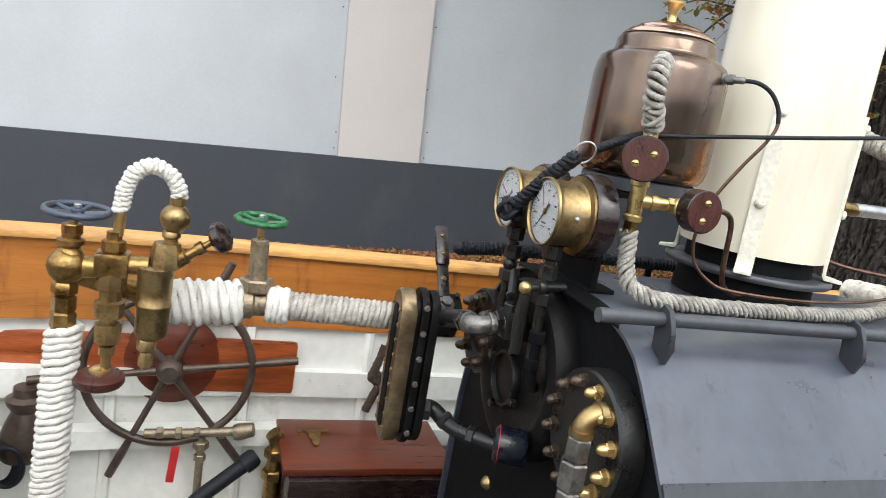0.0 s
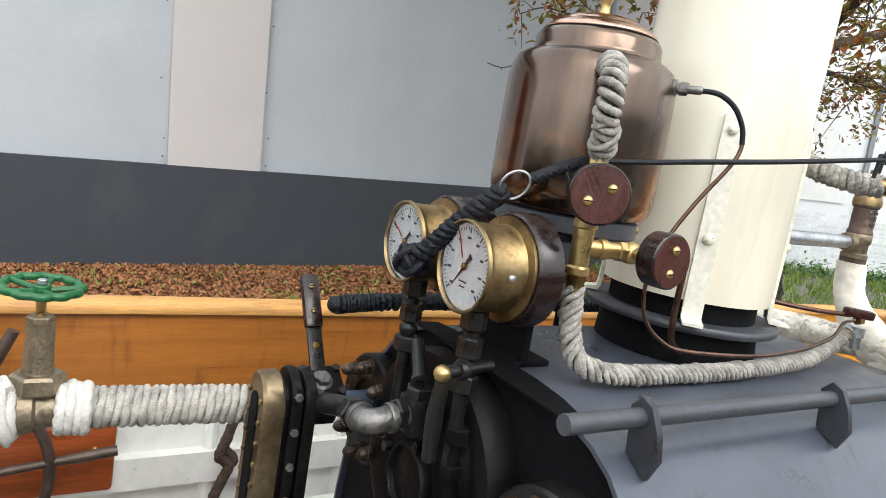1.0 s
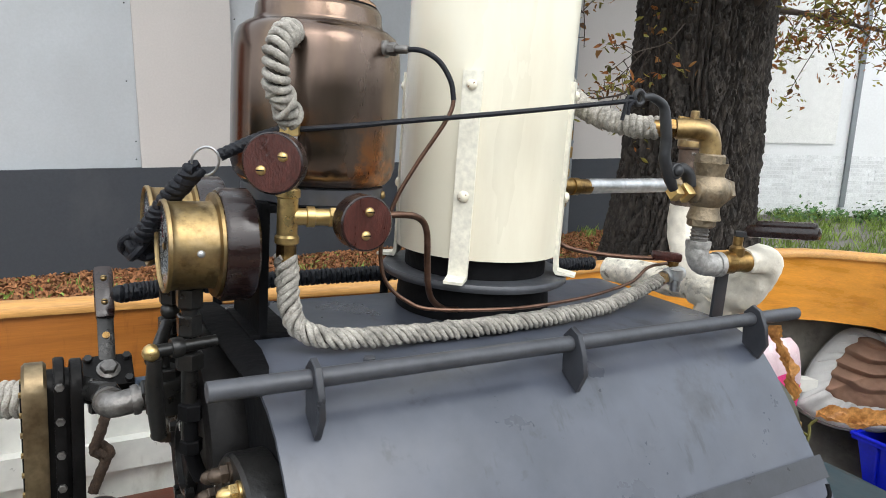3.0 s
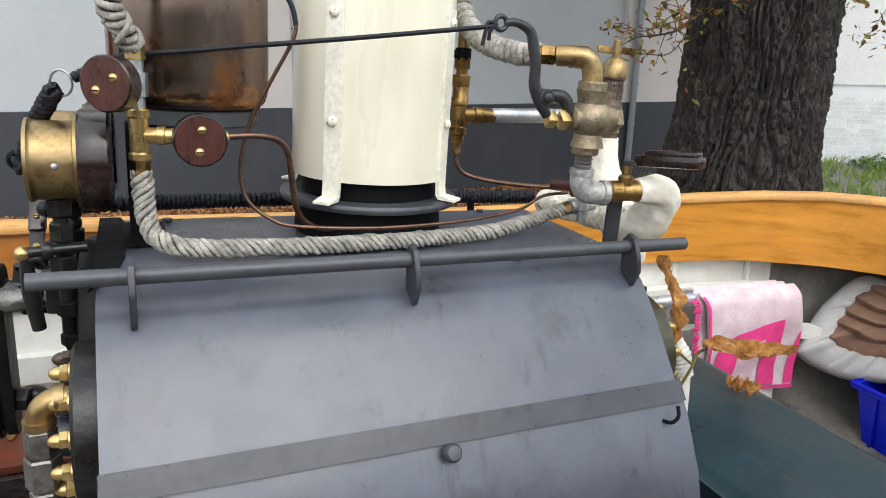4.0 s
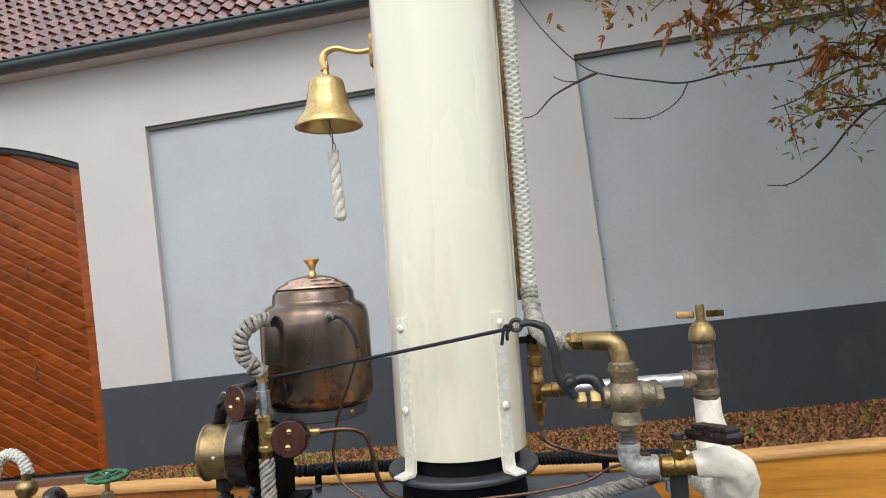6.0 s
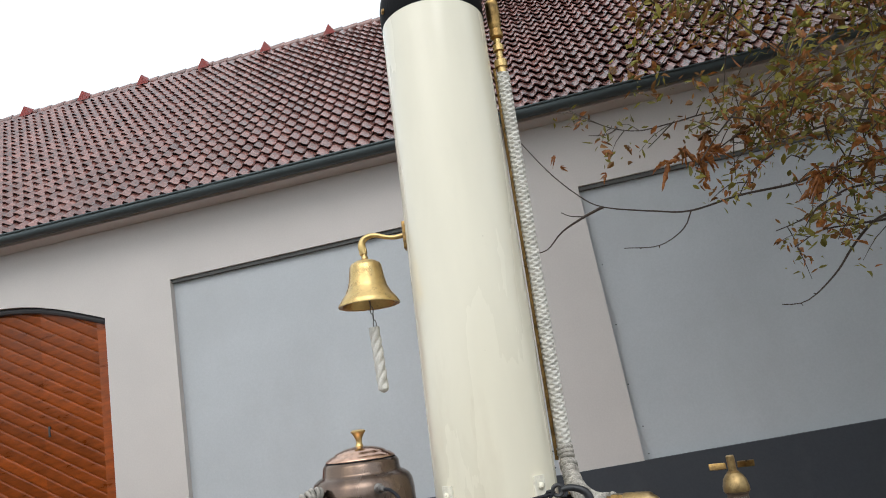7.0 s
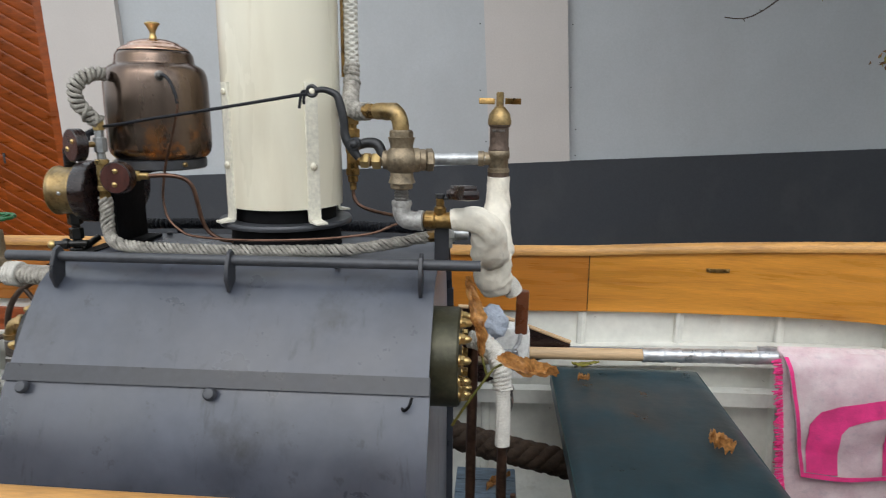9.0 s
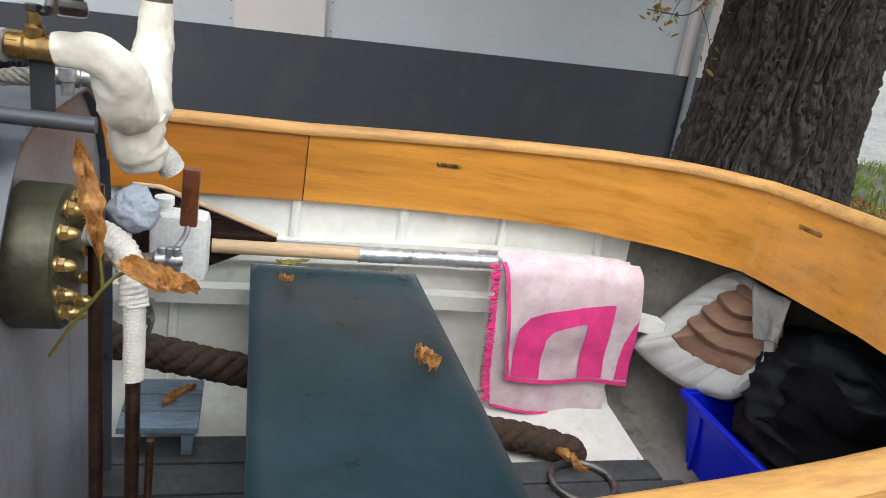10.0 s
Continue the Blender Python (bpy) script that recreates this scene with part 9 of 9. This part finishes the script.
def dry_leaf(c, along, up, ln, w, curl, m, label, seed=1):
    a = Vector(along).normalized()
    u = Vector(up).normalized()
    s = a.cross(u).normalized()
    u = s.cross(a)
    bm = B()
    rows = []
    n = 60
    for i in range(n + 1):
        f = i / n
        ww = w * math.sin(PI * min(1, f * 0.96 + 0.03)) ** 0.7 * (1 - 0.35 * f) * (1 + 0.25 * noise.noise(V(f * 9, seed, 1)))
        row = []
        for k in range(-6, 7):
            q = k / 6
            h = curl * w * abs(q) ** 1.6 + 0.55 * w * noise.noise(V(f * 7, q * 2.0, seed * 1.7)) + 0.3 * w * (0.5 - abs(noise.noise(V(f * 15 + q * 3, q * 4, seed)))) + 0.1 * w * math.sin(f * 27 - abs(q) * 5 + seed) * abs(q) + 0.06 * ln * math.sin(f * 5 + seed)
            row.append(bm.verts.new(Vector(c) + a * (f - 0.5) * ln + s * (q * ww * (1 - 0.25 * abs(curl))) + u * h))
        rows.append(row)
    for p, q in zip(rows, rows[1:]):
        for k in range(12):
            bm.faces.new((p[k], p[k + 1], q[k + 1], q[k]))
    return solo("fallen_leaf", bm, m, c, label, "leaf", "fallen leaves", sharp=80)


dry_leaf((1.044, -0.09, 1.428), (0.101, -0.093, 0.018), (-0.1, -0.5, 0.8), 0.145, 0.024, 0.7, "leaf_dry", "curled dry brown leaf caught on the pipes", 2)
dry_leaf((0.938, 0.008, 1.497), (0.023, -0.018, -0.12), (0.35, -0.9, 0.2), 0.16, 0.021, 0.8, "leaf_dry", "long shrivelled brown leaf hanging at the flange", 5)
bm = B()
sweep(bm, [(0.9, -0.037, 1.287), (0.932, -0.052, 1.345), (0.967, -0.05, 1.397), (0.98, -0.04, 1.41), (0.995, -0.043, 1.42)], 0.0026, seg=7, step=0.01)
sweep(bm, [(0.967, -0.05, 1.397), (0.96, -0.02, 1.41), (0.953, 0.0, 1.43)], 0.0022, seg=7, step=0.01)
solo("leaf_stalk", bm, "leaf_green", (0.98, -0.14, 1.4), "green leaf stalk caught on the flange", "stalk")
dry_leaf((1.535, 0.30, 1.088), (0.3, -0.8, 0), (0.3, 0.2, 1), 0.085, 0.03, 0.9, "leaf_dry", "curled brown leaf on the cushion", 3)
dry_leaf((1.258, 0.70, 1.082), (0.8, 0.3, 0), (0, 0, 1), 0.04, 0.018, 0.8, "leaf_dry", "small crumpled brown leaf on the cushion", 7)
dry_leaf((1.28, 0.83, 1.082), (1, 0.1, 0), (0, -0.3, 1), 0.09, 0.014, 0.3, "leaf_green", "narrow yellow-green leaf on the cushion", 9)
dry_leaf((1.01, 0.77, 0.682), (0.7, 0.7, 0), (0, 0, 1), 0.11, 0.022, 0.7, "leaf_dry", "dry brown leaf on the footboard", 11)
dry_leaf((2.1, 0.5, 0.645), (0.6, -0.8, 0), (0, 0, 1), 0.11, 0.026, 0.7, "leaf_dry", "dry brown leaf on the bottom boards", 13)

# hydrant on the far lawn
hy = thing("fire_hydrant", (9.82, 3.9, 0.0), "black cast-iron pillar hydrant on the lawn", "hydrant", frm=WORLD)
hx, hyy = 9.82, 3.9
bm = B()
lathe(bm, [(0.14, 0), (0.14, 0.05), (0.1, 0.08), (0.085, 0.1), (0.085, 0.62), (0.11, 0.64), (0.11, 0.68), (0.09, 0.7), (0.1, 0.78), (0.1, 0.86), (0.15, 0.9), (0.13, 0.96), (0.06, 1.02), (0.035, 1.06), (0.035, 1.12), (0, 1.14)], (hx, hyy, 0), (0, 0, 1), 28)
part("barrel", bm, "hydrant", hy)
for a in (200, 290):
    d = V(math.cos(radians(a)), math.sin(radians(a)), 0)
    bm = B()
    lathe(bm, [(0.055, 0), (0.055, 0.1), (0.075, 0.11), (0.075, 0.16), (0.03, 0.17), (0, 0.172)], V(hx, hyy, 0.74) + d * 0.06, d, 20)
    part("outlet", bm, "steel" if a == 200 else "hydrant", hy)

# ---- small stuff of the setting: grass, chips, bricks and roof tiles ----
def scatter_mesh(name, verts, faces, material, label, category):
    me = bpy.data.meshes.new(name)
    me.from_pydata(verts, [], faces)
    me.materials.append(M[material])
    return tagged(new(name, me), label, category, kind="stuff")


def chips(n, seed):
    r = random.Random(seed)
    vs, fs = [], []
    for _ in range(n):
        x, y = r.uniform(-5.5, 8.5), 8.05 - 4.6 * r.random() ** 1.3
        z = 0.01 + 0.03 * r.random()
        a = r.uniform(0, 2 * PI)
        ln, w = r.uniform(0.014, 0.042), r.uniform(0.006, 0.014)
        dx, dy = math.cos(a), math.sin(a)
        t1, t2 = r.uniform(-0.02, 0.03), r.uniform(-0.015, 0.02)
        b = len(vs)
        for u, s, h in ((-1, -1, 0), (0, -1.1, t1), (1, -0.8, t2), (1, 0.9, t2 + 0.006), (0, 1, t1 + 0.012), (-1, 0.8, 0.008)):
            vs.append((x + dx * u * ln - dy * s * w, y + dy * u * ln + dx * s * w, z + h))
        fs += [(b, b + 1, b + 4, b + 5), (b + 1, b + 2, b + 3, b + 4)]
    return vs, fs


scatter_mesh("bark_chips", *chips(56000, 5), "chip", "reddish bark chips strewn along the wall", "mulch")
scatter_mesh("green_weeds", *chips(2200, 14), "grass", "small green weeds sprouting among bark chips", "weeds")
scatter_mesh("leaf_litter", *chips(5000, 9), "leaf_brown", "brown fallen leaves among the bark chips", "leaf litter")


def blades(n, seed, region, h):
    r = random.Random(seed)
    vs, fs = [], []
    while len(fs) < n:
        cx, cy = region(r)
        for _ in range(12):
            x, y = cx + r.gauss(0, 0.06), cy + r.gauss(0, 0.06)
            a, hh, w = r.uniform(0, 2 * PI), h * r.uniform(0.5, 1.2), r.uniform(0.004, 0.009)
            lx, ly = r.gauss(0, 0.3) * hh, r.gauss(0, 0.3) * hh
            b = len(vs)
            vs += [(x - w * math.cos(a), y - w * math.sin(a), 0), (x + w * math.cos(a), y + w * math.sin(a), 0), (x + lx * 0.4 + w * math.cos(a) * 0.7, y + ly * 0.4 + w * math.sin(a) * 0.7, hh * 0.6), (x + lx, y + ly, hh)]
            fs += [(b, b + 1, b + 2), (b, b + 2, b + 3)]
    return vs, fs


scatter_mesh("grass_tufts", *blades(3000, 2, lambda r: (r.uniform(-5, 6), r.uniform(3.6, 7.6)), 0.12), "grass", "green grass tufts growing through the mulch", "grass")
scatter_mesh("weed_patch", *blades(2600, 6, lambda r: (-3.5 + r.gauss(0, 0.5), 7.65 + r.gauss(0, 0.2)), 0.1), "grass", "patch of green weeds at the foot of the wall", "weeds")
scatter_mesh("lawn", *blades(42000, 3, lambda r: (r.uniform(6.8, 17), r.uniform(0.5, 9.0)), 0.16), "grass", "ragged green lawn beside the tree", "grass")


def hedge(seed):
    r = random.Random(seed)
    vs, fs = [], []
    for _ in range(2600):
        k = r.random()
        p = C0.lerp(C1, 0.25 + 0.6 * k) + cn * r.uniform(0.15, 1.0)
        z = 0.04 + abs(r.gauss(0, 0.13)) * (0.5 + 0.6 * math.sin(k * 19) ** 2)
        a, e = r.uniform(0, 2 * PI), r.uniform(-0.6, 0.9)
        ln, w = r.uniform(0.06, 0.14), r.uniform(0.02, 0.04)
        d = V(math.cos(a) * math.cos(e), math.sin(a) * math.cos(e), math.sin(e))
        s = V(-math.sin(a), math.cos(a), 0) * w
        c = p + V(0, 0, z)
        b = len(vs)
        vs += [tuple(c), tuple(c + d * ln * 0.5 + s), tuple(c + d * ln), tuple(c + d * ln * 0.5 - s)]
        fs.append((b, b + 1, b + 2, b + 3))
    return vs, fs


scatter_mesh("low_shrubs", *hedge(4), "bush", "low green shrubs along the white building", "shrub")


# unseen dark screens added behind the camera and at its sides to darken reflections
for nm, x0, x1, y0, y1 in (("hedge_south", -17, 22, -10.4, -9.6), ("hedge_west", -17.8, -17, -10.4, 7.6), ("hedge_east", 22, 22.8, -10.4, 3.4)):
    bm = B()
    wall_block(bm, x0, x1, y0, y1, 0, 3.4)
    solo(nm, bm, "dark_screen", ((x0 + x1) / 2, y0, 0), "tall unseen dark screen added to close the yard and darken reflections", "hedge", kind="structure", frm=WORLD)


# white painted bricks in the lower wall of the second building
def brick_base():
    vs, fs = [], []
    r = random.Random(12)
    bw, bh, g = 0.25, 0.082, 0.012
    for row in range(15):
        off = (row % 2) * bw / 2
        n = int(CL / bw)
        for i in range(n):
            x0, x1 = i * bw + off + g / 2, (i + 1) * bw + off - g / 2
            z0, z1 = row * bh + g / 2, (row + 1) * bh - g / 2
            y = -0.008 - r.uniform(0, 0.002)
            b = len(vs)
            vs += [(x0, y, z0), (x1, y, z0), (x1, y, z1), (x0, y, z1), (x0, 0, z0), (x1, 0, z0), (x1, 0, z1), (x0, 0, z1)]
            fs += [(b, b + 1, b + 2, b + 3), (b, b + 4, b + 5, b + 1), (b + 3, b + 2, b + 6, b + 7), (b, b + 3, b + 7, b + 4), (b + 1, b + 5, b + 6, b + 2)]
    me = bpy.data.meshes.new("brick_courses")
    me.from_pydata(vs, [], fs)
    me.materials.append(M["white_brick"])
    ob = new("brick_courses", me)
    ob.parent = far_house
    tagged(ob, "white painted brick courses", kind="stuff")


brick_base()


# roof tiles: pantiles in courses, the nearest as pieces of their own
TW, TL, EXPO = 0.205, 0.40, 0.336
S, C = math.sin(SLOPE), math.cos(SLOPE)


def tile_shape():
    us = [-0.06, 0.1, 0.26, 0.42, 0.58, 0.74, 0.9, 1.04]
    prof = [0.05, 0.068, 0.052, 0.02, 0.004, 0.004, 0.022, 0.054]
    vs, fs = [], []
    for v, lift in ((0.0, 0.05), (TL, 0.0)):
        for u, h in zip(us, prof):
            vs.append((u * TW, v, h + lift))
    n = len(us)
    for u, h in zip(us, prof):
        vs.append((u * TW, 0.004, h + 0.05 - 0.014))
    for i in range(n - 1):
        fs.append((i, i + 1, n + i + 1, n + i))
        fs.append((2 * n + i, 2 * n + i + 1, i + 1, i))
    return vs, fs


tv, tf = tile_shape()
tile_me = bpy.data.meshes.new("roof_tile")
tile_me.from_pydata(tv, [], tf)
tile_me.polygons.foreach_set("use_smooth", [True] * len(tf))
tile_me.set_sharp_from_angle(angle=radians(40))
tile_me.materials.append(M["tile"])
ROT = Matrix(((1, 0, 0), (0, C, -S), (0, S, C)))
rv, rf = [], []
rr = random.Random(21)
COURSES = int(math.hypot(RIDGE_Y - ROOF_Y0, RIDGE_Z - ROOF_Z0) / EXPO)
for row in range(COURSES):
    for k in range(-76, 47):
        x = k * TW
        d = row * EXPO - 0.06
        p = V(x, ROOF_Y0 + d * C, ROOF_Z0 + d * S)
        j = Euler((rr.gauss(0, 0.012), rr.gauss(0, 0.012), rr.gauss(0, 0.008))).to_matrix()
        if row < 13 and -12 <= k < 11:
            ob = new("roof_tile", tile_me)
            ob.parent = roof
            ob.matrix_local = Matrix.LocRotScale(p - ORIGIN[roof.name], (ROT @ j).to_quaternion(), None)
        else:
            b = len(rv)
            m = ROT @ j
            rv += [tuple(p + m @ Vector(q)) for q in tv]
            rf += [tuple(i + b for i in f) for f in tf]
me = bpy.data.meshes.new("roof_tile_courses")
o = ORIGIN[roof.name]
me.from_pydata([(a - o.x, b - o.y, c - o.z) for a, b, c in rv], [], rf)
me.polygons.foreach_set("use_smooth", [True] * len(rf))
me.set_sharp_from_angle(angle=radians(40))
me.materials.append(M["tile_rest"])
rest = new("roof_tile_courses", me)
rest.parent = roof
tagged(rest, "courses of weathered clay pantiles", kind="stuff")
for k in range(-42, 26):
    x = k * 0.38
    bm = B()
    sweep(bm, [(x, RIDGE_Y, RIDGE_Z - 0.02), (x + 0.4, RIDGE_Y, RIDGE_Z + 0.012)], 0.11, seg=10, smooth=False)
    part("ridge_tile", bm, "tile", roof)
for k in range(-6, 9):
    x = -4.59 + 1.66 * k
    d = math.hypot(RIDGE_Y - ROOF_Y0, RIDGE_Z - ROOF_Z0) - 0.42
    c = V(x, ROOF_Y0 + d * C, ROOF_Z0 + d * S + 0.14)
    bm = B()
    a = [c + V(-0.16, 0, 0), c + V(0.16, 0, 0), c + V(0.0, 0.0, 0.27)]
    q = c + V(0, 0.36, 0.34)
    vv = [bm.verts.new(t) for t in a] + [bm.verts.new(q)]
    bm.faces.new((vv[0], vv[1], vv[2]))
    bm.faces.new((vv[0], vv[2], vv[3]))
    bm.faces.new((vv[1], vv[3], vv[2]))
    bm.faces.new((vv[0], vv[3], vv[1]))
    part("vent_tile", bm, "vent_red", roof, "red clay vent tile")
